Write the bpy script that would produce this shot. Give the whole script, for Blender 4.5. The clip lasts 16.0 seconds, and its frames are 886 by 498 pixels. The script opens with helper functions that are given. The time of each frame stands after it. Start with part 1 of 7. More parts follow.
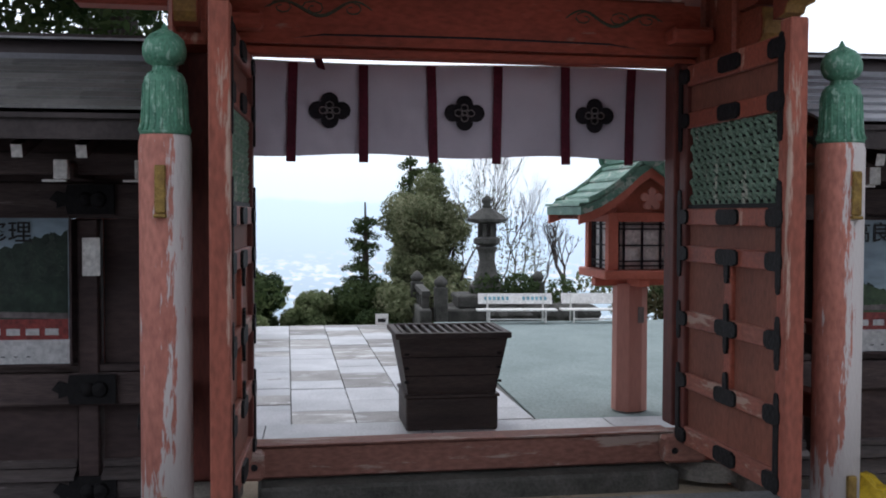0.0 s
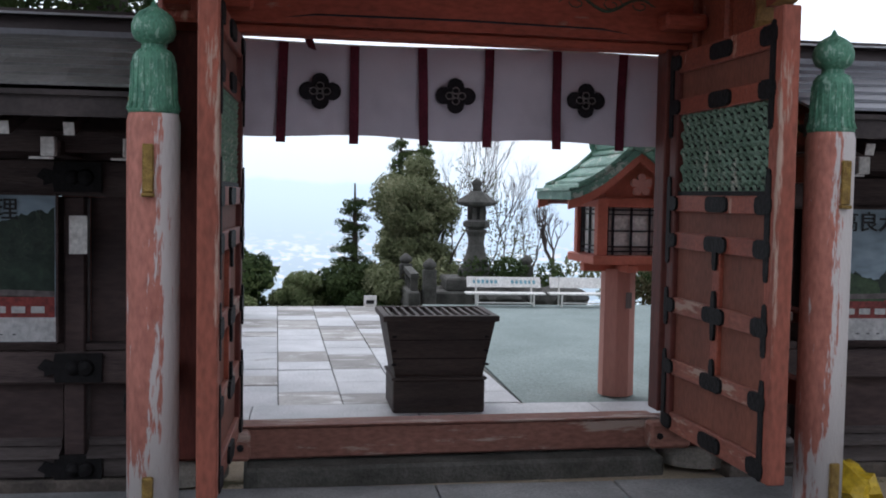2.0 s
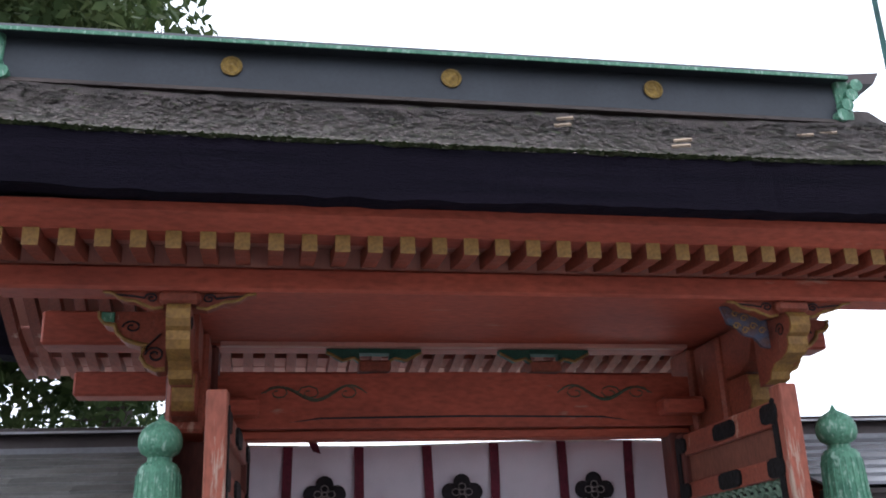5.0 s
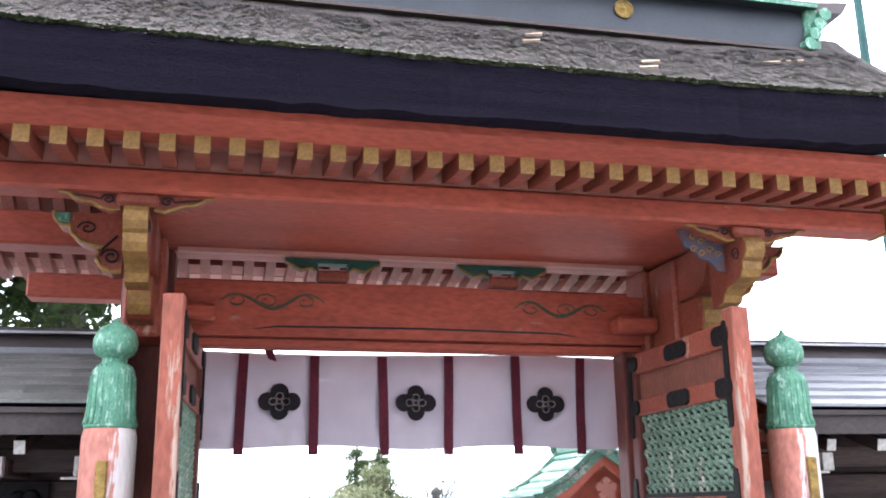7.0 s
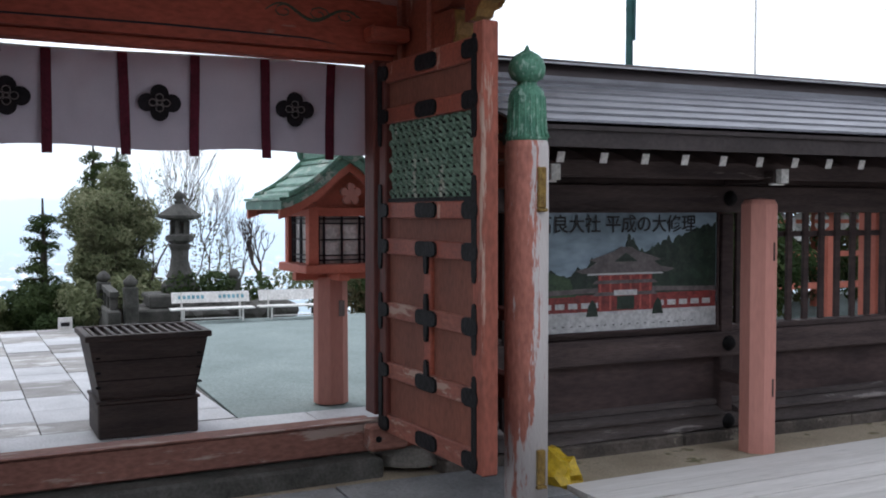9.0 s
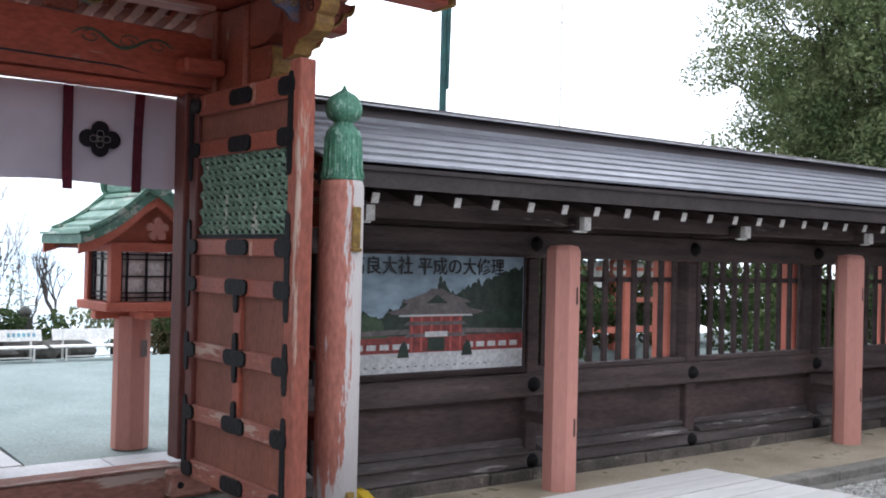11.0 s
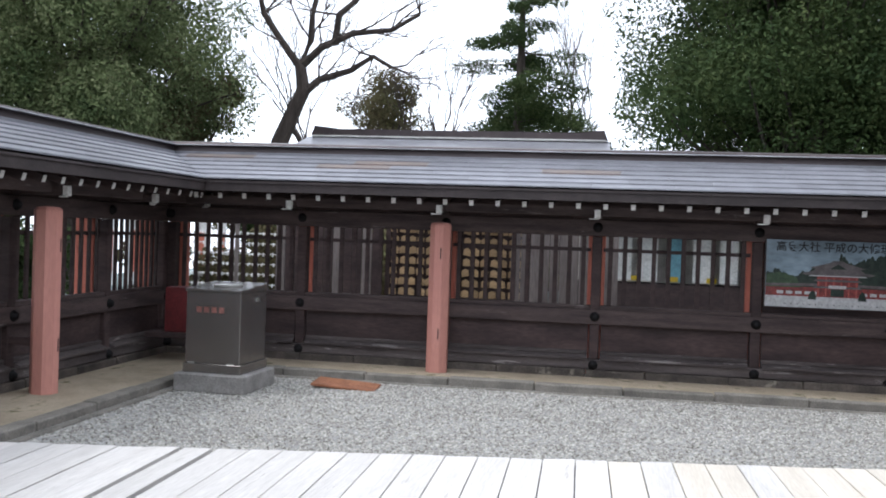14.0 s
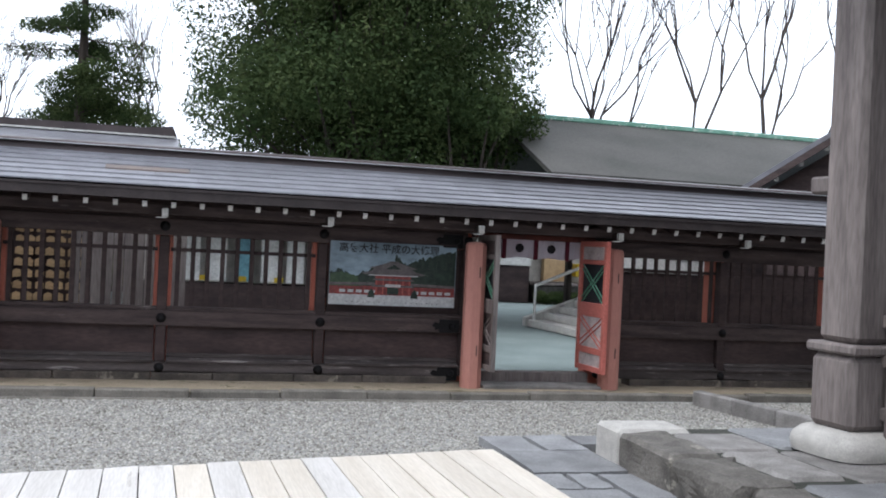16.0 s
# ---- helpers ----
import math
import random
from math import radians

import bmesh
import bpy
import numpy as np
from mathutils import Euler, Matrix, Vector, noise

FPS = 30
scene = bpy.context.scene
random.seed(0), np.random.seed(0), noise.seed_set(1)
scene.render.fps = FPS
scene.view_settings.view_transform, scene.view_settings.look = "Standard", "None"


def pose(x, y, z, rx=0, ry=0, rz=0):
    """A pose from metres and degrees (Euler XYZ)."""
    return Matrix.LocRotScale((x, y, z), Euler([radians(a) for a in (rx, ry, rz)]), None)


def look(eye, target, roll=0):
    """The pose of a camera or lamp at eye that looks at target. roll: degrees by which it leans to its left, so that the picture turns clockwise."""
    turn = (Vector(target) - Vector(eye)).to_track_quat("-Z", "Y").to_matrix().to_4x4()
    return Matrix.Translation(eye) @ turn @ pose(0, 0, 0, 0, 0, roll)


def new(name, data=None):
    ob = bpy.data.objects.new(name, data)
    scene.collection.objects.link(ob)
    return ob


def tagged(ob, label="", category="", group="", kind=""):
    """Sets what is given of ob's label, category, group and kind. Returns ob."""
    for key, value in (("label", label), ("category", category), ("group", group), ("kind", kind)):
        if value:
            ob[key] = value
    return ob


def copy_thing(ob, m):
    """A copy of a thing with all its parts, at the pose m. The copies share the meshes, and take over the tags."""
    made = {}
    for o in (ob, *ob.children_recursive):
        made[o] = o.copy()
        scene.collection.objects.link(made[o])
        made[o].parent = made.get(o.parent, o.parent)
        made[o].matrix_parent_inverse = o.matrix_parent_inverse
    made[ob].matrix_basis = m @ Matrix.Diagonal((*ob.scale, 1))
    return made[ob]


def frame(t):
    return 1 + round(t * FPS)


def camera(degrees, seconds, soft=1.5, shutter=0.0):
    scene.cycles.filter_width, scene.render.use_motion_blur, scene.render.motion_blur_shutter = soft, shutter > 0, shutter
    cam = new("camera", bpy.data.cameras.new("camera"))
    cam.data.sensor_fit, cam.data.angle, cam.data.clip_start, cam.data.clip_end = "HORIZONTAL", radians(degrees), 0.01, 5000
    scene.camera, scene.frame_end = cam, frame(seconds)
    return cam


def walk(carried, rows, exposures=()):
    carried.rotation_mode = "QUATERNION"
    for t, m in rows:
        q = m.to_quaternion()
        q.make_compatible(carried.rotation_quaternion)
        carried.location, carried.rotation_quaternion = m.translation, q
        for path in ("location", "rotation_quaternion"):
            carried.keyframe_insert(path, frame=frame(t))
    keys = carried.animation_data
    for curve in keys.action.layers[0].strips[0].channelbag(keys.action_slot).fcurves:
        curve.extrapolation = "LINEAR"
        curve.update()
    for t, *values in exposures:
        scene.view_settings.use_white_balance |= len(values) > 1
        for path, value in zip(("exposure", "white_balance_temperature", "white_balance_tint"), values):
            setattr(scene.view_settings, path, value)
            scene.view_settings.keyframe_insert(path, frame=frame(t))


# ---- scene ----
cam = camera(48.44, 16.0, 1.9)
PATH = [
    (0.0, pose(0.000, -0.000, 1.720, 87.99, -0.17, -7.12)),
    (0.5, pose(0.002, 0.001, 1.721, 87.69, -0.37, -7.23)),
    (1.0, pose(0.003, 0.004, 1.723, 87.10, -0.74, -7.37)),
    (1.5, pose(0.005, 0.008, 1.725, 87.05, -0.95, -7.51)),
    (2.0, pose(0.004, 0.009, 1.726, 86.96, -1.02, -7.70)),
    (2.5, pose(0.001, 0.008, 1.730, 87.14, -1.04, -7.98)),
    (3.0, pose(-0.002, 0.007, 1.734, 87.31, -0.91, -7.78)),
    (3.5, pose(-0.005, 0.009, 1.742, 89.48, -0.76, -7.56)),
    (4.0, pose(-0.011, 0.005, 1.751, 98.46, 0.10, -8.60)),
    (4.5, pose(-0.017, -0.002, 1.749, 107.29, 1.67, -7.49)),
    (4.7, pose(-0.020, -0.003, 1.747, 109.55, 2.07, -7.21)),
    (6.8, pose(-0.035, 0.019, 1.727, 106.01, 1.25, -9.01)),
    (7.0, pose(-0.036, 0.022, 1.725, 104.68, 0.78, -10.18)),
    (7.5, pose(-0.040, 0.029, 1.718, 99.23, -0.04, -14.20)),
    (8.0, pose(-0.044, 0.034, 1.711, 94.07, -0.10, -18.06)),
    (8.5, pose(-0.047, 0.038, 1.704, 88.98, -1.17, -22.02)),
    (8.7, pose(-0.049, 0.040, 1.702, 88.33, -0.76, -23.18)),
    (10.8, pose(-0.061, 0.061, 1.686, 89.38, -0.40, -34.80)),
    (11.0, pose(-0.055, 0.063, 1.684, 90.44, -1.34, -35.77)),
    (11.5, pose(-0.030, 0.068, 1.681, 90.70, -1.72, -41.62)),
    (12.0, pose(-0.018, 0.074, 1.676, 89.95, -1.95, -48.83)),
    (12.5, pose(-0.021, 0.078, 1.676, 90.12, -1.12, -55.00)),
    (13.0, pose(-0.030, 0.081, 1.678, 87.62, -1.37, -57.95)),
    (13.5, pose(-0.034, 0.080, 1.678, 88.33, -1.75, -69.94)),
    (14.0, pose(-0.037, 0.080, 1.677, 89.01, -2.01, -80.09)),
    (14.5, pose(-0.043, 0.079, 1.679, 87.45, -1.74, -88.89)),
    (15.0, pose(-0.047, 0.077, 1.681, 88.46, -2.51, -95.74)),
    (15.5, pose(-0.052, 0.077, 1.683, 89.14, -2.41, -99.89)),
    (16.0, pose(-0.053, 0.077, 1.684, 90.01, -2.78, -104.79)),
]
EXPOSURES = [(0.0, -0.18, 6060, 14), (3.6, -0.18, 6060, 14), (4.7, 0.38, 6060, 14), (6.8, 1.96, 6060, 15), (7.1, 1.88, 6060, 15), (7.5, 0.86, 6060, 14), (8.0, 0.05, 6060, 13), (8.6, -0.08, 6060, 13), (10.8, 0.66, 6060, 13), (13.0, 0.62, 6060, 12), (14.5, 0.30, 6060, 12), (16.0, 0.22, 6060, 12)]
walk(cam, PATH, EXPOSURES)

# ---- sky and light: bright overcast day ----
world = bpy.data.worlds.new("overcast_sky")
scene.world = world
world.use_nodes = True
wn, wl = world.node_tree.nodes, world.node_tree.links
sky = wn.new("ShaderNodeTexSky")
sky.sky_type = "NISHITA"
sky.sun_disc = False
sky.sun_elevation, sky.sun_rotation = radians(58), radians(-22)
cloud = wn.new("ShaderNodeMix")
cloud.data_type = "RGBA"
cloud.inputs[0].default_value = 0.93
cloud.inputs[7].default_value = (9.6, 10.0, 10.5, 1)
wl.new(sky.outputs[0], cloud.inputs[6])
wl.new(cloud.outputs[2], wn["Background"].inputs[0])
wn["Background"].inputs[1].default_value = 0.165
sun = new("sun", bpy.data.lights.new("sun", "SUN"))
sun.data.energy, sun.data.angle, sun.data.color = 1.4, radians(25), (1.0, 0.97, 0.92)
sun.matrix_world = look((0, 0, 30), (7, -17, 0))


# ---- materials ----
def material(name, base, rough=0.7, dark=None, scale=6.0, stretch=(1, 1, 1), grain=40.0, bump=0.15,
             metal=0.0, worn=None, worn_amount=0.5, worn_scale=5.0, worn_stretch=(1, 1, 0.25), vary=0.0, spec=0.3, grit=0.55, side=0.0, foot=0.0, side_at=(-0.02, 0.085)):
    """Noise-mottled surface: base and dark mixed by large noise, fine grain in colour and relief, and a worn colour in patches."""
    m = bpy.data.materials.new(name)
    m.use_nodes = True
    n, l = m.node_tree.nodes, m.node_tree.links
    b = n["Principled BSDF"]
    b.inputs["Roughness"].default_value = rough
    b.inputs["Metallic"].default_value = metal
    b.inputs["Specular IOR Level"].default_value = spec
    dark = dark or tuple(c * 0.6 for c in base)
    tc = n.new("ShaderNodeTexCoord")
    mp = n.new("ShaderNodeMapping")
    mp.inputs["Scale"].default_value = stretch
    l.new(tc.outputs["Object"], mp.inputs["Vector"])
    big = n.new("ShaderNodeTexNoise")
    big.inputs["Scale"].default_value, big.inputs["Detail"].default_value = scale, 6
    l.new(mp.outputs[0], big.inputs["Vector"])
    fine = n.new("ShaderNodeTexNoise")
    fine.inputs["Scale"].default_value, fine.inputs["Detail"].default_value = grain, 4
    l.new(mp.outputs[0], fine.inputs["Vector"])
    ramp = n.new("ShaderNodeValToRGB")
    ramp.color_ramp.elements[0].position, ramp.color_ramp.elements[1].position = 0.3, 0.7
    ramp.color_ramp.elements[0].color, ramp.color_ramp.elements[1].color = (*dark, 1), (*base, 1)
    l.new(big.outputs[0], ramp.inputs[0])
    mul = n.new("ShaderNodeMix")
    mul.data_type, mul.blend_type = "RGBA", "MULTIPLY"
    mul.inputs[0].default_value = grit
    l.new(ramp.outputs[0], mul.inputs[6])
    fr = n.new("ShaderNodeValToRGB")
    fr.color_ramp.elements[0].position, fr.color_ramp.elements[1].position = 0.3, 0.65
    fr.color_ramp.elements[0].color, fr.color_ramp.elements[1].color = (0.45, 0.45, 0.45, 1), (1.1, 1.1, 1.1, 1)
    l.new(fine.outputs[0], fr.inputs[0])
    l.new(fr.outputs[0], mul.inputs[7])
    col = mul.outputs[2]
    if worn:
        wm = n.new("ShaderNodeMapping")
        wm.inputs["Scale"].default_value = worn_stretch
        l.new(tc.outputs["Object"], wm.inputs["Vector"])
        wt = n.new("ShaderNodeTexNoise")
        wt.inputs["Scale"].default_value, wt.inputs["Detail"].default_value, wt.inputs["Roughness"].default_value = worn_scale, 8, 0.7
        l.new(wm.outputs[0], wt.inputs["Vector"])
        wr = n.new("ShaderNodeValToRGB")
        p = 0.68 - 0.3 * worn_amount
        wr.color_ramp.elements[0].position, wr.color_ramp.elements[1].position = p, p + 0.05
        level = wt.outputs[0]
        if side or foot:
            # wear gathers on one weather side and round the foot
            sp = n.new("ShaderNodeSeparateXYZ")
            l.new(tc.outputs["Object"], sp.inputs[0])
            for axis, lo, hi, amount in ((0, *side_at, side), (2, 0.62, 0.28, foot)):
                mr = n.new("ShaderNodeMapRange")
                mr.inputs[1].default_value, mr.inputs[2].default_value, mr.inputs[4].default_value = lo, hi, amount
                l.new(sp.outputs[axis], mr.inputs[0])
                ad = n.new("ShaderNodeMath")
                l.new(level, ad.inputs[0])
                l.new(mr.outputs[0], ad.inputs[1])
                level = ad.outputs[0]
        l.new(level, wr.inputs[0])
        mx = n.new("ShaderNodeMix")
        mx.data_type = "RGBA"
        mx.inputs[7].default_value = (*worn, 1)
        l.new(wr.outputs[0], mx.inputs[0])
        l.new(col, mx.inputs[6])
        col = mx.outputs[2]
    if vary:
        oi = n.new("ShaderNodeObjectInfo")
        hv = n.new("ShaderNodeMapRange")
        hv.inputs[3].default_value, hv.inputs[4].default_value = 1 - vary, 1 + vary
        l.new(oi.outputs["Random"], hv.inputs[0])
        vm = n.new("ShaderNodeVectorMath")
        vm.operation = "SCALE"
        l.new(col, vm.inputs[0])
        l.new(hv.outputs[0], vm.inputs["Scale"])
        col = vm.outputs[0]
    l.new(col, b.inputs["Base Color"])
    bp = n.new("ShaderNodeBump")
    bp.inputs["Strength"].default_value, bp.inputs["Distance"].default_value = bump, 0.02
    l.new(fine.outputs[0], bp.inputs["Height"])
    l.new(bp.outputs[0], b.inputs["Normal"])
    return m


def leaf_material(name, a, b, c, spray=2.0):
    """Leaves: three greens mixed by sprays and leaf by leaf."""
    m = bpy.data.materials.new(name)
    m.use_nodes = True
    n, l = m.node_tree.nodes, m.node_tree.links
    g = n.new("ShaderNodeNewGeometry")
    tc = n.new("ShaderNodeTexCoord")
    big = n.new("ShaderNodeTexNoise")
    big.inputs["Scale"].default_value, big.inputs["Detail"].default_value = 1.1, 3
    l.new(tc.outputs["Object"], big.inputs["Vector"])
    own = n.new("ShaderNodeMath")
    own.operation = "MULTIPLY_ADD"
    own.inputs[1].default_value = 0.55 if spray else 1.0
    l.new(g.outputs["Random Per Island"], own.inputs[0])
    lift = n.new("ShaderNodeMath")
    lift.operation = "MULTIPLY_ADD"
    lift.inputs[1].default_value, lift.inputs[2].default_value = spray, 0.23 - spray / 2 if spray else 0.0
    l.new(big.outputs[0], lift.inputs[0])
    l.new(lift.outputs[0], own.inputs[2])
    r = n.new("ShaderNodeValToRGB")
    r.color_ramp.elements[0].color, r.color_ramp.elements[1].color = (*a, 1), (*c, 1)
    r.color_ramp.elements.new(0.55).color = (*b, 1)
    l.new(own.outputs[0], r.inputs[0])
    p = n["Principled BSDF"]
    p.inputs["Roughness"].default_value = 0.75
    p.inputs["Specular IOR Level"].default_value = 0.12
    l.new(r.outputs[0], p.inputs["Base Color"])
    if spray:
        thin = n.new("ShaderNodeBsdfTranslucent")
        l.new(r.outputs[0], thin.inputs[0])
        both = n.new("ShaderNodeMixShader")
        both.inputs[0].default_value = 0.3
        l.new(p.outputs[0], both.inputs[1])
        l.new(thin.outputs[0], both.inputs[2])
        l.new(both.outputs[0], n["Material Output"].inputs[0])
    return m


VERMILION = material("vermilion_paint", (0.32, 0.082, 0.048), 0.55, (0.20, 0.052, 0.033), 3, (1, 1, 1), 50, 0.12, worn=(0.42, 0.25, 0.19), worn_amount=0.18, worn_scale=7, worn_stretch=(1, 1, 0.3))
VERMILION_BEAM = material("vermilion_beam_paint", (0.43, 0.09, 0.052), 0.6, (0.30, 0.064, 0.04), 2.5, (0.35, 1, 1), 45, 0.12, worn=(0.38, 0.2, 0.15), worn_amount=0.15, worn_scale=6, worn_stretch=(0.2, 1, 1))
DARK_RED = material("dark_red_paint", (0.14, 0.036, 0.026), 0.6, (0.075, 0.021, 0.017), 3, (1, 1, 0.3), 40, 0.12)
DOOR_EDGE = material("worn_red_door_edge", (0.33, 0.095, 0.06), 0.65, (0.24, 0.075, 0.05), 4, (1, 1, 0.4), 40, 0.25, worn=(0.40, 0.28, 0.22), worn_amount=0.4, worn_scale=6, worn_stretch=(1, 1, 0.12))
DOOR_PANEL = material("faded_red_door_panel", (0.215, 0.075, 0.047), 0.7, (0.15, 0.053, 0.035), 3, (1, 1, 0.3), 60, 0.1)
FLAKED = material("flaked_red_post_paint", (0.46, 0.185, 0.14), 0.75, (0.39, 0.15, 0.11), 3, (1, 1, 0.4), 40, 0.35, worn=(0.50, 0.46, 0.44), worn_amount=0.2, worn_scale=26.0, worn_stretch=(1, 1, 0.14), side=0.32, foot=0.22, side_at=(-0.075, 0.06))
FLAKED_LEFT = material("faded_red_post_paint", (0.46, 0.19, 0.145), 0.75, (0.39, 0.15, 0.115), 3, (1, 1, 0.4), 40, 0.35, worn=(0.50, 0.46, 0.44), worn_amount=0.26, worn_scale=26.0, worn_stretch=(1, 1, 0.14), side=0.26, foot=0.22, side_at=(-0.02, 0.10))
SILL_RED = material("faded_red_sill", (0.27, 0.125, 0.095), 0.75, (0.19, 0.085, 0.065), 2.5, (0.4, 1, 1), 45, 0.2, worn=(0.33, 0.25, 0.215), worn_amount=0.45, worn_scale=7, worn_stretch=(0.15, 1, 1))
RAIL_WORN = material("worn_red_door_rail", (0.30, 0.105, 0.07), 0.65, (0.21, 0.072, 0.05), 4, (0.4, 1, 1), 45, 0.2, worn=(0.36, 0.24, 0.19), worn_amount=0.4, worn_scale=8, worn_stretch=(0.2, 1, 1))
# Old mossy boards, darkened further so tree shade sits in the colour.
ROOF_OLD_SHADED = material("old_mossy_roof_board", (0.15, 0.145, 0.14), 0.5, (0.085, 0.085, 0.077), 3, (1, 1, 1), 40, 0.1, vary=0.2)
PINK = material("faded_salmon_post_paint", (0.50, 0.235, 0.19), 0.7, (0.45, 0.205, 0.165), 3, (1, 1, 0.2), 50, 0.05, grit=0.18)
RED_BACK = material("red_back_post_paint", (0.60, 0.19, 0.13), 0.65, (0.5, 0.15, 0.10), 3, grit=0.2)
VERDIGRIS = material("verdigris_bronze", (0.12, 0.30, 0.195), 0.5, (0.06, 0.185, 0.12), 16, (1, 1, 0.6), 90, 0.3, worn=(0.27, 0.42, 0.33), worn_amount=0.45, worn_scale=38, worn_stretch=(1, 1, 0.35))
GREEN_LATTICE = material("green_lattice_paint", (0.19, 0.28, 0.205), 0.6, (0.11, 0.175, 0.125), 8, (1, 1, 1), 60, 0.2, worn=(0.36, 0.36, 0.30), worn_amount=0.3, worn_scale=12)
COPPER_GREEN = material("green_copper_roofing", (0.20, 0.38, 0.29), 0.5, (0.11, 0.25, 0.185), 5, (1, 1, 1), 50, 0.15, worn=(0.42, 0.50, 0.43), worn_amount=0.45, worn_scale=7, worn_stretch=(1, 0.4, 1))
DULL_GREEN = material("dull_green_paint", (0.065, 0.105, 0.07), 0.7, (0.10, 0.075, 0.05), 9, (1, 1, 1), 60, 0.2)
DEEP_GREEN = material("deep_green_paint", (0.03, 0.10, 0.07), 0.6, (0.02, 0.06, 0.045), 8, (1, 1, 1), 60, 0.2)
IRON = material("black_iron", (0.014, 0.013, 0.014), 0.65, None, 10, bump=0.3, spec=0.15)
GILT = material("tarnished_gilt_bronze", (0.36, 0.24, 0.07), 0.45, (0.18, 0.11, 0.035), 30, (1, 1, 1), 140, 0.6, metal=0.6)
OCHRE = material("ochre_paint", (0.33, 0.185, 0.05), 0.6, (0.20, 0.105, 0.038), 14, grain=60, bump=0.2)
BLUE_CARVE = material("blue_carving_paint", (0.055, 0.075, 0.13), 0.6, (0.12, 0.06, 0.05), 22, grain=60, bump=0.5)
BLACK_LACQUER = material("black_edge_paint", (0.014, 0.013, 0.02), 0.5, None, 4)
DARK_WOOD = material("dark_weathered_wood", (0.080, 0.053, 0.050), 0.75, (0.030, 0.020, 0.020), 4, (0.3, 0.3, 1), 36, 0.3, vary=0.12)
DARK_BEAM = material("dark_weathered_beam", (0.100, 0.072, 0.067), 0.75, (0.038, 0.027, 0.027), 4, (0.35, 0.35, 3), 40, 0.3, worn=(0.20, 0.17, 0.16), worn_amount=0.16, worn_scale=5, worn_stretch=(0.3, 0.3, 3))
WEATHERED = material("greyed_weather_board", (0.125, 0.105, 0.10), 0.8, (0.05, 0.04, 0.039), 3, (0.3, 0.3, 3), 40, 0.35, worn=(0.24, 0.215, 0.205), worn_amount=0.28, worn_scale=6, worn_stretch=(0.3, 0.3, 3), vary=0.15)
BOX_WOOD = material("offering_box_wood", (0.085, 0.064, 0.057), 0.7, (0.042, 0.033, 0.031), 4, (0.4, 0.4, 3), 40, 0.3)
GREY_WOOD = material("grey_weathered_wood", (0.25, 0.215, 0.20), 0.8, (0.13, 0.11, 0.105), 3, (2, 2, 0.25), 26, 0.35)
ROOF_BOARD = material("oxidised_copper_roof_board", (0.225, 0.228, 0.25), 0.36, (0.165, 0.165, 0.182), 4, (1, 1, 1), 40, 0.06, metal=0.25, vary=0.16, spec=0.5, grit=0.25)
ROOF_BROWN = material("browned_copper_roof_board", (0.21, 0.165, 0.14), 0.42, (0.17, 0.145, 0.14), 5, (1, 1, 1), 40, 0.06, metal=0.2, vary=0.12, grit=0.25)
ROOF_DARK = material("dark_roof_edge", (0.055, 0.043, 0.042), 0.55, None, 4)
ROOF_RIDGE = material("brown_copper_ridge", (0.085, 0.068, 0.068), 0.42, (0.055, 0.045, 0.046), 2, metal=0.3, grit=0.15, bump=0.04)
WHITE = material("white_paint", (0.78, 0.77, 0.74), 0.6, (0.62, 0.60, 0.57), 8)
THATCH = material("mossy_bark_thatch", (0.095, 0.075, 0.072), 0.95, (0.034, 0.030, 0.028), 5, (1, 1, 1), 55, 1.0, worn=(0.065, 0.078, 0.036), worn_amount=0.3, worn_scale=14, worn_stretch=(1, 1, 1))
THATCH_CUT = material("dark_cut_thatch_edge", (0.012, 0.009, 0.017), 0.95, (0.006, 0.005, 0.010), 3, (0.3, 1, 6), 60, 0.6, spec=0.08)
GATE_RIDGE = material("blue_black_copper_ridge", (0.036, 0.042, 0.052), 0.5, (0.024, 0.028, 0.036), 2, grit=0.2, bump=0.04)
CLOTH = material("lilac_grey_cloth", (0.60, 0.54, 0.60), 0.9, (0.52, 0.47, 0.53), 2.5, (1, 1, 1), 200, 0.03, grit=0.12)
CORD = material("maroon_cloth_strip", (0.13, 0.018, 0.035), 0.85, (0.08, 0.012, 0.022), 8, (1, 1, 1), 60, 0.2)
CREST = material("crest_dye", (0.022, 0.018, 0.022), 0.9, None, 8)
CREST_LINE = material("crest_line_dye", (0.33, 0.29, 0.28), 0.9, None, 8)
STONE = material("grey_stone", (0.30, 0.285, 0.27), 0.8, (0.17, 0.16, 0.15), 5, (1, 1, 1), 70, 0.3, vary=0.12)
STONE_MOSSY = material("weathered_lantern_stone", (0.115, 0.11, 0.10), 0.9, (0.045, 0.045, 0.039), 5, (1, 1, 1), 50, 0.5)
SLAB = material("pale_paving_slab", (0.56, 0.56, 0.57), 0.55, (0.42, 0.425, 0.435), 2.2, (1, 1, 1), 60, 0.12, worn=(0.27, 0.255, 0.235), worn_amount=0.22, worn_scale=1.9, worn_stretch=(1, 1.6, 1), vary=0.12)
SLAB_STAINED = material("brown_stained_paving_slab", (0.36, 0.345, 0.325), 0.6, (0.22, 0.205, 0.19), 2.6, (1, 1, 1), 60, 0.15, worn=(0.46, 0.455, 0.45), worn_amount=0.45, worn_scale=2.2, worn_stretch=(1, 2.5, 1), vary=0.28)
PAVE_JOINT = material("grey_joint_sand", (0.17, 0.165, 0.15), 0.95, (0.09, 0.085, 0.075), 6, bump=0.4)
SLAB_DARK = material("blue_grey_flagstone", (0.285, 0.287, 0.29), 0.65, (0.175, 0.176, 0.18), 3, (1, 1, 1), 60, 0.2, vary=0.2)
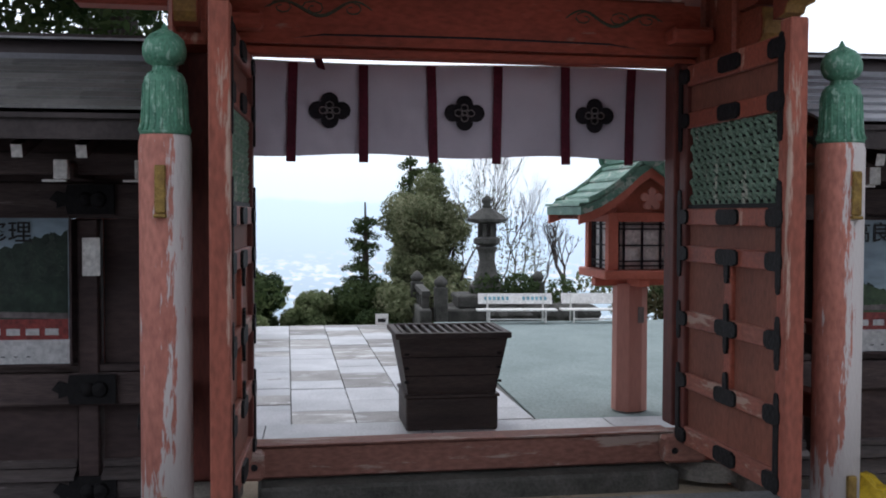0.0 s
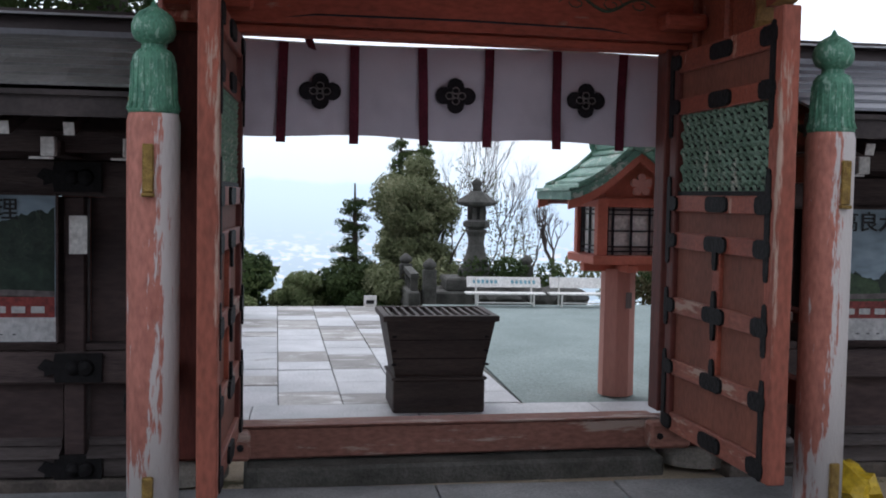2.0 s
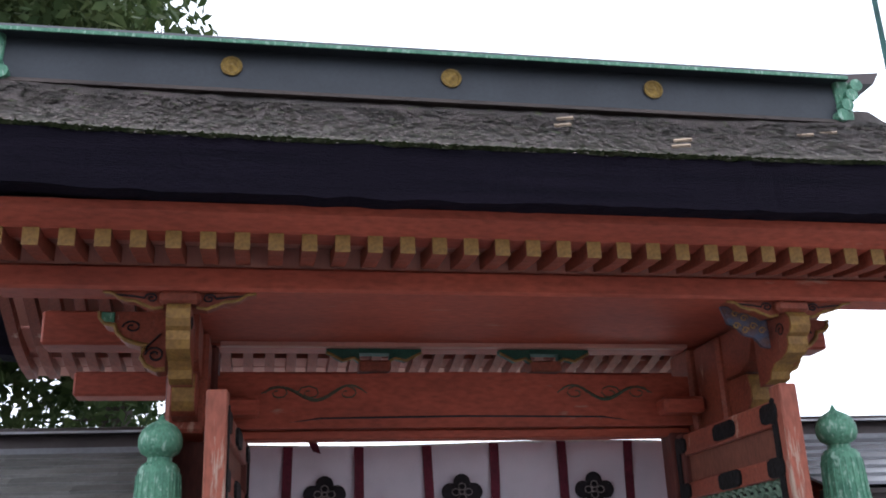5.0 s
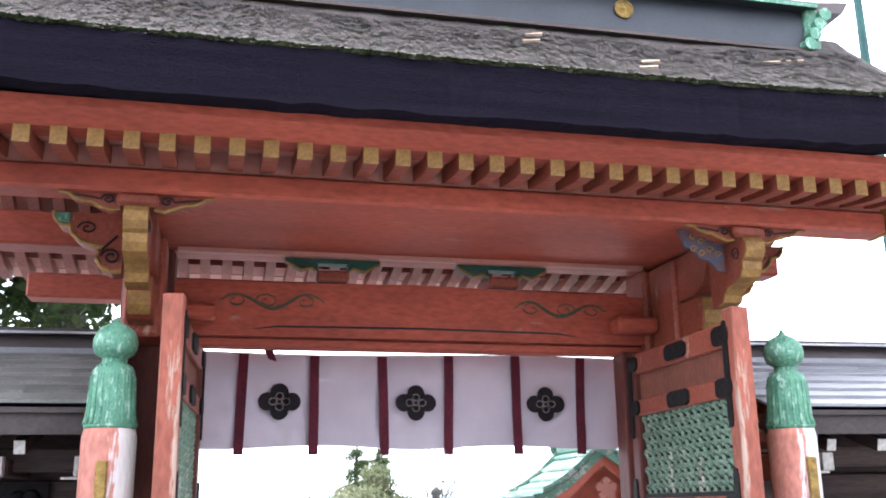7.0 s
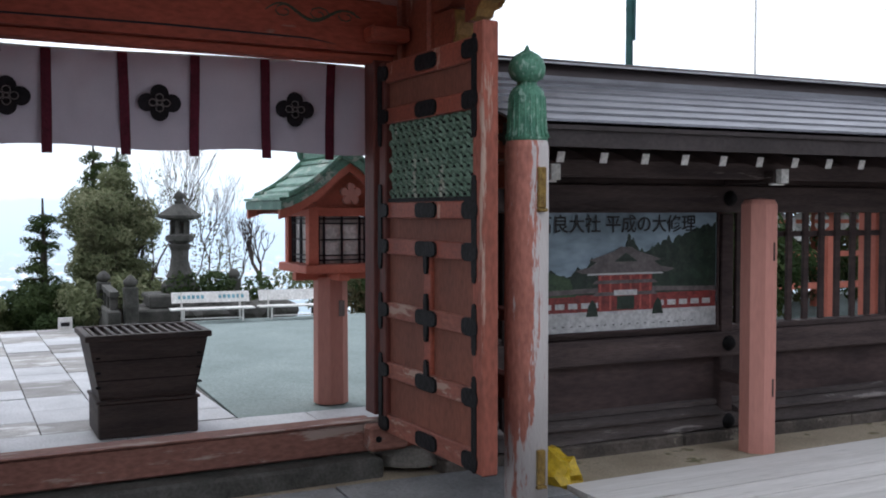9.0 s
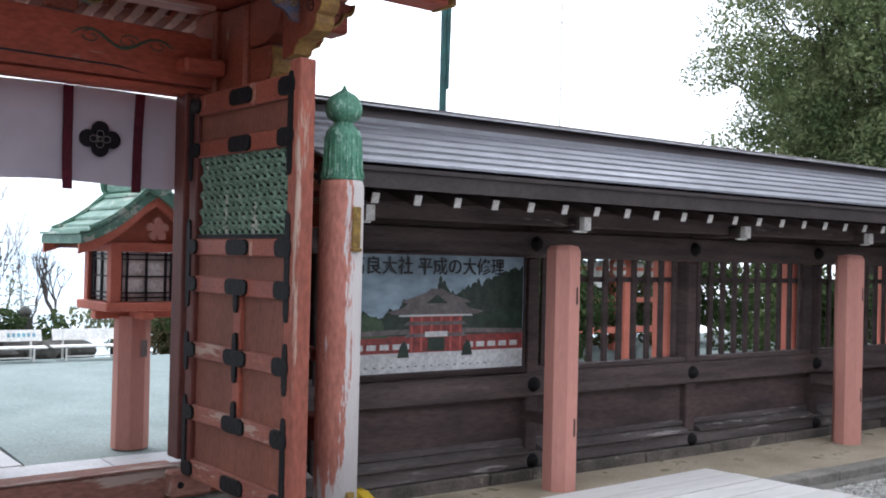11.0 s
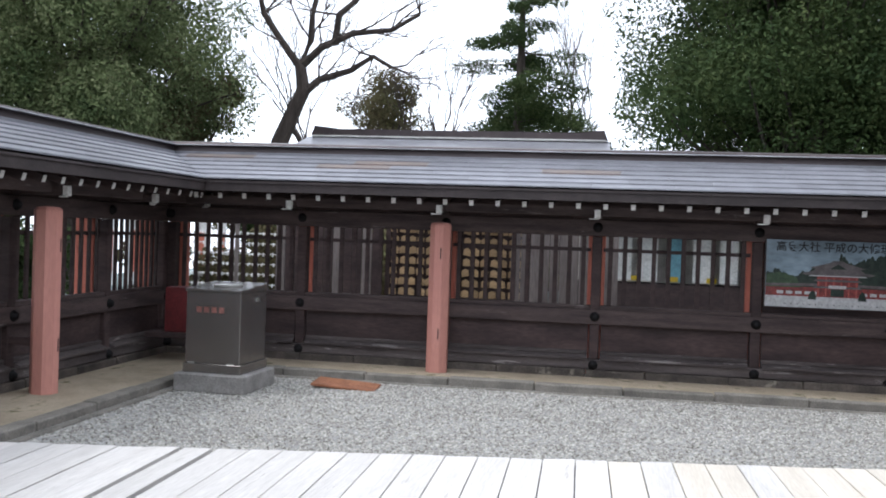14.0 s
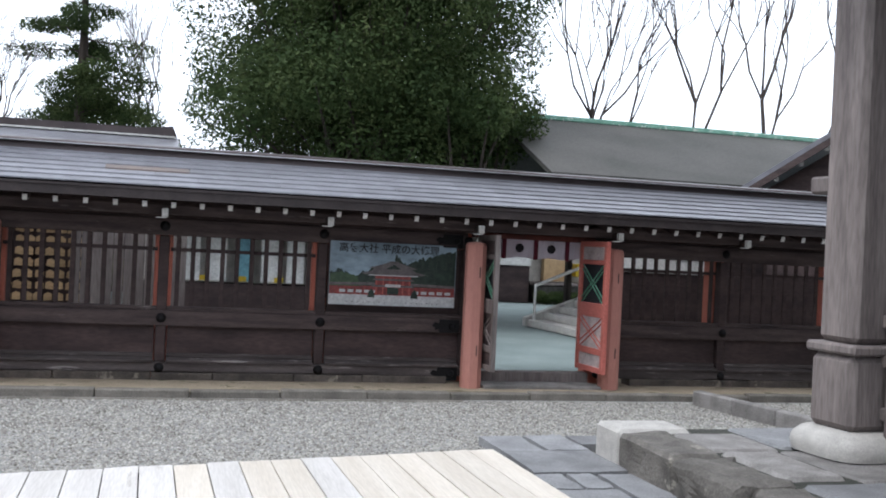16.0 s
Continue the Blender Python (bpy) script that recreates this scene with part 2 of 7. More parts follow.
GRANITE = material("pale_granite", (0.55, 0.53, 0.49), 0.75, (0.42, 0.40, 0.37), 10, (1, 1, 1), 120, 0.3)
JOINT = material("dark_joint_earth", (0.06, 0.06, 0.05), 0.95, (0.035, 0.038, 0.03), 8, bump=0.4)
KERB = material("kerb_stone", (0.24, 0.22, 0.19), 0.85, (0.13, 0.12, 0.105), 4, (1, 1, 1), 60, 0.4, vary=0.1)
BASE_STONE = material("dark_fence_base_stone", (0.125, 0.105, 0.09), 0.9, (0.055, 0.047, 0.042), 5, (1, 1, 1), 50, 0.4, worn=(0.21, 0.185, 0.15), worn_amount=0.25, worn_scale=4, worn_stretch=(1, 1, 1), vary=0.2)
SAND = material("damp_sandy_earth", (0.42, 0.35, 0.26), 0.95, (0.27, 0.22, 0.155), 2.2, (1, 1, 1), 90, 0.4, worn=(0.13, 0.115, 0.06), worn_amount=0.34, worn_scale=2.2, worn_stretch=(1, 1, 1))
GRAVEL = material("pale_gravel", (0.36, 0.355, 0.34), 0.95, (0.27, 0.265, 0.25), 1.6, (1, 1, 1), 60, 0.9)
GRAVEL_GREEN = material("blue_green_gravel", (0.25, 0.30, 0.29), 0.95, (0.195, 0.24, 0.23), 1.2, (1, 1, 1), 45, 0.5)
PLANK = material("bleached_deck_plank", (0.60, 0.575, 0.545), 0.7, (0.50, 0.475, 0.445), 2.5, (0.25, 3, 1), 22, 0.08, worn=(0.40, 0.375, 0.345), worn_amount=0.22, worn_scale=3.0, worn_stretch=(0.4, 3, 1), vary=0.09, grit=0.25)
PLANK_NEW = material("newer_yellowish_deck_plank", (0.63, 0.58, 0.505), 0.7, (0.55, 0.495, 0.42), 2.5, (0.25, 3, 1), 22, 0.08, vary=0.06, grit=0.22)
STEEL = material("brushed_steel", (0.30, 0.285, 0.275), 0.26, (0.24, 0.225, 0.215), 2, (1, 1, 0.3), 30, 0.01, metal=0.85, grit=0.1)
RED_TIN = material("red_painted_tin", (0.14, 0.022, 0.024), 0.5, None, 4)
RUST = material("rusty_plate", (0.30, 0.13, 0.07), 0.85, (0.18, 0.075, 0.04), 6)
YELLOW = material("yellow_plastic_sheet", (0.62, 0.43, 0.03), 0.4, (0.45, 0.30, 0.02), 9, bump=0.4)
BARK = material("dark_bark", (0.085, 0.068, 0.058), 0.95, (0.035, 0.028, 0.024), 4, (2, 2, 0.4), 20, 0.6)
TWIG = material("bare_twig", (0.10, 0.08, 0.07), 0.95, (0.055, 0.045, 0.04), 4)
EARTH = material("wooded_slope_earth", (0.075, 0.075, 0.045), 0.95, (0.04, 0.05, 0.028), 0.6, (1, 1, 1), 12, 0.4)
TILE_DARK = material("grey_sheet_roof", (0.085, 0.08, 0.073), 0.7, (0.052, 0.052, 0.045), 0.8, (1, 1, 1), 20, 0.15)
PLASTER = material("pale_plaster", (0.62, 0.58, 0.52), 0.8, None, 3)
ORANGE = material("bright_vermilion_hall_paint", (0.58, 0.16, 0.04), 0.6, None, 3)
PAPER = material("lantern_paper", (0.84, 0.82, 0.79), 0.8, None, 5)
CHROME = material("steel_handrail_tube", (0.6, 0.6, 0.58), 0.3, None, 3, metal=0.8)
LEAF_BROAD = leaf_material("evergreen_leaves", (0.058, 0.088, 0.036), (0.13, 0.16, 0.07), (0.245, 0.27, 0.14))
LEAF_DARK = leaf_material("dark_conifer_leaves", (0.022, 0.040, 0.014), (0.046, 0.070, 0.024), (0.088, 0.112, 0.042))
LEAF_OLIVE = leaf_material("olive_shrub_leaves", (0.085, 0.105, 0.052), (0.165, 0.18, 0.095), (0.28, 0.285, 0.175))
LEAF_BROWN = leaf_material("brownish_leaves", (0.075, 0.06, 0.03), (0.11, 0.095, 0.05), (0.10, 0.11, 0.045))


# ---- mesh helpers ----
def bm_box(bm, x0, x1, y0, y1, z0, z1, m=None, bevel=0.0):
    """A box between two corners, turned by m."""
    v = [bm.verts.new((x, y, z)) for x in (x0, x1) for y in (y0, y1) for z in (z0, z1)]
    f = [bm.faces.new([v[i] for i in q]) for q in ((0, 1, 3, 2), (4, 6, 7, 5), (0, 4, 5, 1), (2, 3, 7, 6), (0, 2, 6, 4), (1, 5, 7, 3))]
    if bevel:
        r = bmesh.ops.bevel(bm, geom=list({e for q in f for e in q.edges}), offset=bevel, segments=1, affect="EDGES")
        v = list({w for q in r["faces"] for w in q.verts} | {w for w in v if w.is_valid})
    if m is not None:
        for w in v:
            w.co = m @ w.co
    return bm


def box(x0, x1, y0, y1, z0, z1, bevel=0.0, m=None):
    return bm_box(bmesh.new(), x0, x1, y0, y1, z0, z1, m, bevel)


def lathe(profile, sides=24, bm=None, at=(0, 0, 0), turn=0.0):
    """A turned body from (radius, height) pairs."""
    bm = bm or bmesh.new()
    rings = []
    for r, z in profile:
        rings.append([bm.verts.new((at[0] + r * math.cos(2 * math.pi * (i + turn) / sides), at[1] + r * math.sin(2 * math.pi * (i + turn) / sides), at[2] + z)) for i in range(sides)])
    for a, b in zip(rings, rings[1:]):
        for i in range(sides):
            bm.faces.new((a[i], a[(i + 1) % sides], b[(i + 1) % sides], b[i]))
    bm.faces.new(rings[0][::-1])
    bm.faces.new(rings[-1])
    return bm


def tube(path, radii, sides=8, bm=None):
    """A tapered tube along points."""
    bm = bm or bmesh.new()
    pts = [Vector(p) for p in path]
    rings = []
    for i, p in enumerate(pts):
        d = (pts[min(i + 1, len(pts) - 1)] - pts[max(i - 1, 0)]).normalized()
        a = d.orthogonal().normalized() if abs(d.z) > 0.95 else d.cross(Vector((0, 0, 1))).normalized()
        b = d.cross(a)
        r = radii[i] if isinstance(radii, (list, tuple)) else radii
        rings.append([bm.verts.new(p + r * (math.cos(2 * math.pi * k / sides) * a + math.sin(2 * math.pi * k / sides) * b)) for k in range(sides)])
    for a, b in zip(rings, rings[1:]):
        for k in range(sides):
            bm.faces.new((a[k], a[(k + 1) % sides], b[(k + 1) % sides], b[k]))
    bm.faces.new(rings[0][::-1])
    bm.faces.new(rings[-1])
    return bm


def prism(outline, axis, a, b, bm=None):
    """A flat outline pushed along an axis from a to b. Outline pairs are the other two axes in x, y, z order."""
    bm = bm or bmesh.new()

    def at(p, d):
        return {"x": (d, p[0], p[1]), "y": (p[0], d, p[1]), "z": (p[0], p[1], d)}[axis]
    lo, hi = [bm.verts.new(at(p, a)) for p in outline], [bm.verts.new(at(p, b)) for p in outline]
    k = len(outline)
    for i in range(k):
        bm.faces.new((lo[i], lo[(i + 1) % k], hi[(i + 1) % k], hi[i]))
    bm.faces.new(lo[::-1])
    bm.faces.new(hi)
    return bm


def mesh_of(name, bm, mat, smooth=False):
    bmesh.ops.recalc_face_normals(bm, faces=bm.faces)
    me = bpy.data.meshes.new(name)
    bm.to_mesh(me)
    bm.free()
    me.materials.append(mat)
    if smooth:
        for p in me.polygons:
            p.use_smooth = True
    return me


def thing(name, label, category, m=None, group="", kind=""):
    ob = new(name)
    ob.empty_display_size = 0.1
    if m is not None:
        ob.matrix_world = m
    return tagged(ob, label, category, group, kind)


def part(name, bm, mat, parent=None, label="", smooth=False):
    """One mesh object from a bmesh, under a thing or a part, in that thing's own axes."""
    ob = new(name, mesh_of(name, bm, mat, smooth))
    if parent is not None:
        ob.parent = parent
    return tagged(ob, label) if label else ob


def solid(name, bm, mat, label, category, kind="", group="", smooth=False):
    return tagged(part(name, bm, mat, None, "", smooth), label, category, group, kind)


def piece(name, me, parent, m):
    """A piece on shared mesh data, at m in its parent's axes."""
    ob = new(name, me)
    ob.parent = parent
    ob.matrix_local = m
    return ob

# ---- ground ----
def ground_height(x, y):
    """Level terrace of the shrine; beyond its far edge the wooded hill drops to the valley."""
    d = max(0.0, y - 16.5)
    side = max(0.0, abs(x - 4) - 60)
    return -0.16 - min(0.55 * d, 230) - min(0.2 * side, 60) * 0.3


def build_ground():
    xs = [-2500, -1200, -600, -300, -150, -80, -50, -30, -20, -12, -6, 0, 3, 6, 12, 20, 30, 45, 70, 120, 250, 600, 1300, 2500]
    ys = [-1500, -500, -150, -60, -25, -10, 0, 8, 14, 16.5, 18, 20, 24, 30, 40, 60, 100, 180, 300, 440, 700, 1200, 2500]
    bm = bmesh.new()
    grid = [[bm.verts.new((x, y, ground_height(x, y) + (random.uniform(-0.2, 0.2) if y > 19 else 0))) for x in xs] for y in ys]
    for a, b in zip(grid, grid[1:]):
        for i in range(len(xs) - 1):
            bm.faces.new((a[i], a[i + 1], b[i + 1], b[i]))
    solid("ground", bm, EARTH, "earth terrace falling away as a wooded slope", "ground", "structure")


build_ground()
solid("court_gravel", box(-14, 11.35, -14, 4.76, -0.2, -0.10), GRAVEL, "pale grey gravel of the inner court", "gravel", "structure")
solid("outer_gravel", box(1.82, 40, 6.75, 15.7, -0.15, -0.012), GRAVEL_GREEN, "blue-green raked gravel outside the gate", "gravel", "structure")
solid("side_gravel", box(12.9, 45, -25, 6.74, -0.15, -0.02), GRAVEL_GREEN, "blue-green raked gravel beyond the fence", "gravel", "structure")
solid("sandy_strip", prism([(-14, 4.9), (11.3, 4.9), (11.3, -14), (12.9, -14), (12.9, 6.7), (-14, 6.7)], "z", -0.2, -0.04), SAND, "damp sandy strip with moss along the fence foot", "earth strip", "structure")


def pebbles(name, n, x0, x1, y0, y1, z, size, mat, label):
    """Loose stones scattered over a gravel bed, one joined mesh."""
    rng = np.random.default_rng(7)
    base = np.array([(1, 0, 0), (-1, 0, 0), (0, 1, 0), (0, -1, 0), (0, 0, 0.7)])
    tri = np.array([(0, 2, 4), (2, 1, 4), (1, 3, 4), (3, 0, 4)])
    p = np.stack([rng.uniform(x0, x1, n), rng.uniform(y0, y1, n), np.full(n, z)], 1)
    s = size * rng.uniform(0.5, 1.4, (n, 1, 1)) * rng.uniform(0.7, 1.2, (n, 1, 3))
    a = rng.uniform(0, 6.28, n)
    ca, sa = np.cos(a)[:, None], np.sin(a)[:, None]
    v = base[None] * s
    v = np.stack([v[..., 0] * ca - v[..., 1] * sa, v[..., 0] * sa + v[..., 1] * ca, v[..., 2]], 2) + p[:, None]
    f = (tri[None] + 5 * np.arange(n)[:, None, None]).reshape(-1, 3)
    me = bpy.data.meshes.new(name)
    me.from_pydata(v.reshape(-1, 3).tolist(), [], f.tolist())
    me.materials.append(mat)
    return tagged(new(name, me), label, "gravel", "", "stuff")


def stone_material(name, dark, mid, light):
    m = leaf_material(name, dark, mid, light, 0.0)
    m.node_tree.nodes["Principled BSDF"].inputs["Roughness"].default_value = 0.9
    return m


PEBBLE = stone_material("gravel_stones", (0.12, 0.112, 0.098), (0.32, 0.306, 0.275), (0.48, 0.465, 0.425))
pebbles("gravel_stones", 90000, 6.3, 11.1, -8, 4.65, -0.098, 0.014, PEBBLE, "loose pale and dark grey gravel stones")

# kerbs, as single dressed stones
kerb_front = thing("kerb", "mossy dressed stone kerb before the fence", "kerb", kind="structure")
for i in range(9):
    x = 2.6 + i * 0.97
    part("kerb_stone", box(x, x + 0.96, 4.76, 4.92, -0.2, -0.015 - 0.008 * (i % 2), 0.012), KERB, kerb_front)
part("kerb_gutter", box(4.6, 11.2, 4.62, 4.70, -0.2, -0.075, 0.01), KERB, kerb_front, "low stone edging in the gravel")
kerb_side = thing("kerb", "mossy dressed stone kerb before the fence", "kerb", kind="structure")
for i in range(14):
    y = 4.92 - i * 1.0
    part("kerb_stone", box(11.2, 11.36, y - 0.99, y, -0.2, -0.005 - 0.008 * (i % 3), 0.012), KERB, kerb_side)
part("kerb_gutter", box(11.02, 11.09, -3.2, 4.6, -0.2, -0.082, 0.01), KERB, kerb_side, "low stone edging in the gravel")


# ---- roofed lattice fence ----
WHITE_METAL = material("bright_flashing", (0.5, 0.5, 0.52), 0.35, None, 5, metal=0.5, grit=0.1)
SHINGLE = mesh_of("roof_board", prism([(0.0, 0.020), (0.17, 0.079), (0.17, 0.093), (0.0, 0.036)], "x", 0.002, 0.998), ROOF_BOARD)
SHINGLE_OLD_SHADED = SHINGLE.copy()
SHINGLE_OLD_SHADED.materials[0] = ROOF_OLD_SHADED
SHINGLE_BROWN = SHINGLE.copy()
SHINGLE_BROWN.materials[0] = ROOF_BROWN
SLAT = mesh_of("lattice_slat", box(-0.027, 0.027, -0.016, 0.016, 0, 0.862, 0.004), DARK_WOOD)
RAFTER = mesh_of("rafter", box(-0.028, 0.028, 0, 0.95, -0.035, 0.035), DARK_WOOD)
RAFTER_TIP = mesh_of("rafter_tip", box(-0.026, 0.026, -0.006, 0.0, -0.033, 0.033), WHITE)
STUD = mesh_of("nail_cover", lathe([(0.058, 0), (0.06, 0.012), (0.045, 0.02), (0.042, 0.04), (0.026, 0.055), (0.0, 0.06)], 12), IRON, True)
PINK_POST = mesh_of("salmon_post", lathe([(0.134, 0), (0.134, 1.80), (0.112, 1.835), (0.0, 1.85)], 8, turn=0.5), PINK)


def run(profile, x0, x1, c0, c1):
    """A profile (y, z) along x whose ends are mitred where a run meets the corner."""
    bm = bmesh.new()
    lo = [bm.verts.new((x0 - c0 * y, y, z)) for y, z in profile]
    hi = [bm.verts.new((x1 + c1 * y, y, z)) for y, z in profile]
    k = len(profile)
    for i in range(k):
        bm.faces.new((lo[i], lo[(i + 1) % k], hi[(i + 1) % k], hi[i]))
    bm.faces.new(lo[::-1])
    bm.faces.new(hi)
    return bm


def rect(y0, y1, z0, z1):
    return [(y0, z0), (y1, z0), (y1, z1), (y0, z1)]


def fence(m, x0, x1, posts, fills, fronts, cut0, cut1, label, boards=None):
    """One run of the fence in its own axes: along x, its court side towards -y, wall plane at y = 0.
    posts: the frame posts; fills: what fills each bay; fronts: where the salmon posts stand; cut0, cut1: how the roof courses shorten at the ends."""
    f = thing("roofed_fence", label, "fence", m)
    base = thing("base_course", "", "")
    base.parent = f
    x = x0
    i = 0
    gaps = [(posts[k], posts[k + 1]) for k, w in enumerate(fills) if w == "door"]
    while x < x1:
        w = min((0.86, 1.1, 0.72, 0.98)[i % 4], x1 - x)
        if not any(a - 0.05 < x + w / 2 < b + 0.05 for a, b in gaps):
            part("base_stone", box(x + 0.004, x + w - 0.004, -0.13, 0.13, -0.12, 0.045 + 0.006 * (i % 2), 0.01), BASE_STONE, base)
        x += w
        i += 1
    spans, s = [], x0
    for a, b in gaps:
        spans.append((s, a))
        s = b
    spans.append((s, x1))
    for a, b in spans:
        part("ground_beam", box(a, b, -0.10, 0.085, 0.05, 0.17, 0.012), WEATHERED, f)
        part("middle_rail", box(a, b, -0.09, 0.09, 0.60, 0.79, 0.012), DARK_BEAM, f)
        part("head_beam", box(a, b, -0.085, 0.085, 1.69, 1.90, 0.012), DARK_BEAM, f)
        part("sill_rail", box(a, b, -0.06, 0.06, 0.792, 0.835, 0.006), DARK_BEAM, f)
    part("eave_beam", box(x0, x1, -0.50, -0.38, 1.93, 2.05, 0.01), DARK_BEAM, f)
    part("wall_plate", box(x0, x1, -0.06, 0.06, 1.902, 2.30), DARK_WOOD, f)
    for k, x in enumerate(posts):
        part("frame_post", box(x - 0.06, x + 0.06, -0.075, 0.075, 0.172, 1.688, 0.01), DARK_WOOD, f)
        part("back_post", box(x - 0.11, x + 0.10, 0.10, 0.31, -0.05, 1.90, 0.015), RED_BACK, f, "red painted back post")
        for z in (0.105, 0.70, 1.80):
            piece("nail_cover", STUD, f, pose(x, -0.088, z, 90))
        part("bracket_arm", box(x - 0.05, x + 0.05, -0.60, -0.08, 1.905, 1.928 + 0.06, 0.006), DARK_BEAM, f)
        part("bracket_nose", box(x - 0.035, x + 0.035, -0.66, -0.602, 1.90, 2.0, 0.004), WHITE, f, "white painted bracket end")
        part("bracket_lip", box(x - 0.10, x + 0.02, -0.63, -0.605, 1.885, 1.897), WHITE, f, "white painted bracket lip")
    for k, w in enumerate(fills):
        a, b = posts[k] + 0.077, posts[k + 1] - 0.077
        if w == "door":
            continue
        part("lower_panel", box(a, b, -0.02, 0.02, 0.172, 0.598), DARK_WOOD, f)
        part("panel_moulding", prism([(-0.13, 0.172), (-0.022, 0.172), (-0.022, 0.232), (-0.10, 0.205), (-0.13, 0.195)], "x", a, b), WEATHERED, f, "sloping weathered weather-board")
        part("panel_ledge", prism([(-0.055, 0.233), (-0.022, 0.233), (-0.022, 0.275), (-0.055, 0.265)], "x", a, b), WEATHERED, f)
        if w == "lattice":
            n = 10
            for j in range(n):
                piece("lattice_slat", SLAT, f, pose(a + (b - a) * (j + 0.5) / n, 0, 0.838))
            part("lattice_rail", box(a, b, 0.024, 0.05, 1.50, 1.545), DARK_WOOD, f)
        if w == "board":
            part("upper_panel", box(a, b, 0.0, 0.03, 0.838, 1.688), DARK_WOOD, f)
    n = int((x1 - x0) / 0.314)
    for j in range(n):
        x = x0 + 0.15 + j * 0.314
        r = piece("rafter", RAFTER, f, pose(x, -0.80, 2.035, 17))
        piece("rafter_tip", RAFTER_TIP, r, Matrix())
    for x in fronts:
        q = piece("salmon_post", PINK_POST, f, pose(x, -0.45, -0.05))
        part("tie_beam", box(x - 0.035, x + 0.035, -0.36, -0.08, 0.42, 0.50), DARK_WOOD, f)
        tagged(q, "faded salmon-pink chamfered post with nail slots")
        for z in (0.42, 1.40):
            part("peg_slot", box(0.02, 0.034, -0.128, -0.120, z, z + 0.13), DARK_WOOD, q, "dark peg slot")
    # roof
    part("soffit", run([(-0.93, 2.10), (0.0, 2.40), (0.0, 2.43), (-0.93, 2.13)], x0, x1, cut0, cut1), DARK_WOOD, f)
    part("fascia", run(rect(-0.965, -0.92, 2.085, 2.185), x0, x1, cut0, cut1), ROOF_DARK, f)
    part("eave_lip", run(rect(-0.985, -0.93, 2.186, 2.212), x0, x1, cut0, cut1), ROOF_DARK, f)
    part("roof_back", run([(0.0, 2.52), (0.95, 2.14), (0.95, 2.20), (0.0, 2.60)], x0, x1, cut0, cut1), ROOF_DARK, f)
    roof = thing("roof", "", "")
    roof.parent = f
    for c in range(6):
        d = 0.98 - c * 0.134
        a, b = x0 + cut0 * d, x1 - cut1 * d
        x = a - (0.0, 0.37, 0.71, 0.2, 0.55, 0.85)[c]
        while x < b:
            s, e = max(x, a), min(x + 0.93, b)
            z = 2.212 + 0.060 * c
            if (cut0 and s == a) or (cut1 and e == b):
                p = [(-d, z + 0.020), (-d + 0.17, z + 0.079), (-d + 0.17, z + 0.093), (-d, z + 0.036)]
                part("roof_board", run(p, s - d if cut0 and s == a else s + 0.002, e + d if cut1 and e == b else e - 0.002, cut0 if s == a else 0, cut1 if e == b else 0), ROOF_BOARD, roof)
            elif e - s > 0.03:
                me = boards or (SHINGLE_BROWN if (c * 7 + int(x * 3.1)) % 9 == 0 and s < 6.5 else SHINGLE)
                piece("roof_board", me, roof, Matrix.Translation((s, -d, z)) @ Matrix.Diagonal((e - s, 1, 1, 1)))
            x += 0.93
    part("ridge_base", run(rect(-0.19, 0.19, 2.56, 2.62), x0, x1, cut0, cut1), ROOF_BOARD, f)
    part("ridge", run([(-0.15, 2.622), (0.15, 2.622), (0.13, 2.70), (-0.13, 2.70)], x0, x1, cut0, cut1), ROOF_RIDGE, f)
    part("ridge_cap", run([(-0.19, 2.702), (0.19, 2.702), (0.17, 2.735), (0.0, 2.765), (-0.17, 2.735)], x0, x1, cut0, cut1), ROOF_RIDGE, f)
    part("ridge_edge", run(rect(-0.205, -0.192, 2.700, 2.712), x0, x1, cut0, cut1), WHITE_METAL, f, "thin bright metal edge")
    return f


BAY = 1.88
FRONT_Y, SIDE_X = 6.0, 12.3
front_posts = [3.18 + BAY * k for k in range(5)]
fence(pose(0, FRONT_Y, 0), 2.66, SIDE_X, [2.76] + front_posts + [12.18], ["board", "board", "lattice", "lattice", "lattice", "lattice"], [5.02, 8.80], 0, 1,
      "dark weathered wooden lattice fence with copper-board roof")
# Left run: its roof boards carry the painted-in tree shade.
left_posts = [-8.86 + BAY * k for k in range(5)]
fence(pose(0, FRONT_Y, 0), -9.2, -0.82, left_posts + [-0.93], ["lattice", "lattice", "lattice", "board", "board"], [-3.18, -6.94], 0, 0,
      "dark weathered wooden lattice fence with mossy copper-board roof", SHINGLE_OLD_SHADED)
# side run: its own x runs from the corner towards -y
SY = 6.0
side_posts = [SY - y for y in (5.88, 4.07, 2.18, 0.29, -1.62, -3.50, -5.38, -7.24, -9.1, -11.0)]
fence(pose(SIDE_X, SY, 0, 0, 0, -90), 0.0, 18.0, side_posts,
      ["lattice", "lattice", "lattice", "lattice", "board", "door", "lattice", "lattice", "lattice"],
      [SY - 2.18, SY + 3.50, SY + 5.38], 1, 0, "dark weathered wooden lattice fence with copper-board roof and a small door")

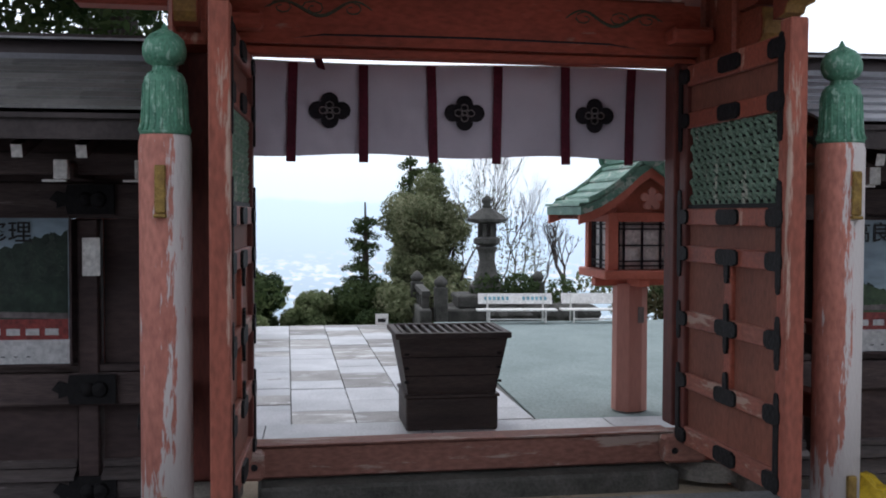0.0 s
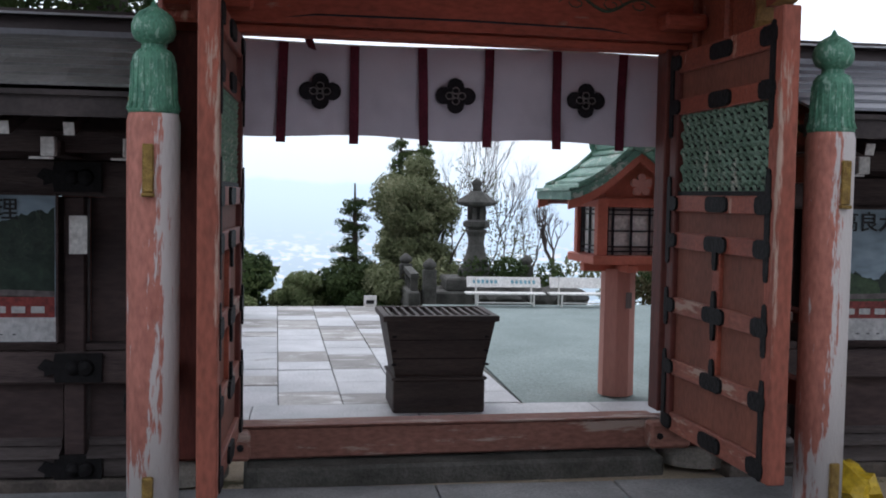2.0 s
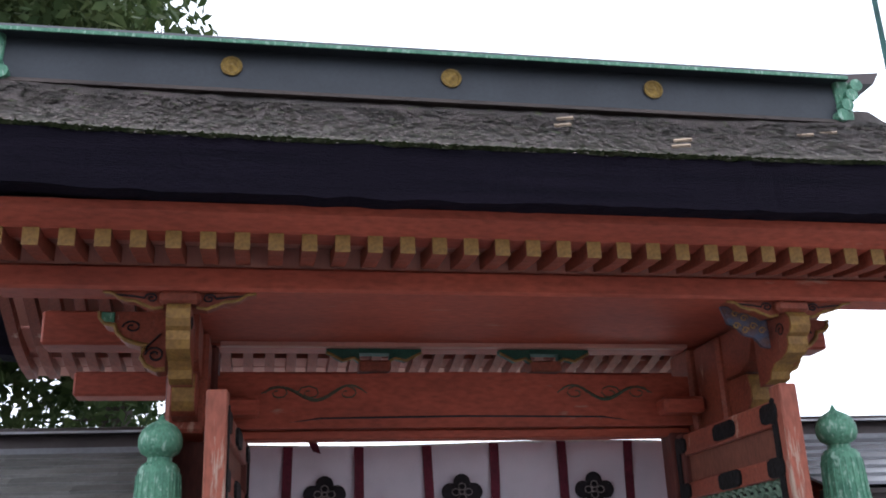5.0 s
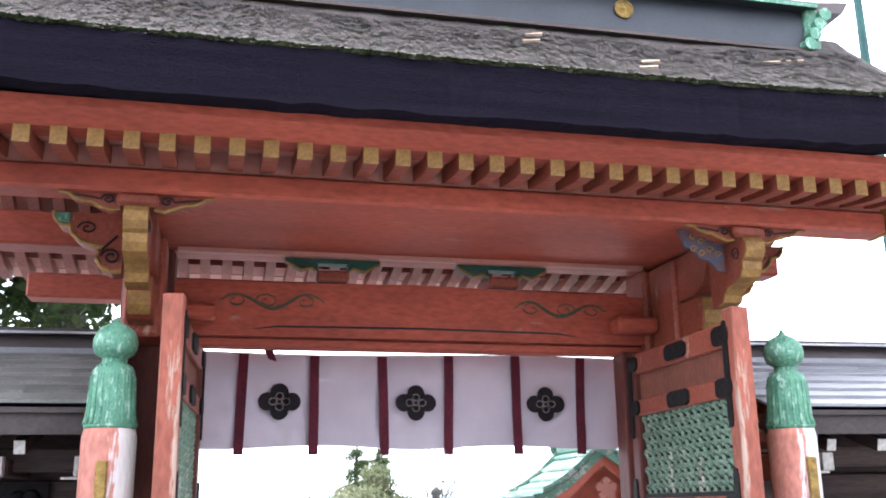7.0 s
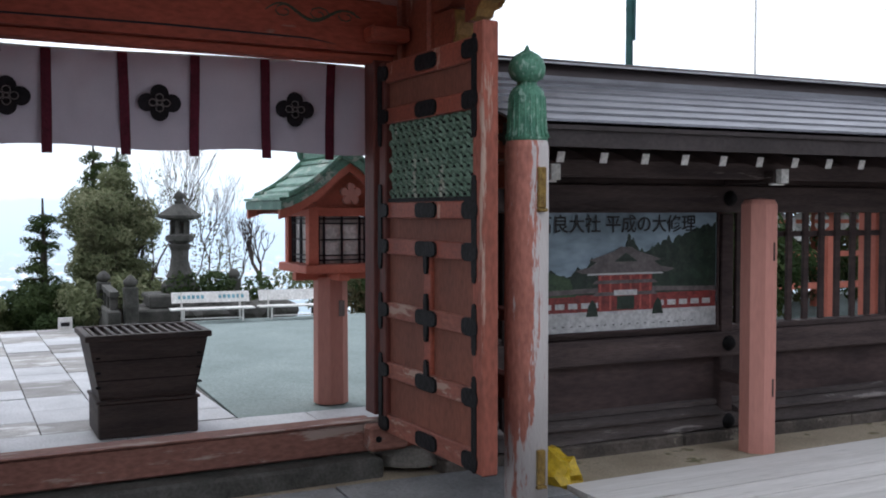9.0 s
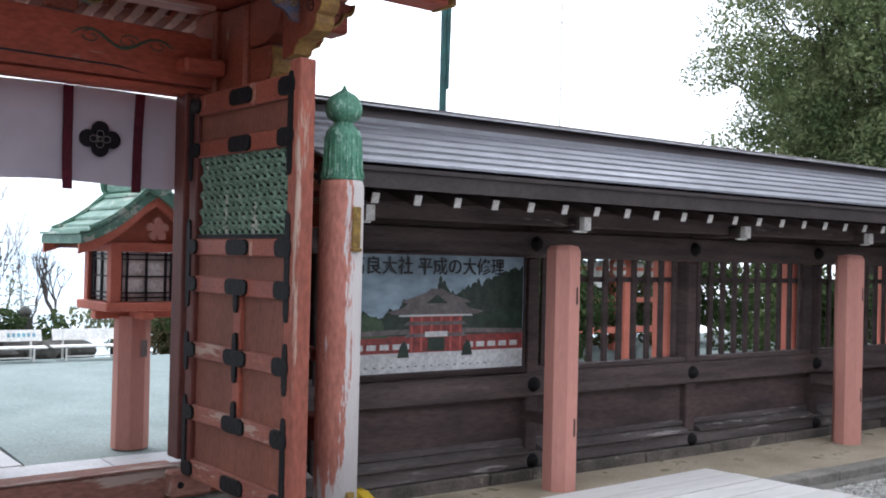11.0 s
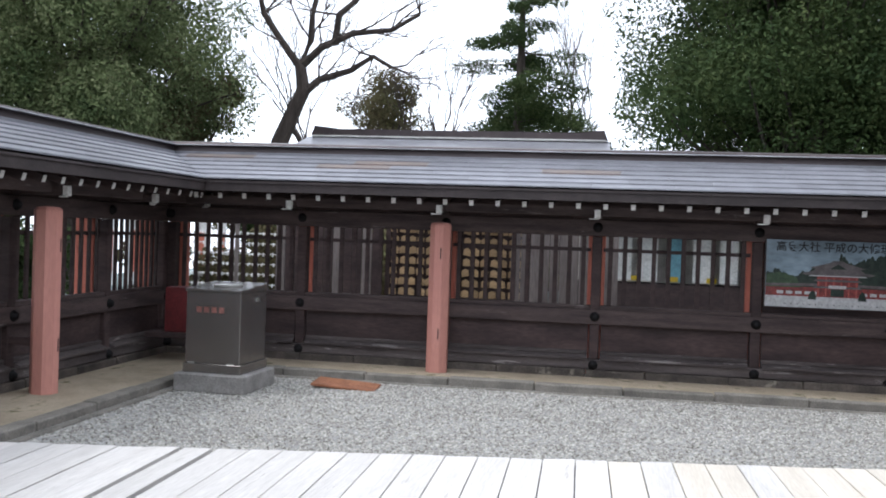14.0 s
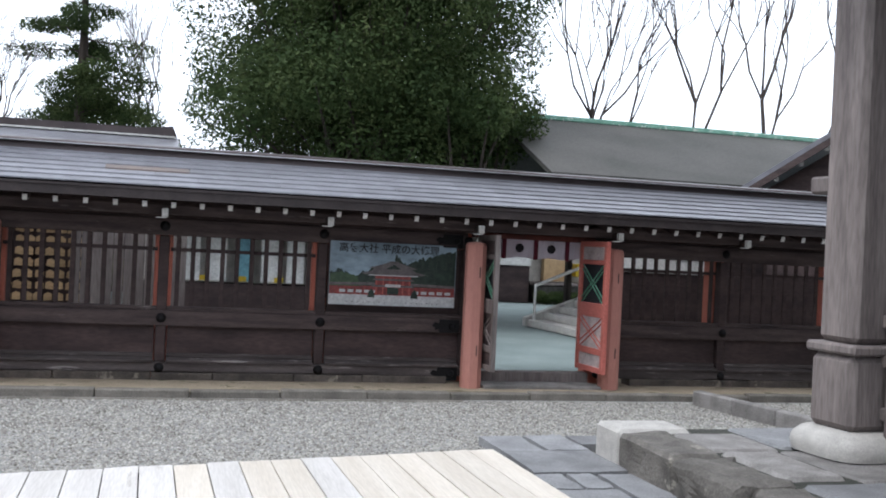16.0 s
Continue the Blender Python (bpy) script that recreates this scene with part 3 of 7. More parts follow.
# ---- gate ----
GX, GY = 0.92, 6.15
FLOOR = 0.0
GATE_TURN = Matrix.Translation((GX, GY, 0)) @ pose(0, 0, 0, 0, 0, 2.8) @ Matrix.Translation((-GX, -GY, 0))
gate = thing("shrine_gate", "vermilion wooden gate with bark-thatched roof and open doors", "gate", GATE_TURN)
HALF = 1.66
for s in (-1, 1):
    # Left pillar takes the darker red, right pillar the vermilion.
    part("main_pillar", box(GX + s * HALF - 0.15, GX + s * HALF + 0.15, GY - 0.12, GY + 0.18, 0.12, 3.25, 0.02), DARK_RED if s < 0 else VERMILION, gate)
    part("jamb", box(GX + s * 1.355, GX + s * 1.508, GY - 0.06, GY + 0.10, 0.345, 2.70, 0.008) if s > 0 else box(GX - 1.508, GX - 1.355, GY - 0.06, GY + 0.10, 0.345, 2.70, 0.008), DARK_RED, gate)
    part("pillar_foot", lathe([(0.27, 0), (0.27, 0.07), (0.22, 0.115), (0.0, 0.118)], 20, at=(GX + s * HALF, GY + 0.03, 0)), KERB, gate, "grey stone pillar foot")
    part("sill_block", box(GX + s * 1.40 - 0.14, GX + s * 1.40 + 0.14, GY - 0.20, GY - 0.065, 0.13, 0.30, 0.02), SILL_RED, gate)
    nail = lathe([(0.022, 0), (0.02, 0.01), (0.0, 0.014)], 8)
    bmesh.ops.transform(nail, matrix=pose(GX + s * 1.32, GY - 0.203, 0.215, 90), verts=nail.verts)
    part("nail_cover", nail, IRON, gate)
part("sill", box(GX - 1.505, GX + 1.505, GY - 0.06, GY + 0.10, 0.105, 0.30, 0.012), SILL_RED, gate)
part("sill_cap", box(GX - 1.354, GX + 1.354, GY - 0.075, GY + 0.115, 0.302, 0.314, 0.004), SILL_RED, gate)
solid("gate_step", box(GX - 1.30, GX + 1.36, GY - 0.20, GY + 0.2, -0.06, 0.085, 0.02, GATE_TURN), STONE_MOSSY, "dark worn stone ledge under the gate sill", "step", "structure")

# tie beam over the opening: slightly arched underside with painted scrolls
arch = [(GX - 1.51, 2.742), (GX + 1.51, 2.742), (GX + 1.51, 3.06), (GX, 3.09), (GX - 1.51, 3.06)]
part("rainbow_beam", prism(arch, "y", GY - 0.09, GY + 0.12), VERMILION_BEAM, gate)
part("lintel", box(GX - 1.51, GX + 1.51, GY - 0.04, GY + 0.10, 2.682, 2.738, 0.01), VERMILION_BEAM, gate)
part("beam_groove", prism([(GX - 1.08, 2.775), (GX - 0.9, 2.795), (GX, 2.803), (GX + 0.9, 2.795), (GX + 1.08, 2.775), (GX + 0.9, 2.805), (GX, 2.815), (GX - 0.9, 2.805)], "y", GY - 0.097, GY - 0.088), BLACK_LACQUER, gate)


def scroll(bm, cx, y, cz, s, flip):
    """A painted vine scroll as a thin relief on a beam face."""
    pts = []
    for k in range(26):
        u = k / 25
        pts.append((cx + flip * s * (u * 3.2 - 1.6), y, cz + s * 0.26 * math.sin(u * 9.5) * (1 - 0.35 * u)))
    tube(pts, [0.0075 * (0.5 + math.sin(math.pi * k / 25)) for k in range(26)], 5, bm)
    for c in (-1.0, 0.15, 1.1):
        ring = [(cx + flip * s * (c + 0.38 * math.cos(a / 8 * 6.28) * (1 - a / 14)), y, cz + s * 0.25 * math.sin(a / 8 * 6.28) * (1 - a / 14)) for a in range(11)]
        tube(ring, 0.0045, 4, bm)
    return bm


for s in (-1, 1):
    part("painted_scroll", scroll(bmesh.new(), GX + s * 0.93, GY - 0.094, 2.955, 0.20, s), DULL_GREEN, gate, "dull green painted vine scroll")
    part("beam_nose", box(GX + s * 1.40 - 0.14, GX + s * 1.40 + 0.14, GY - 0.26, GY - 0.095, 2.80, 2.90, 0.02), VERMILION_BEAM, gate)

# struts shaped like frog legs, and the small beam over them
for fx in (0.365, 1.475):
    strut = part("frog_leg_strut", prism([(fx - 0.10, 3.215), (fx + 0.10, 3.215), (fx + 0.10, 3.246), (fx - 0.10, 3.246)], "y", GY - 0.06, GY + 0.03), DEEP_GREEN, gate, "deep green carved strut with ochre edges")
    for s in (-1, 1):
        leg = prism([(fx + s * 0.09, 3.16), (fx + s * 0.13, 3.19), (fx + s * 0.20, 3.17), (fx + s * 0.30, 3.225), (fx + s * 0.30, 3.245), (fx + s * 0.10, 3.245)], "y", GY - 0.05, GY + 0.02)
        part("frog_leg", leg, DEEP_GREEN, strut)
    part("strut_edge", tube([(fx - 0.30, GY - 0.055, 3.22), (fx - 0.2, GY - 0.055, 3.168), (fx - 0.13, GY - 0.055, 3.185), (fx - 0.09, GY - 0.055, 3.16)], 0.010, 5), OCHRE, strut)
    part("strut_edge", tube([(fx + 0.30, GY - 0.055, 3.22), (fx + 0.2, GY - 0.055, 3.168), (fx + 0.13, GY - 0.055, 3.185), (fx + 0.09, GY - 0.055, 3.16)], 0.010, 5), OCHRE, strut)
    part("bearing_block", box(fx - 0.10, fx + 0.10, GY - 0.09, GY + 0.05, 3.095, 3.165, 0.012), VERMILION, gate)
part("purlin", box(GX - 2.55, GX + 2.55, GY - 0.10, GY + 0.12, 3.25, 3.46, 0.015), VERMILION_BEAM, gate)
part("ceiling_panel", box(GX - 1.8, GX + 1.8, 5.10, GY - 0.105, 3.262, 3.285), VERMILION_BEAM, gate)
part("panel_edge", box(GX - 1.5, GX + 1.5, GY - 0.16, GY - 0.105, 3.235, 3.26), PINK, gate)
part("front_purlin", box(GX - 2.55, GX + 2.55, 4.90, 5.10, 3.245, 3.372, 0.015), VERMILION_BEAM, gate)
part("back_purlin", box(GX - 2.55, GX + 2.55, 7.20, 7.40, 3.17, 3.345, 0.015), VERMILION_BEAM, gate)
part("purlin_end_cap", box(GX + 2.551, GX + 2.60, 4.885, 5.115, 3.245, 3.475, 0.012), OCHRE, gate, "ochre painted beam end")
part("purlin_end_cap", box(GX - 2.60, GX - 2.551, 4.885, 5.115, 3.245, 3.475, 0.012), OCHRE, gate, "ochre painted beam end")


def bracket(s):
    """Carved cantilever arms that carry the front purlin from a main pillar."""
    x = GX + s * HALF
    b = thing("bracket_set", "", "")
    b.parent = gate
    low = [(6.02, 2.72), (5.50, 2.72), (5.425, 2.76), (5.41, 2.85), (5.43, 2.94), (6.02, 2.95)]
    high = [(6.02, 2.96), (5.48, 2.96), (5.36, 3.0), (5.32, 3.06), (5.30, 3.10), (5.30, 3.235), (6.02, 3.235)]
    part("bracket_core", box(x - 0.11, x + 0.11, 5.68, 6.03, 2.66, 3.24, 0.02), VERMILION, b)
    part("lower_arm", prism(low, "x", x - 0.065, x + 0.065), VERMILION, b)
    part("upper_arm", prism(high, "x", x - 0.075, x + 0.075), VERMILION, b)
    part("lower_nose", prism([(5.44, 2.735), (5.40, 2.78), (5.392, 2.85), (5.41, 2.93), (5.44, 2.93)], "x", x - 0.058, x + 0.058), OCHRE, b, "ochre painted carved nose")
    part("bearing_block", box(x - 0.10, x + 0.10, 4.90, 5.11, 3.175, 3.243, 0.018), VERMILION, b)
    front = [(4.905, 3.172), (4.875, 3.14), (4.870, 3.09), (4.895, 3.055), (4.925, 3.04), (4.925, 2.995), (4.955, 2.955), (5.02, 2.935), (5.10, 2.925), (5.15, 2.89), (5.17, 2.85), (5.24, 2.835)]
    part("arm_neck", prism([(5.30, 3.172)] + front + [(5.30, 2.835)], "x", x - 0.055, x + 0.055), VERMILION, b)
    part("block_front", prism([(y - 0.012, z - 0.002) for y, z in front] + [(y + 0.004, z) for y, z in reversed(front)], "x", x - 0.058, x + 0.058), OCHRE, b, "ochre painted carved arm end")
    swirl = [(x - s * 0.058, 4.985 + 0.045 * (1 - k / 20) * math.cos(k * 0.55), 3.09 + 0.045 * (1 - k / 20) * math.sin(k * 0.55)) for k in range(16)]
    part("black_scroll", tube(swirl, 0.004, 4), BLACK_LACQUER, b)
    for d in (-1, 1):
        out = [(0.08, 3.165), (0.13, 3.158), (0.18, 3.178), (0.215, 3.196), (0.26, 3.20), (0.295, 3.212), (0.325, 3.235), (0.375, 3.243), (0.08, 3.243)]
        w = part("carved_wing", prism([(x + d * u, z) for u, z in out], "y", 4.95, 5.03), VERMILION, b, "carved wing with ochre edge and black scroll")
        part("wing_edge", tube([(x + d * u, 4.946, z) for u, z in out[:8]], 0.009, 6), OCHRE, w)
        curl = [(x + d * (0.14 + 0.034 * (1 - k / 18) * math.cos(k * 0.62)), 4.943, 3.212 + 0.026 * (1 - k / 18) * math.sin(k * 0.62)) for k in range(15)]
        part("black_scroll", tube([(x + d * 0.31, 4.943, 3.228), (x + d * 0.24, 4.943, 3.222)] + curl, 0.005, 4), BLACK_LACQUER, w)
    flank = [(x + s * u, z) for u, z in ((0.09, 3.24), (0.09, 2.93), (0.14, 2.925), (0.19, 2.95), (0.215, 2.99), (0.21, 3.035), (0.185, 3.06), (0.235, 3.065), (0.30, 3.085), (0.345, 3.125), (0.36, 3.165), (0.41, 3.175), (0.435, 3.205), (0.44, 3.24))]
    fl_ = part("flank_nose", prism(flank, "y", 5.30, 5.46), VERMILION, b, "carved vermilion nose with ochre edge")
    part("nose_edge", tube([(u, 5.296, z) for u, z in flank[1:]], 0.013, 6), OCHRE, fl_)
    big = [(x + s * (0.145 + 0.05 * (1 - k / 22) * math.cos(k * 0.55)), 5.292, 3.005 + 0.045 * (1 - k / 22) * math.sin(k * 0.55)) for k in range(18)]
    part("black_scroll", tube([(x + s * 0.12, 5.292, 3.12), (x + s * 0.19, 5.292, 3.045)] + big, 0.006, 4), BLACK_LACQUER, fl_)
    small = [(x + s * (0.27 + 0.05 * (1 - k / 20) * math.cos(k * 0.55)), 5.292, 3.155 + 0.036 * (1 - k / 20) * math.sin(k * 0.55)) for k in range(16)]
    part("black_scroll", tube(small, 0.005, 4), BLACK_LACQUER, fl_)
    if s < 0:
        part("nose_tip", box(min(x + s * 0.36, x + s * 0.43), max(x + s * 0.36, x + s * 0.43), 5.285, 5.30, 3.18, 3.235, 0.004), VERDIGRIS, fl_, "green painted tip")
    if s > 0:
        cloud_line = [(0.10, 3.0), (0.15, 3.01), (0.19, 3.06), (0.25, 3.075), (0.29, 3.12), (0.34, 3.14), (0.37, 3.24), (0.10, 3.24)]
        panel = part("cloud_panel", prism([(x - s * u, z) for u, z in cloud_line], "y", 5.035, 5.06), BLUE_CARVE, b, "blue and ochre carved cloud panel")
        for k in range(8):
            u, z = x - s * (0.14 + 0.05 * (k % 4)), 3.10 + 0.07 * (k // 4) + 0.025 * (k % 2)
            part("cloud_curl", tube([(u + 0.024 * (1 - j / 14) * math.cos(j * 0.7), 5.032, z + 0.022 * (1 - j / 14) * math.sin(j * 0.7)) for j in range(11)], 0.004, 4), OCHRE, panel)


for s in (-1, 1):
    bracket(s)

# rafters under front and back eaves
G_RAFTER = mesh_of("gate_rafter", prism([(0.0, 0.0), (0.10, 0.004), (0.30, 0.030), (0.60, 0.105), (1.75, 0.60), (1.75, 0.68), (0.60, 0.19), (0.30, 0.115), (0.10, 0.089), (0.0, 0.085)], "x", -0.036, 0.036), VERMILION)
G_TIP = mesh_of("gate_rafter_tip", box(-0.037, 0.037, -0.006, 0.0, -0.001, 0.086), OCHRE)
n = 38
for side in (0, 1):
    for k in range(n):
        x = GX - 2.95 + 5.9 * k / (n - 1)
        m = pose(x, 4.56, 3.343) if side == 0 else pose(x, 2 * 6.2 - 4.62, 3.415, 0, 0, 180)
        r = piece("gate_rafter", G_RAFTER, gate, m)
        piece("rafter_tip", G_TIP, r, Matrix())
part("eave_board", prism([(4.56, 3.428), (4.70, 3.428), (4.74, 3.60), (4.44, 3.530), (4.44, 3.485)], "x", GX - 3.05, GX + 3.05), VERMILION_BEAM, gate)
part("eave_board", prism([(7.84, 3.545), (7.70, 3.545), (7.66, 3.60), (7.96, 3.60), (7.96, 3.56)], "x", GX - 3.05, GX + 3.05), VERMILION_BEAM, gate)
part("closing_board", box(GX - 2.97, GX + 2.97, 4.935, 4.955, 3.374, 3.50), PINK, gate, "faded board between the rafters")
part("closing_board", box(GX - 2.97, GX + 2.97, 7.44, 7.46, 3.50, 3.60), PINK, gate)
part("eave_soffit", prism([(7.90, 3.508), (7.50, 3.55), (7.20, 3.65), (7.20, 3.67), (7.5, 3.57), (7.90, 3.525)], "x", GX - 2.98, GX + 2.98), PINK, gate)
part("eave_soffit", prism([(4.58, 3.433), (4.90, 3.478), (5.20, 3.60), (5.20, 3.62), (4.90, 3.498), (4.58, 3.448)], "x", GX - 2.98, GX + 2.98), PINK, gate, "faded boarding over the rafters")
part("eave_soffit", prism([(7.80, 3.512), (8.12, 3.512), (8.12, 3.532), (7.80, 3.532)], "x", GX - 3.05, GX + 3.05), PINK, gate)
part("roof_boarding", prism([(4.60, 3.56), (6.2, 4.12), (7.8, 3.56), (7.8, 3.60), (6.2, 4.16), (4.6, 3.60)], "x", GX - 2.98, GX + 2.98), PINK, gate)


def thatch():
    """Bark thatch: thick cut eaves, concave slopes that sag a little between the ends."""
    bm = bmesh.new()
    prof = [(4.50, 3.535), (4.30, 3.520), (4.31, 3.80), (4.42, 3.85), (4.8, 4.03), (5.2, 4.26), (5.6, 4.56), (5.95, 4.88), (6.08, 5.02)]
    outer = prof + [(12.4 - y, z) for y, z in reversed(prof)]
    full = outer + [(7.86, 3.585), (6.2, 4.19), (4.54, 3.585)]
    rows = []
    for i in range(61):
        u = i / 60
        x = GX + (u - 0.5) * 6.5
        lift = 0.10 * (2 * u - 1) ** 4
        rows.append([bm.verts.new((x, y + random.uniform(-0.006, 0.006), z + lift + random.uniform(-0.008, 0.008))) for y, z in full])
    for a, b in zip(rows, rows[1:]):
        for j in range(len(full) - 1):
            f = bm.faces.new((a[j], b[j], b[j + 1], a[j + 1]))
            # Cut edge and underside faces use the near-black second material.
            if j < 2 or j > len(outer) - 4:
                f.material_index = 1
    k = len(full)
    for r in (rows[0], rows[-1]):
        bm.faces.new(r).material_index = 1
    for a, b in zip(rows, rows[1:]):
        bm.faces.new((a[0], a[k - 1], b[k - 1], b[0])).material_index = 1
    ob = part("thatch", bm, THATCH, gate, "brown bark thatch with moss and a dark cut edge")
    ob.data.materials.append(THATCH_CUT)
    return ob


thatched = thatch()
SPLINTER = material("pale_bark_splinter", (0.5, 0.38, 0.28), 0.9)
# loose bark strips on the front slope, moss along its lip
rng = np.random.default_rng(3)
bm = bmesh.new()
for k in range(16000):
    x, u = GX + rng.uniform(-3.2, 3.2), rng.uniform(0, 1)
    y = 4.33 + u * 1.6
    z = np.interp(y, [4.31, 4.42, 4.8, 5.2, 5.6, 5.95], [3.80, 3.85, 4.03, 4.26, 4.56, 4.88]) + 0.10 * ((x - GX) / 3.25) ** 4
    L, w, a = rng.uniform(0.02, 0.08), rng.uniform(0.003, 0.010), rng.normal(0, 0.45)
    d = Vector((math.sin(a), -math.cos(a) * 0.86, -0.5 * math.cos(a)))
    p, q = Vector((x, y, z + rng.uniform(0.004, 0.02))), Vector((w, 0, 0))
    v = [bm.verts.new(c) for c in (p - q, p + q, p + q + d * L, p - q + d * L)]
    bm.faces.new(v)
BARK_STRIP = part("loose_bark", bm, stone_material("thatch_strips", (0.036, 0.044, 0.024), (0.085, 0.078, 0.062), (0.20, 0.155, 0.15)), thatched)
tagged(BARK_STRIP, kind="stuff")
bm = bmesh.new()
for k in range(9000):
    x, y = GX + rng.uniform(-3.22, 3.22), 4.305 + 0.22 * rng.uniform(0, 1) ** 1.6
    z = np.interp(y, [4.31, 4.42, 4.8], [3.80, 3.85, 4.03]) + 0.10 * ((x - GX) / 3.25) ** 4 + rng.uniform(0.0, 0.018)
    a, L = rng.uniform(0, 6.28), rng.uniform(0.008, 0.022)
    p, u, v = Vector((x, y, z)), Vector((math.cos(a), math.sin(a), 0.35)) * L, Vector((-math.sin(a), math.cos(a), -0.2)) * L * 0.7
    bm.faces.new([bm.verts.new(c) for c in (p - u, p + v, p + u, p - v)])
tagged(part("moss_edge", bm, stone_material("roof_moss", (0.03, 0.045, 0.018), (0.065, 0.085, 0.04), (0.12, 0.13, 0.075)), thatched), kind="stuff")
for k in range(6):
    x, y = GX + rng.uniform(-0.2, 2.6), rng.uniform(5.2, 5.9)
    z = np.interp(y, [4.42, 4.8, 5.2, 5.6, 5.95], [3.85, 4.03, 4.26, 4.56, 4.88])
    part("bark_splinter", tube([(x, y, z + 0.03), (x + 0.10, y - 0.05, z + 0.02)], 0.012, 5), SPLINTER, thatched)

ridge = thing("roof_ridge", "", "")
ridge.parent = gate
part("ridge_box", prism([(6.0, 4.980), (6.4, 4.980), (6.37, 5.300), (6.03, 5.300)], "x", GX - 2.97, GX + 2.97), GATE_RIDGE, ridge, "dark copper-clad ridge box")
part("ridge_cap", prism([(5.93, 5.302), (6.47, 5.302), (6.44, 5.360), (6.2, 5.420), (5.96, 5.360)], "x", GX - 3.03, GX + 3.03), GATE_RIDGE, ridge)
part("ridge_drip", prism([(5.915, 5.290), (5.929, 5.290), (5.929, 5.315), (5.915, 5.315)], "x", GX - 3.01, GX + 3.01), VERDIGRIS, ridge, "thin green ridge edge")
part("ridge_foot", prism([(5.95, 4.940), (6.45, 4.940), (6.42, 4.982), (5.98, 4.982)], "x", GX - 2.94, GX + 2.94), BOX_WOOD, ridge)
for x in (-0.58, 0.92, 2.41):
    d = lathe([(0.072, 0), (0.072, 0.012), (0.055, 0.016), (0.05, 0.01), (0.02, 0.012), (0.0, 0.022)], 20)
    bmesh.ops.transform(d, matrix=pose(x, 6.008, 5.160, 90), verts=d.verts)
    part("ridge_medallion", d, GILT, ridge, "round gilt crest medallion")
for s in (-1, 1):
    e = bmesh.new()
    for k in range(4):
        z = 5.000 + 0.085 * k
        tube([(GX + s * (2.93 + 0.05 * k), y, z) for y in (5.93, 6.0, 6.2, 6.4, 6.47)], 0.05, 10, e)
    bm_box(e, GX + s * 3.0 - 0.06, GX + s * 3.0 + 0.06, 5.98, 6.42, 4.960, 5.320, None, 0.02)
    part("ridge_end_ornament", e, VERDIGRIS, ridge, "verdigris ridge-end ornament with rolled edges")
    part("ridge_horn", prism([(GX + s * 2.92, 5.340), (GX + s * 3.34, 5.360), (GX + s * 3.40, 5.460), (GX + s * 3.10, 5.430), (GX + s * 2.92, 5.410)], "y", 6.08, 6.32), ROOF_RIDGE, ridge)


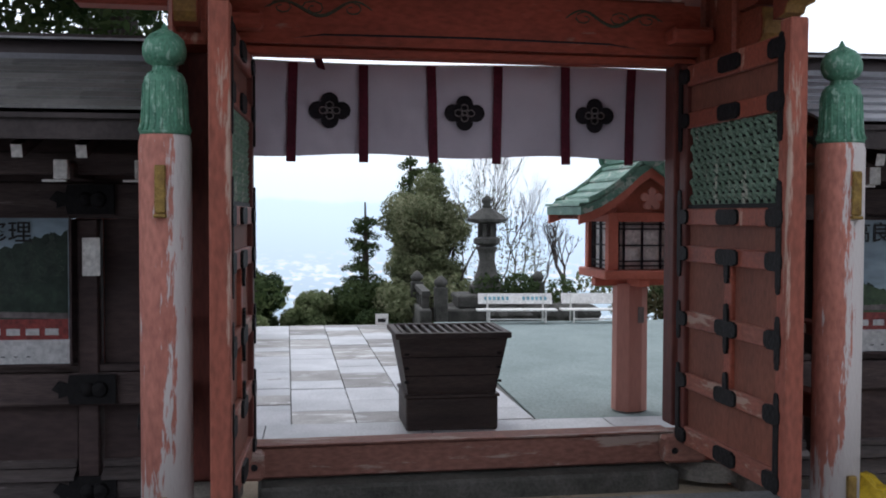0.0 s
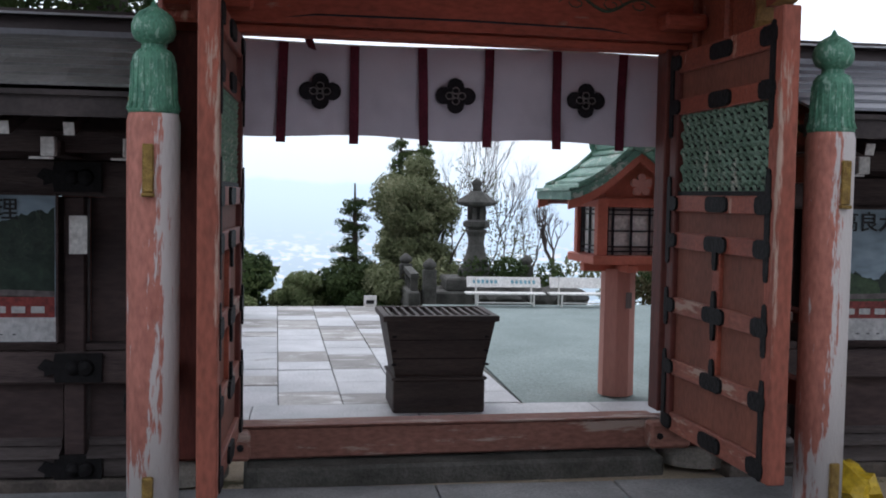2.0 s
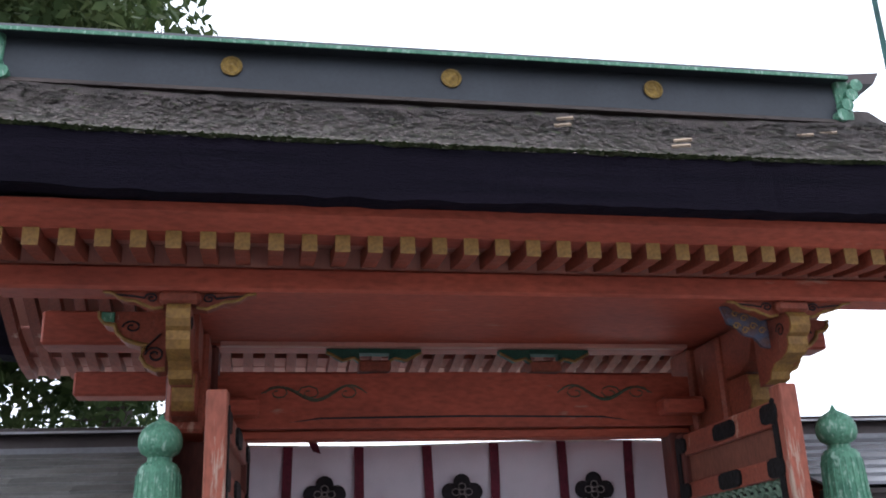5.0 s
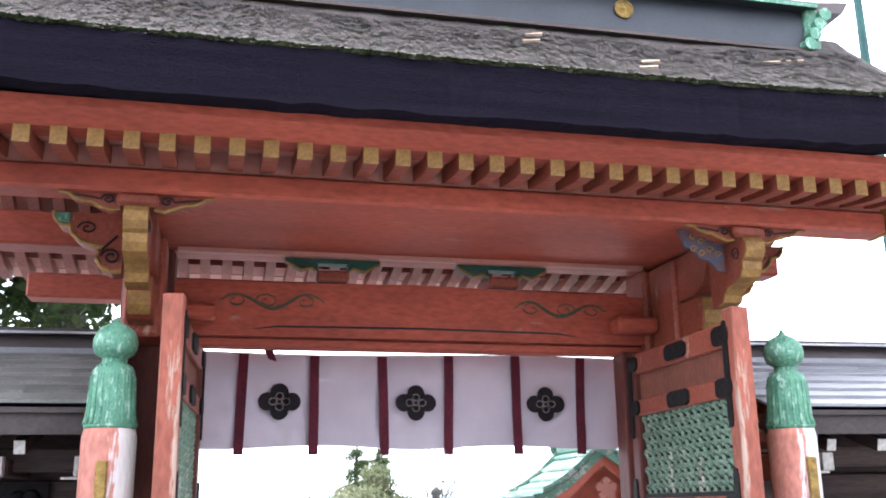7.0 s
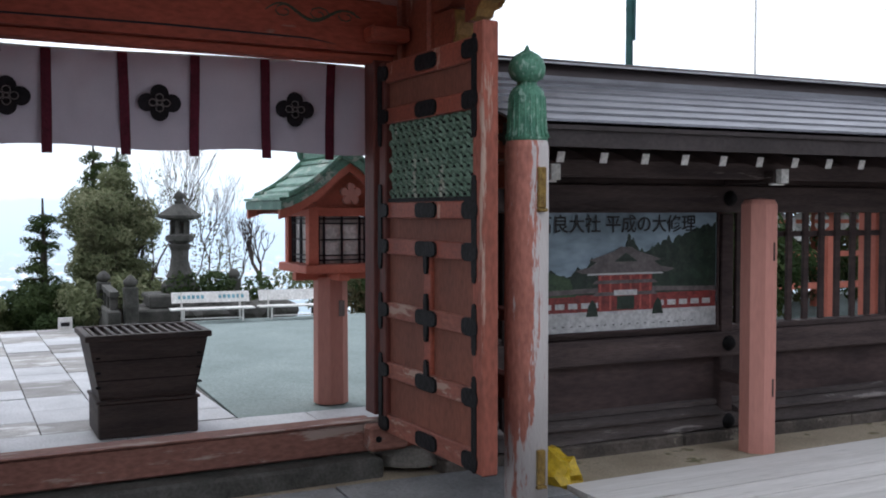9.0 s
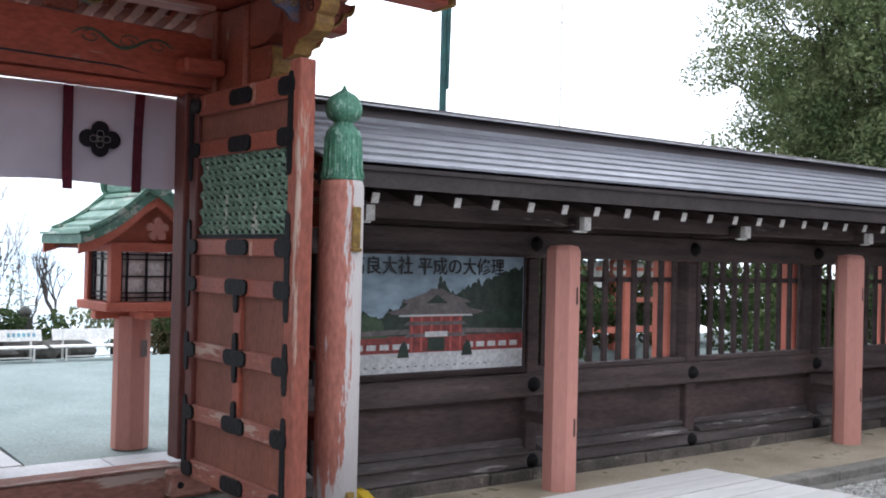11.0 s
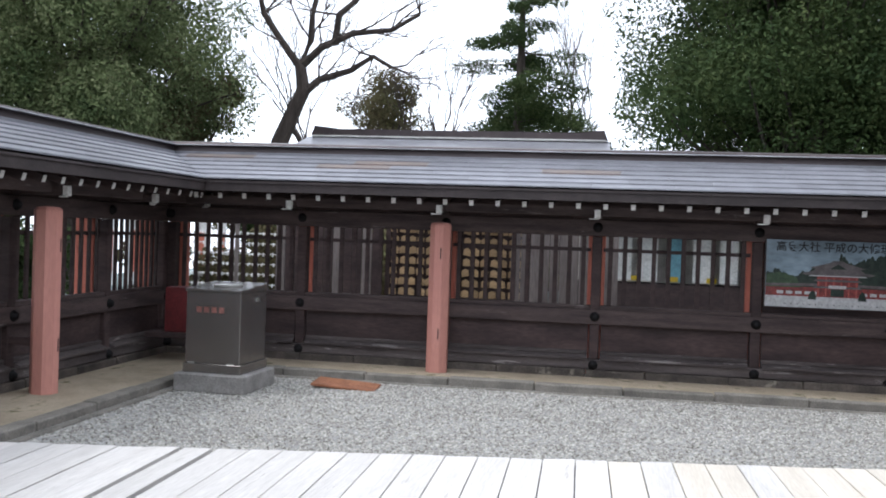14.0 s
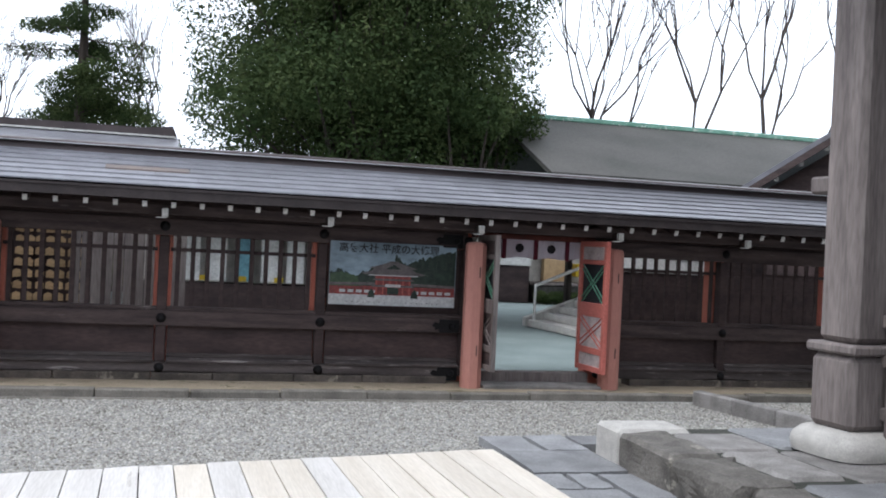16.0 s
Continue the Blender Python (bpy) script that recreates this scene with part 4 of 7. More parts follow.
# door leaves
def door_leaf(m, mirror, label):
    """A framed leaf in its own axes: hinge edge at x = 0, free edge at x = 1.33, face towards -y."""
    d = thing("gate_door", label, "door", m, "pair of gate doors")
    W, Z0, Z1 = 1.33, 0.27, 2.66
    part("free_stile", box(W - 0.11, W, -0.05, 0.05, Z0, Z1 + 0.06, 0.008), DOOR_EDGE, d)
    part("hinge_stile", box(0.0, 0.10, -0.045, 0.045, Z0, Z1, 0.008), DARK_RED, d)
    rails = [(0.27, 0.39), (0.63, 0.73), (1.02, 1.12), (1.43, 1.53), (1.66, 1.76), (2.26, 2.36), (2.52, 2.65)]
    for a, b in rails:
        part("rail", box(0.101, W - 0.111, -0.042, 0.042, a, b, 0.006), RAIL_WORN if a < 1.2 else VERMILION, d)
    for a, b in ((0.73, 1.02), (1.12, 1.43), (0.39, 0.63)):
        if a > 0.5:
            part("muntin", box(0.62, 0.71, -0.038, 0.038, a + 0.001, b - 0.001, 0.005), VERMILION, d)
        part("panel", box(0.102, W - 0.112, -0.014, 0.014, a - 0.002, b + 0.002), DOOR_PANEL, d)
    for a, b in ((1.53, 1.66), (2.36, 2.52)):
        part("panel", box(0.102, W - 0.112, -0.014, 0.014, a - 0.002, b + 0.002), DOOR_PANEL, d)
    # pierced lattice of scales; solid black diamonds put shade into its openings
    part("lattice_backing", box(0.10, W - 0.11, 0.004, 0.016, 1.76, 2.26), GREEN_LATTICE, d)
    gap_shade = bmesh.new()
    part("lattice_frame", box(0.105, W - 0.115, -0.03, 0.03, 1.761, 1.785), IRON, d)
    scale_me = bmesh.new()
    rows, cols = 9, 13
    for r in range(rows):
        for c in range(cols):
            x = 0.145 + c * 0.081 + (0.04 if r % 2 else 0)
            z = 1.805 + r * 0.052
            if x > W - 0.13:
                continue
            for a0, a1 in ((35, 90), (90, 145)):
                pts = [(x + 0.052 * math.cos(radians(a)), -0.006 - 0.012 * math.sin(radians((a - 35) * 180 / 110)), z - 0.03 + 0.062 * math.sin(radians(a))) for a in np.linspace(a0, a1, 4)]
                tube(pts, 0.0115, 4, scale_me)
            tube([(x, -0.004, z - 0.03), (x, -0.02, z + 0.012)], 0.014, 4, scale_me)
            prism([(x + 0.026, z - 0.008), (x + 0.041, z - 0.014), (x + 0.056, z - 0.008), (x + 0.041, z + 0.004)], "y", -0.0185, 0.003, gap_shade)
    part("scale_lattice", scale_me, GREEN_LATTICE, d, "green carved scale-pattern lattice")
    part("lattice_shadow_gap", gap_shade, IRON, d, "dark piercings of the lattice")
    # black iron straps with cusped ends
    def strap(x0, x1, z0, z1, upright, parent=d):
        L, h = ((z1 - z0), (x1 - x0) / 2) if upright else ((x1 - x0), (z1 - z0) / 2)
        k = min(0.035, L * 0.25)
        half = [(0, 0.0), (k * 0.15, h * 0.62), (k * 0.5, h * 0.86), (k * 0.75, h * 0.70), (k, h), (L - k, h), (L - k * 0.75, h * 0.70), (L - k * 0.5, h * 0.86), (L - k * 0.15, h * 0.62), (L, 0.0)]
        o = half + [(u, -v) for u, v in reversed(half[1:-1])]
        o = [((x0 + x1) / 2 + v, z0 + u) for u, v in o] if upright else [(x0 + u, (z0 + z1) / 2 + v) for u, v in o]
        return part("iron_strap", prism(o, "y", -0.058 + 0.002 * upright, -0.04), IRON, parent)

    for a, b in rails:
        z = (a + b) / 2
        strap(0.0, 0.14, z - 0.045, z + 0.045, False)
        strap(0.535, 0.795, z - 0.046, z + 0.046, False)
        strap(W - 0.225, W - 0.05, z - 0.05, z + 0.05, False)
    for z0, z1 in ((0.925, 1.215), (0.68, 0.82), (1.33, 1.48)):
        strap(0.642, 0.690, z0, z1, True)
    for z0, z1 in ((0.27, 0.805), (0.917, 1.20), (1.31, 1.90), (2.10, 2.66)):
        strap(W - 0.115, W - 0.062, z0, z1, True)
        strap(0.0, 0.05, z0 + 0.02, z1 - 0.02, True)
    return d


# right leaf: seen on its inner face, left leaf nearly edge on
door_leaf(Matrix.Translation((2.315, 6.05, 0)) @ pose(0, 0, 0, 0, 0, -86.5), False, "open vermilion plank door with green lattice and black iron straps")
left = door_leaf(Matrix.Translation((-0.44, 6.05, 0)) @ pose(0, 0, 0, 0, 0, -91.2) @ Matrix.Diagonal((1, -1, 1, 1)), True, "open vermilion plank door with green lattice and black iron straps")


# round posts with bronze caps
def capped_post(x, y, label, paint):
    p = thing("capped_post", label, "post", pose(x, y, 0), "pair of capped posts")
    part("shaft", lathe([(0.124, -0.05), (0.125, 1.0), (0.126, 2.06), (0.117, 2.10), (0.0, 2.105)], 28), paint, p, "", True)
    prof = [(0.118, 2.10), (0.122, 2.115), (0.115, 2.13)]
    cap = lathe(prof + [(0.108, 2.16), (0.106, 2.22), (0.104, 2.33), (0.097, 2.375), (0.078, 2.40), (0.058, 2.412), (0.058, 2.43)], 28)
    part("cap_sleeve", cap, VERDIGRIS, p, "verdigris lotus-leaf sleeve", True)
    ribs = bmesh.new()
    for k in range(20):
        a = 2 * math.pi * k / 20
        c, s = math.cos(a), math.sin(a)
        tube([(0.120 * c, 0.120 * s, 2.118), (0.109 * c, 0.109 * s, 2.16), (0.106 * c, 0.106 * s, 2.25), (0.103 * c, 0.103 * s, 2.34), (0.080 * c, 0.080 * s, 2.40)], [0.010, 0.007, 0.006, 0.005, 0.003], 5, ribs)
    part("sleeve_ribs", ribs, VERDIGRIS, p, "", True)
    part("onion_finial", lathe([(0.05, 2.42), (0.055, 2.432), (0.09, 2.452), (0.104, 2.485), (0.105, 2.52), (0.094, 2.555), (0.07, 2.583), (0.035, 2.603), (0.018, 2.612), (0.010, 2.63), (0.0, 2.645)], 28), VERDIGRIS, p, "verdigris onion-shaped finial", True)
    return p


PL, PR = (-0.745, 4.93), (2.735, 4.93)
for (x, y), lab in ((PL, "round post with flaking red paint and bronze cap"), (PR, "round post with flaking red paint and bronze cap")):
    p = capped_post(x, y, lab, FLAKED_LEFT if x < 0 else FLAKED)
    s = 1 if x < 0 else -1
    for z, h in ((1.72, 0.23), (0.16, 0.20)):
        dx = -0.005 if x < 0 else 0.022
        part("fitting", box(dx - 0.026, dx + 0.026, -0.150 + abs(dx) * 0.3, -0.120 + abs(dx) * 0.3, z, z + h, 0.006), GILT, p, "tarnished gilt peg fitting")
        part("fitting_lip", box(dx - 0.03, dx + 0.03, -0.158 + abs(dx) * 0.3, -0.12 + abs(dx) * 0.3, z - 0.02, z - 0.001, 0.004), GILT, p)
for s in (-1, 1):
    x = GX + s * 1.765
    for z in (1.84, 1.06, 0.60):
        # Rails below 1.5 m take the darker red.
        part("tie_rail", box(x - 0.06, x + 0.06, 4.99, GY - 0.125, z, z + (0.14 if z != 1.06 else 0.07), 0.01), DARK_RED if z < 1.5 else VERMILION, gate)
    part("rail_top", box(x - 0.063, x + 0.063, 4.99, GY - 0.13, 1.982, 1.996, 0.003), SILL_RED, gate, "pale worn rail top")
    part("rail_wedge", box(x - 0.09, x - 0.062, 5.06, 5.16, 1.07, 1.12, 0.004), PLASTER, gate, "pale wooden wedge")
    nose = [(GY - 0.125, 2.02), (5.20, 2.02), (5.10, 2.05), (5.06, 2.11), (5.08, 2.18), (5.13, 2.21), (5.12, 2.25), (5.18, 2.29), (GY - 0.125, 2.29)]
    part("tie_nose", prism(nose, "x", x - 0.07, x + 0.07), VERMILION, gate)
    part("nose_edge", tube([(x - 0.072, y, z) for y, z in nose[1:8]], 0.012, 6), OCHRE, gate, "ochre painted nose edge")
    cuff = lathe([(0.07, 0), (0.075, 0.02), (0.05, 0.05), (0.0, 0.06)], 12)
    bmesh.ops.transform(cuff, matrix=pose(x - 0.06, 5.16, 0.67, 0, -90), verts=cuff.verts)
    part("nail_cover", cuff, IRON, gate)

# hanging curtain with crests
curtain = thing("gate_curtain", "pale lilac curtain with three dark flower crests and maroon strips", "curtain", GATE_TURN)
CY = 6.45


def curtain_top(x):
    return 2.692 - 0.012 * math.sin((x + 0.4) * 2.2)


bm = bmesh.new()
cols, rws = 120, 14
gv = []
for i in range(cols + 1):
    x = -0.50 + 2.91 * i / cols
    top, bot = curtain_top(x), 2.10 + 0.012 * math.sin(x * 5)
    gv.append([bm.verts.new((x, CY + 0.012 * math.sin(x * 8.2) * (j / rws) + 0.006 * math.sin(x * 23 + j) + 0.014 * noise.noise(Vector((x * 5, j * 0.35, 2))) + 0.006 * noise.noise(Vector((x * 16, j * 0.9, 7))), top + (bot - top) * j / rws)) for j in range(rws + 1)])
for a, b in zip(gv, gv[1:]):
    for j in range(rws):
        bm.faces.new((a[j], b[j], b[j + 1], a[j + 1]))
part("cloth", bm, CLOTH, curtain, "", True)
for k, x in enumerate((-0.155, 0.294, 0.735, 1.182, 1.641, 2.106)):
    sway = 0.012 * ((k * 37) % 5 - 2)
    z1 = curtain_top(x)
    st = bmesh.new()
    cols_l = []
    for j in range(9):
        u = j / 8
        z = z1 + (2.055 - z1) * u
        cx = x + sway * u * 0.7
        yy = CY - 0.020 + 0.006 * math.sin(u * 6 + k)
        cols_l.append([st.verts.new((cx + dx, yy + dy, z)) for dx, dy in ((-0.030, 0.004), (-0.030, -0.006), (0.030, -0.006), (0.030, 0.004))])
    for p0, p1 in zip(cols_l, cols_l[1:]):
        for j in range(4):
            st.faces.new((p0[j], p0[(j + 1) % 4], p1[(j + 1) % 4], p1[j]))
    st.faces.new(cols_l[0])
    st.faces.new(cols_l[-1])
    part("maroon_strip", st, CORD, curtain)
part("loose_strip_end", prism([(0.0, 2.655), (0.05, 2.64), (0.02, 2.735), (-0.04, 2.735)], "y", CY - 0.026, CY - 0.018), CORD, curtain)
for x in (0.075, 0.957, 1.847):
    disc = bmesh.new()
    z = 2.385
    for k in range(4):
        a = k * math.pi / 2
        lathe([(0.058, 0), (0.058, 0.003)], 18, disc, (0.077 * math.cos(a), 0.058 * math.sin(a), 0))
    lathe([(0.06, 0), (0.06, 0.003)], 12, disc)
    bmesh.ops.transform(disc, matrix=pose(x, CY - 0.024, z, 90), verts=disc.verts)
    c = part("flower_crest", disc, CREST, curtain, "dark four-petalled flower crest")
    lines = bmesh.new()
    for k in range(4):
        a = k * math.pi / 2
        ring = [(x + 0.042 * math.cos(a) + 0.024 * math.cos(t / 10 * 6.28), CY - 0.029, z + 0.034 * math.sin(a) + 0.022 * math.sin(t / 10 * 6.28)) for t in range(11)]
        tube(ring, 0.0032, 4, lines)
    tube([(x + 0.016 * math.cos(t / 8 * 6.28), CY - 0.029, z + 0.016 * math.sin(t / 8 * 6.28)) for t in range(9)], 0.003, 4, lines)
    part("crest_outline", lines, CREST_LINE, c)
part("hanging_rope", tube([(-0.54 + 3.04 * k / 12, CY, curtain_top(-0.54 + 3.04 * k / 12) + 0.004) for k in range(13)], 0.008, 6), WHITE, curtain)

# ---- paving and deck ----
def paving(name, label, cells, z0, z1, mats, m=None):
    """A paved area of single stones, each with its own edges."""
    p = thing(name, label, "paving", m, kind="structure")
    r = random.Random(len(cells))
    for x0, x1, y0, y1 in cells:
        j = 0.004
        part("slab", box(x0 + j, x1 - j, y0 + j, y1 - j, z0, z1 + random.uniform(-0.004, 0.004), 0.005), r.choice(mats), p)
    return p


def column_cells(xs, y0, y1, dy, seed):
    """Slabs in columns of one width, each column with its own cross joints."""
    r = random.Random(seed)
    out = []
    for a, b in zip(xs, xs[1:]):
        y = y0
        while y < y1 - 0.02:
            h = dy * r.choice((0.6, 0.75, 0.9, 1.1, 1.45))
            if y1 - y - h < 0.25:
                h = y1 - y
            out.append((a, b, y, y + h))
            y += h
    return out


def rough_flags(name, label, cells, z0, z1, mat, seed):
    """Flagstones with slightly crooked, chipped outlines."""
    r = random.Random(seed)
    p = thing(name, label, "paving", None, kind="structure")
    for x0, x1, y0, y1 in cells:
        o = []
        for ax, ay, bx, by in ((x0, y0, x1, y0), (x1, y0, x1, y1), (x1, y1, x0, y1), (x0, y1, x0, y0)):
            for k in range(4):
                u = k / 4
                o.append((ax + (bx - ax) * u + r.uniform(-0.014, 0.014) + 0.018 * ((x0 + x1) / 2 > ax) - 0.018 * ((x0 + x1) / 2 < ax), ay + (by - ay) * u + r.uniform(-0.014, 0.014) + 0.018 * ((y0 + y1) / 2 > ay) - 0.018 * ((y0 + y1) / 2 < ay)))
        part("slab", prism(o, "z", z0, z1 + r.uniform(-0.006, 0.006)), mat, p)
    return p


def courses(x0, x1, y0, y1, dx, dy, seed):
    """Running courses of slabs with uneven lengths."""
    r = random.Random(seed)
    out, y = [], y0
    while y < y1 - 0.01:
        h = min(dy * r.uniform(0.85, 1.2), y1 - y)
        if y1 - y - h < 0.2:
            h = y1 - y
        x = x0 - r.uniform(0, dx * 0.7)
        while x < x1:
            w = dx * r.uniform(0.8, 1.25)
            a, b = max(x, x0), min(x + w, x1)
            if b - a > 0.08:
                out.append((a, b, y, y + h))
            x += w
        y += h
    return out


solid("paving_bed", box(-6, 1.80, 6.75, 15.25, -0.2, -0.02), PAVE_JOINT, "dark earth bed under the paving", "earth bed", "structure")
PAVE_TURN = Matrix.Translation((0, 8.0, 0)) @ pose(0, 0, 0, 0, 0, 1.9) @ Matrix.Translation((0, -8.0, 0))
paving("outer_pavement", "pale wet stone paving outside the gate", column_cells((-4.5, -3.95, -3.4, -2.88, -2.36, -1.82, -1.29, -0.76, -0.23, 0.30, 0.80, 1.30, 1.80), 8.05, 15.3, 0.62, 4), -0.10, 0.0, (SLAB, SLAB, SLAB_STAINED), PAVE_TURN)
paving("gate_pavement", "pale stone strip across the gate front", courses(-3.0, 3.6, 6.76, 8.03, 1.5, 0.63, 2), -0.10, 0.012, (SLAB,))
solid("flagstone_bed", box(-4.5, 3.18, -3.0, 5.85, -0.2, -0.03), JOINT, "dark earth bed under the flagstones", "earth bed", "structure")
paving("flagstone_floor", "dark blue-grey flagstones before the gate", courses(-3.2, 3.16, 2.2, 5.84, 1.25, 0.72, 5) + courses(-3.2, 3.16, -2.9, 2.2, 1.25, 0.72, 9), -0.10, -0.012, (SLAB_DARK,))


def deck_end(y):
    return 6.45 + (5.37 - y) * 0.189


GAPPED = (8, 9)
deck = thing("plank_deck", "bleached wooden plank deck laid over the gravel", "deck")
w = 0.241


def skew(x):
    """The planks run slightly askew to the fence."""
    return 0.033 * (x - 7.35)


for k in range(33):
    y1 = 5.37 - k * w
    y0 = y1 - w
    lo, hi = y0 + (0.042 if k in GAPPED else 0.005), y1 - 0.005
    xa, xb = deck_end(y0) + random.uniform(-0.012, 0.012), deck_end(y1) + random.uniform(-0.012, 0.012)
    bm = prism([(3.2, lo + skew(3.2)), (xa, lo + skew(xa)), (xb, hi + skew(xb)), (3.2, hi + skew(3.2))], "z", -0.035, random.uniform(-0.004, 0.004))
    part("plank", bm, PLANK_NEW if k > 26 or k in (22, 24, 25) else PLANK, deck)
part("under_sheet", prism([(3.25, -2.60), (7.90, -2.50), (6.42, 5.25), (3.25, 5.15)], "z", -0.12, -0.037), BOX_WOOD, deck, "dark bearers under the planks")

# stone terrace of the hall with steps and flags
flags = [(7.1, 8.6, -3.46, -2.62), (6.0, 7.08, -3.1, -2.60), (6.3, 7.08, -3.46, -3.12), (4.9, 5.98, -3.46, -2.60), (3.6, 4.88, -3.46, -2.60), (8.2, 8.62, -4.2, -3.48)]
cut_flags = []
for x0, x1, y0, y1 in flags:
    u = x0 + (x1 - x0) * 0.55
    cut_flags += [(x0, u, y0, y1), (u, x1, y0, (y0 + y1) / 2), (u, x1, (y0 + y1) / 2, y1)] if x1 - x0 > 0.9 else [(x0, x1, y0, y1)]
rough_flags("lower_flags", "blue-grey flagstones beside the deck", cut_flags, -0.12, -0.012, SLAB_DARK, 6)
DARK_STONE = material("rough_brown_stone", (0.20, 0.185, 0.165), 0.9, (0.10, 0.092, 0.082), 4, (1, 1, 1), 50, 0.5, worn=(0.30, 0.28, 0.24), worn_amount=0.25, worn_scale=3, worn_stretch=(1, 1, 1), vary=0.15)


def rough_block(x0, x1, y0, y1, z0, z1, lump, seed):
    """A hewn stone with uneven faces and broken edges."""
    bm = box(x0, x1, y0, y1, z0, z1, 0.035)
    bmesh.ops.subdivide_edges(bm, edges=[e for e in bm.edges if e.calc_length() > 0.1], cuts=6, use_grid_fill=True)
    for v in bm.verts:
        q = v.co * 5 + Vector((seed, 0, 0))
        v.co += Vector((noise.noise(q), noise.noise(q + Vector((9, 0, 0))), 0.5 * noise.noise(q + Vector((0, 9, 0))))) * lump
    return bm


terrace = thing("stone_terrace", "raised stone terrace of the worship hall", "terrace", kind="structure")
part("terrace_core", box(-4.5, 7.60, -12, -3.86, -0.2, 0.235), JOINT, terrace)
part("corner_stone", box(7.36, 7.82, -4.10, -3.44, -0.15, 0.275, 0.03), GRANITE, terrace, "pale new granite corner block")
part("edge_stone", rough_block(6.42, 7.345, -3.87, -3.43, -0.15, 0.265, 0.035, 1), DARK_STONE, terrace, "rough dark edge stone")
part("edge_stone", rough_block(5.5, 6.39, -3.90, -3.40, -0.15, 0.255, 0.09, 2), DARK_STONE, terrace)
part("edge_stone", rough_block(4.4, 5.47, -3.86, -3.46, -0.15, 0.262, 0.05, 3), DARK_STONE, terrace)
for c in [(6.62, 7.34, -4.5, -3.87), (5.7, 6.6, -4.4, -3.89), (6.7, 7.6, -5.4, -4.52), (5.6, 6.68, -5.3, -4.42), (4.4, 5.58, -5.0, -3.88), (6.9, 7.6, -6.6, -5.42), (5.5, 6.88, -6.5, -5.42)]:
    part("slab", rough_block(c[0] + 0.016, c[1] - 0.016, c[2] + 0.016, c[3] - 0.016, 0.2, 0.258 + random.uniform(-0.008, 0.008), 0.014, c[0]), random.choice((SLAB_DARK, SLAB_DARK, STONE)), terrace)
side_kerb = thing("side_kerb", "low stone edging beside the terrace", "kerb", kind="structure")
for k in range(3):
    part("kerb_stone", box(k * 0.72 + 0.004, k * 0.72 + 0.716, -0.07, 0.07, -0.15, 0.085, 0.015, pose(10.96, -6.18, 0, 0, 0, 189)), STONE, side_kerb)

pillar = thing("hall_pillar", "tall weathered grey wooden pillar on a rounded granite base", "pillar", pose(6.50, -4.99, 0.26, 0, 0, 6))
base_bm = bmesh.new()
rings = [[base_bm.verts.new((r0 * math.copysign(abs(math.cos(a)) ** 0.55, math.cos(a)), r0 * math.copysign(abs(math.sin(a)) ** 0.55, math.sin(a)), z)) for a in np.linspace(0, 2 * math.pi, 32, endpoint=False)] for r0, z in ((0.37, 0.0), (0.385, 0.07), (0.37, 0.13), (0.32, 0.18), (0.27, 0.20))]
for a, b in zip(rings, rings[1:]):
    for k in range(32):
        base_bm.faces.new((a[k], a[(k + 1) % 32], b[(k + 1) % 32], b[k]))
base_bm.faces.new(rings[-1])
part("base_stone", base_bm, GRANITE, pillar, "pale rounded granite base", True)
part("shaft", box(-0.20, 0.20, -0.20, 0.20, 0.86, 6.0, 0.045), GREY_WOOD, pillar)
part("foot_sleeve", box(-0.235, 0.235, -0.235, 0.235, 0.20, 0.77, 0.05), GREY_WOOD, pillar)
part("sleeve_band", box(-0.26, 0.26, -0.26, 0.26, 0.775, 0.855, 0.02), GREY_WOOD, pillar)
part("bracket_end", box(0.18, 0.50, -0.08, 0.08, 2.02, 2.16, 0.02), GREY_WOOD, pillar)
rail = thing("hall_railing", "grey wooden railing beside the hall pillar", "railing")
for z in (0.55, 0.95, 1.25):
    part("rail", box(3.5, 6.30, -5.16, -5.06, z, z + 0.10, 0.01), GREY_WOOD, rail)
for x in (4.2, 5.2, 6.15):
    part("post", box(x - 0.06, x + 0.06, -5.18, -5.04, 0.26, 1.42, 0.01), GREY_WOOD, rail)

# the worship hall itself, behind the walk
# Hall beyond the pillar is unseen; added to cut sky light on the court.
haiden = thing("worship_hall", "large grey wooden worship hall with deep eaves", "hall")
part("roof", prism([(-3.7, 5.25), (-10.5, 9.4), (-17.3, 5.25), (-17.3, 5.6), (-10.5, 9.8), (-3.7, 5.55)], "x", -9.5, 7.3), TILE_DARK, haiden)
part("front_wall", box(-8.0, 6.2, -8.2, -8.0, 0.24, 6.6), GREY_WOOD, haiden)
part("side_wall", box(6.0, 6.2, -15, -8.21, 0.24, 6.6), GREY_WOOD, haiden)
part("eave_beam", box(-8.5, 6.9, -5.25, -4.95, 5.75, 6.1), GREY_WOOD, haiden)
for x in (-6.4, -2.1, 2.2):
    part("pillar", box(x - 0.2, x + 0.2, -5.3, -4.9, 0.24, 5.75, 0.04), GREY_WOOD, haiden)

# ---- posters ----
SKY_PRINT = material("printed_sky", (0.34, 0.44, 0.52), 0.35, (0.09, 0.125, 0.15), 1.4, (0.6, 1, 1.3), 12, 0.02)
TREE_PRINT = material("printed_trees", (0.030, 0.050, 0.036), 0.35, (0.010, 0.018, 0.014), 9, (1, 1, 1), 40, 0.02)
TREE_LIGHT = material("printed_tree_crown", (0.034, 0.052, 0.038), 0.35, (0.012, 0.020, 0.016), 22, grain=70)
HILL_PRINT = material("printed_grass", (0.06, 0.10, 0.05), 0.35, (0.025, 0.05, 0.027), 14)
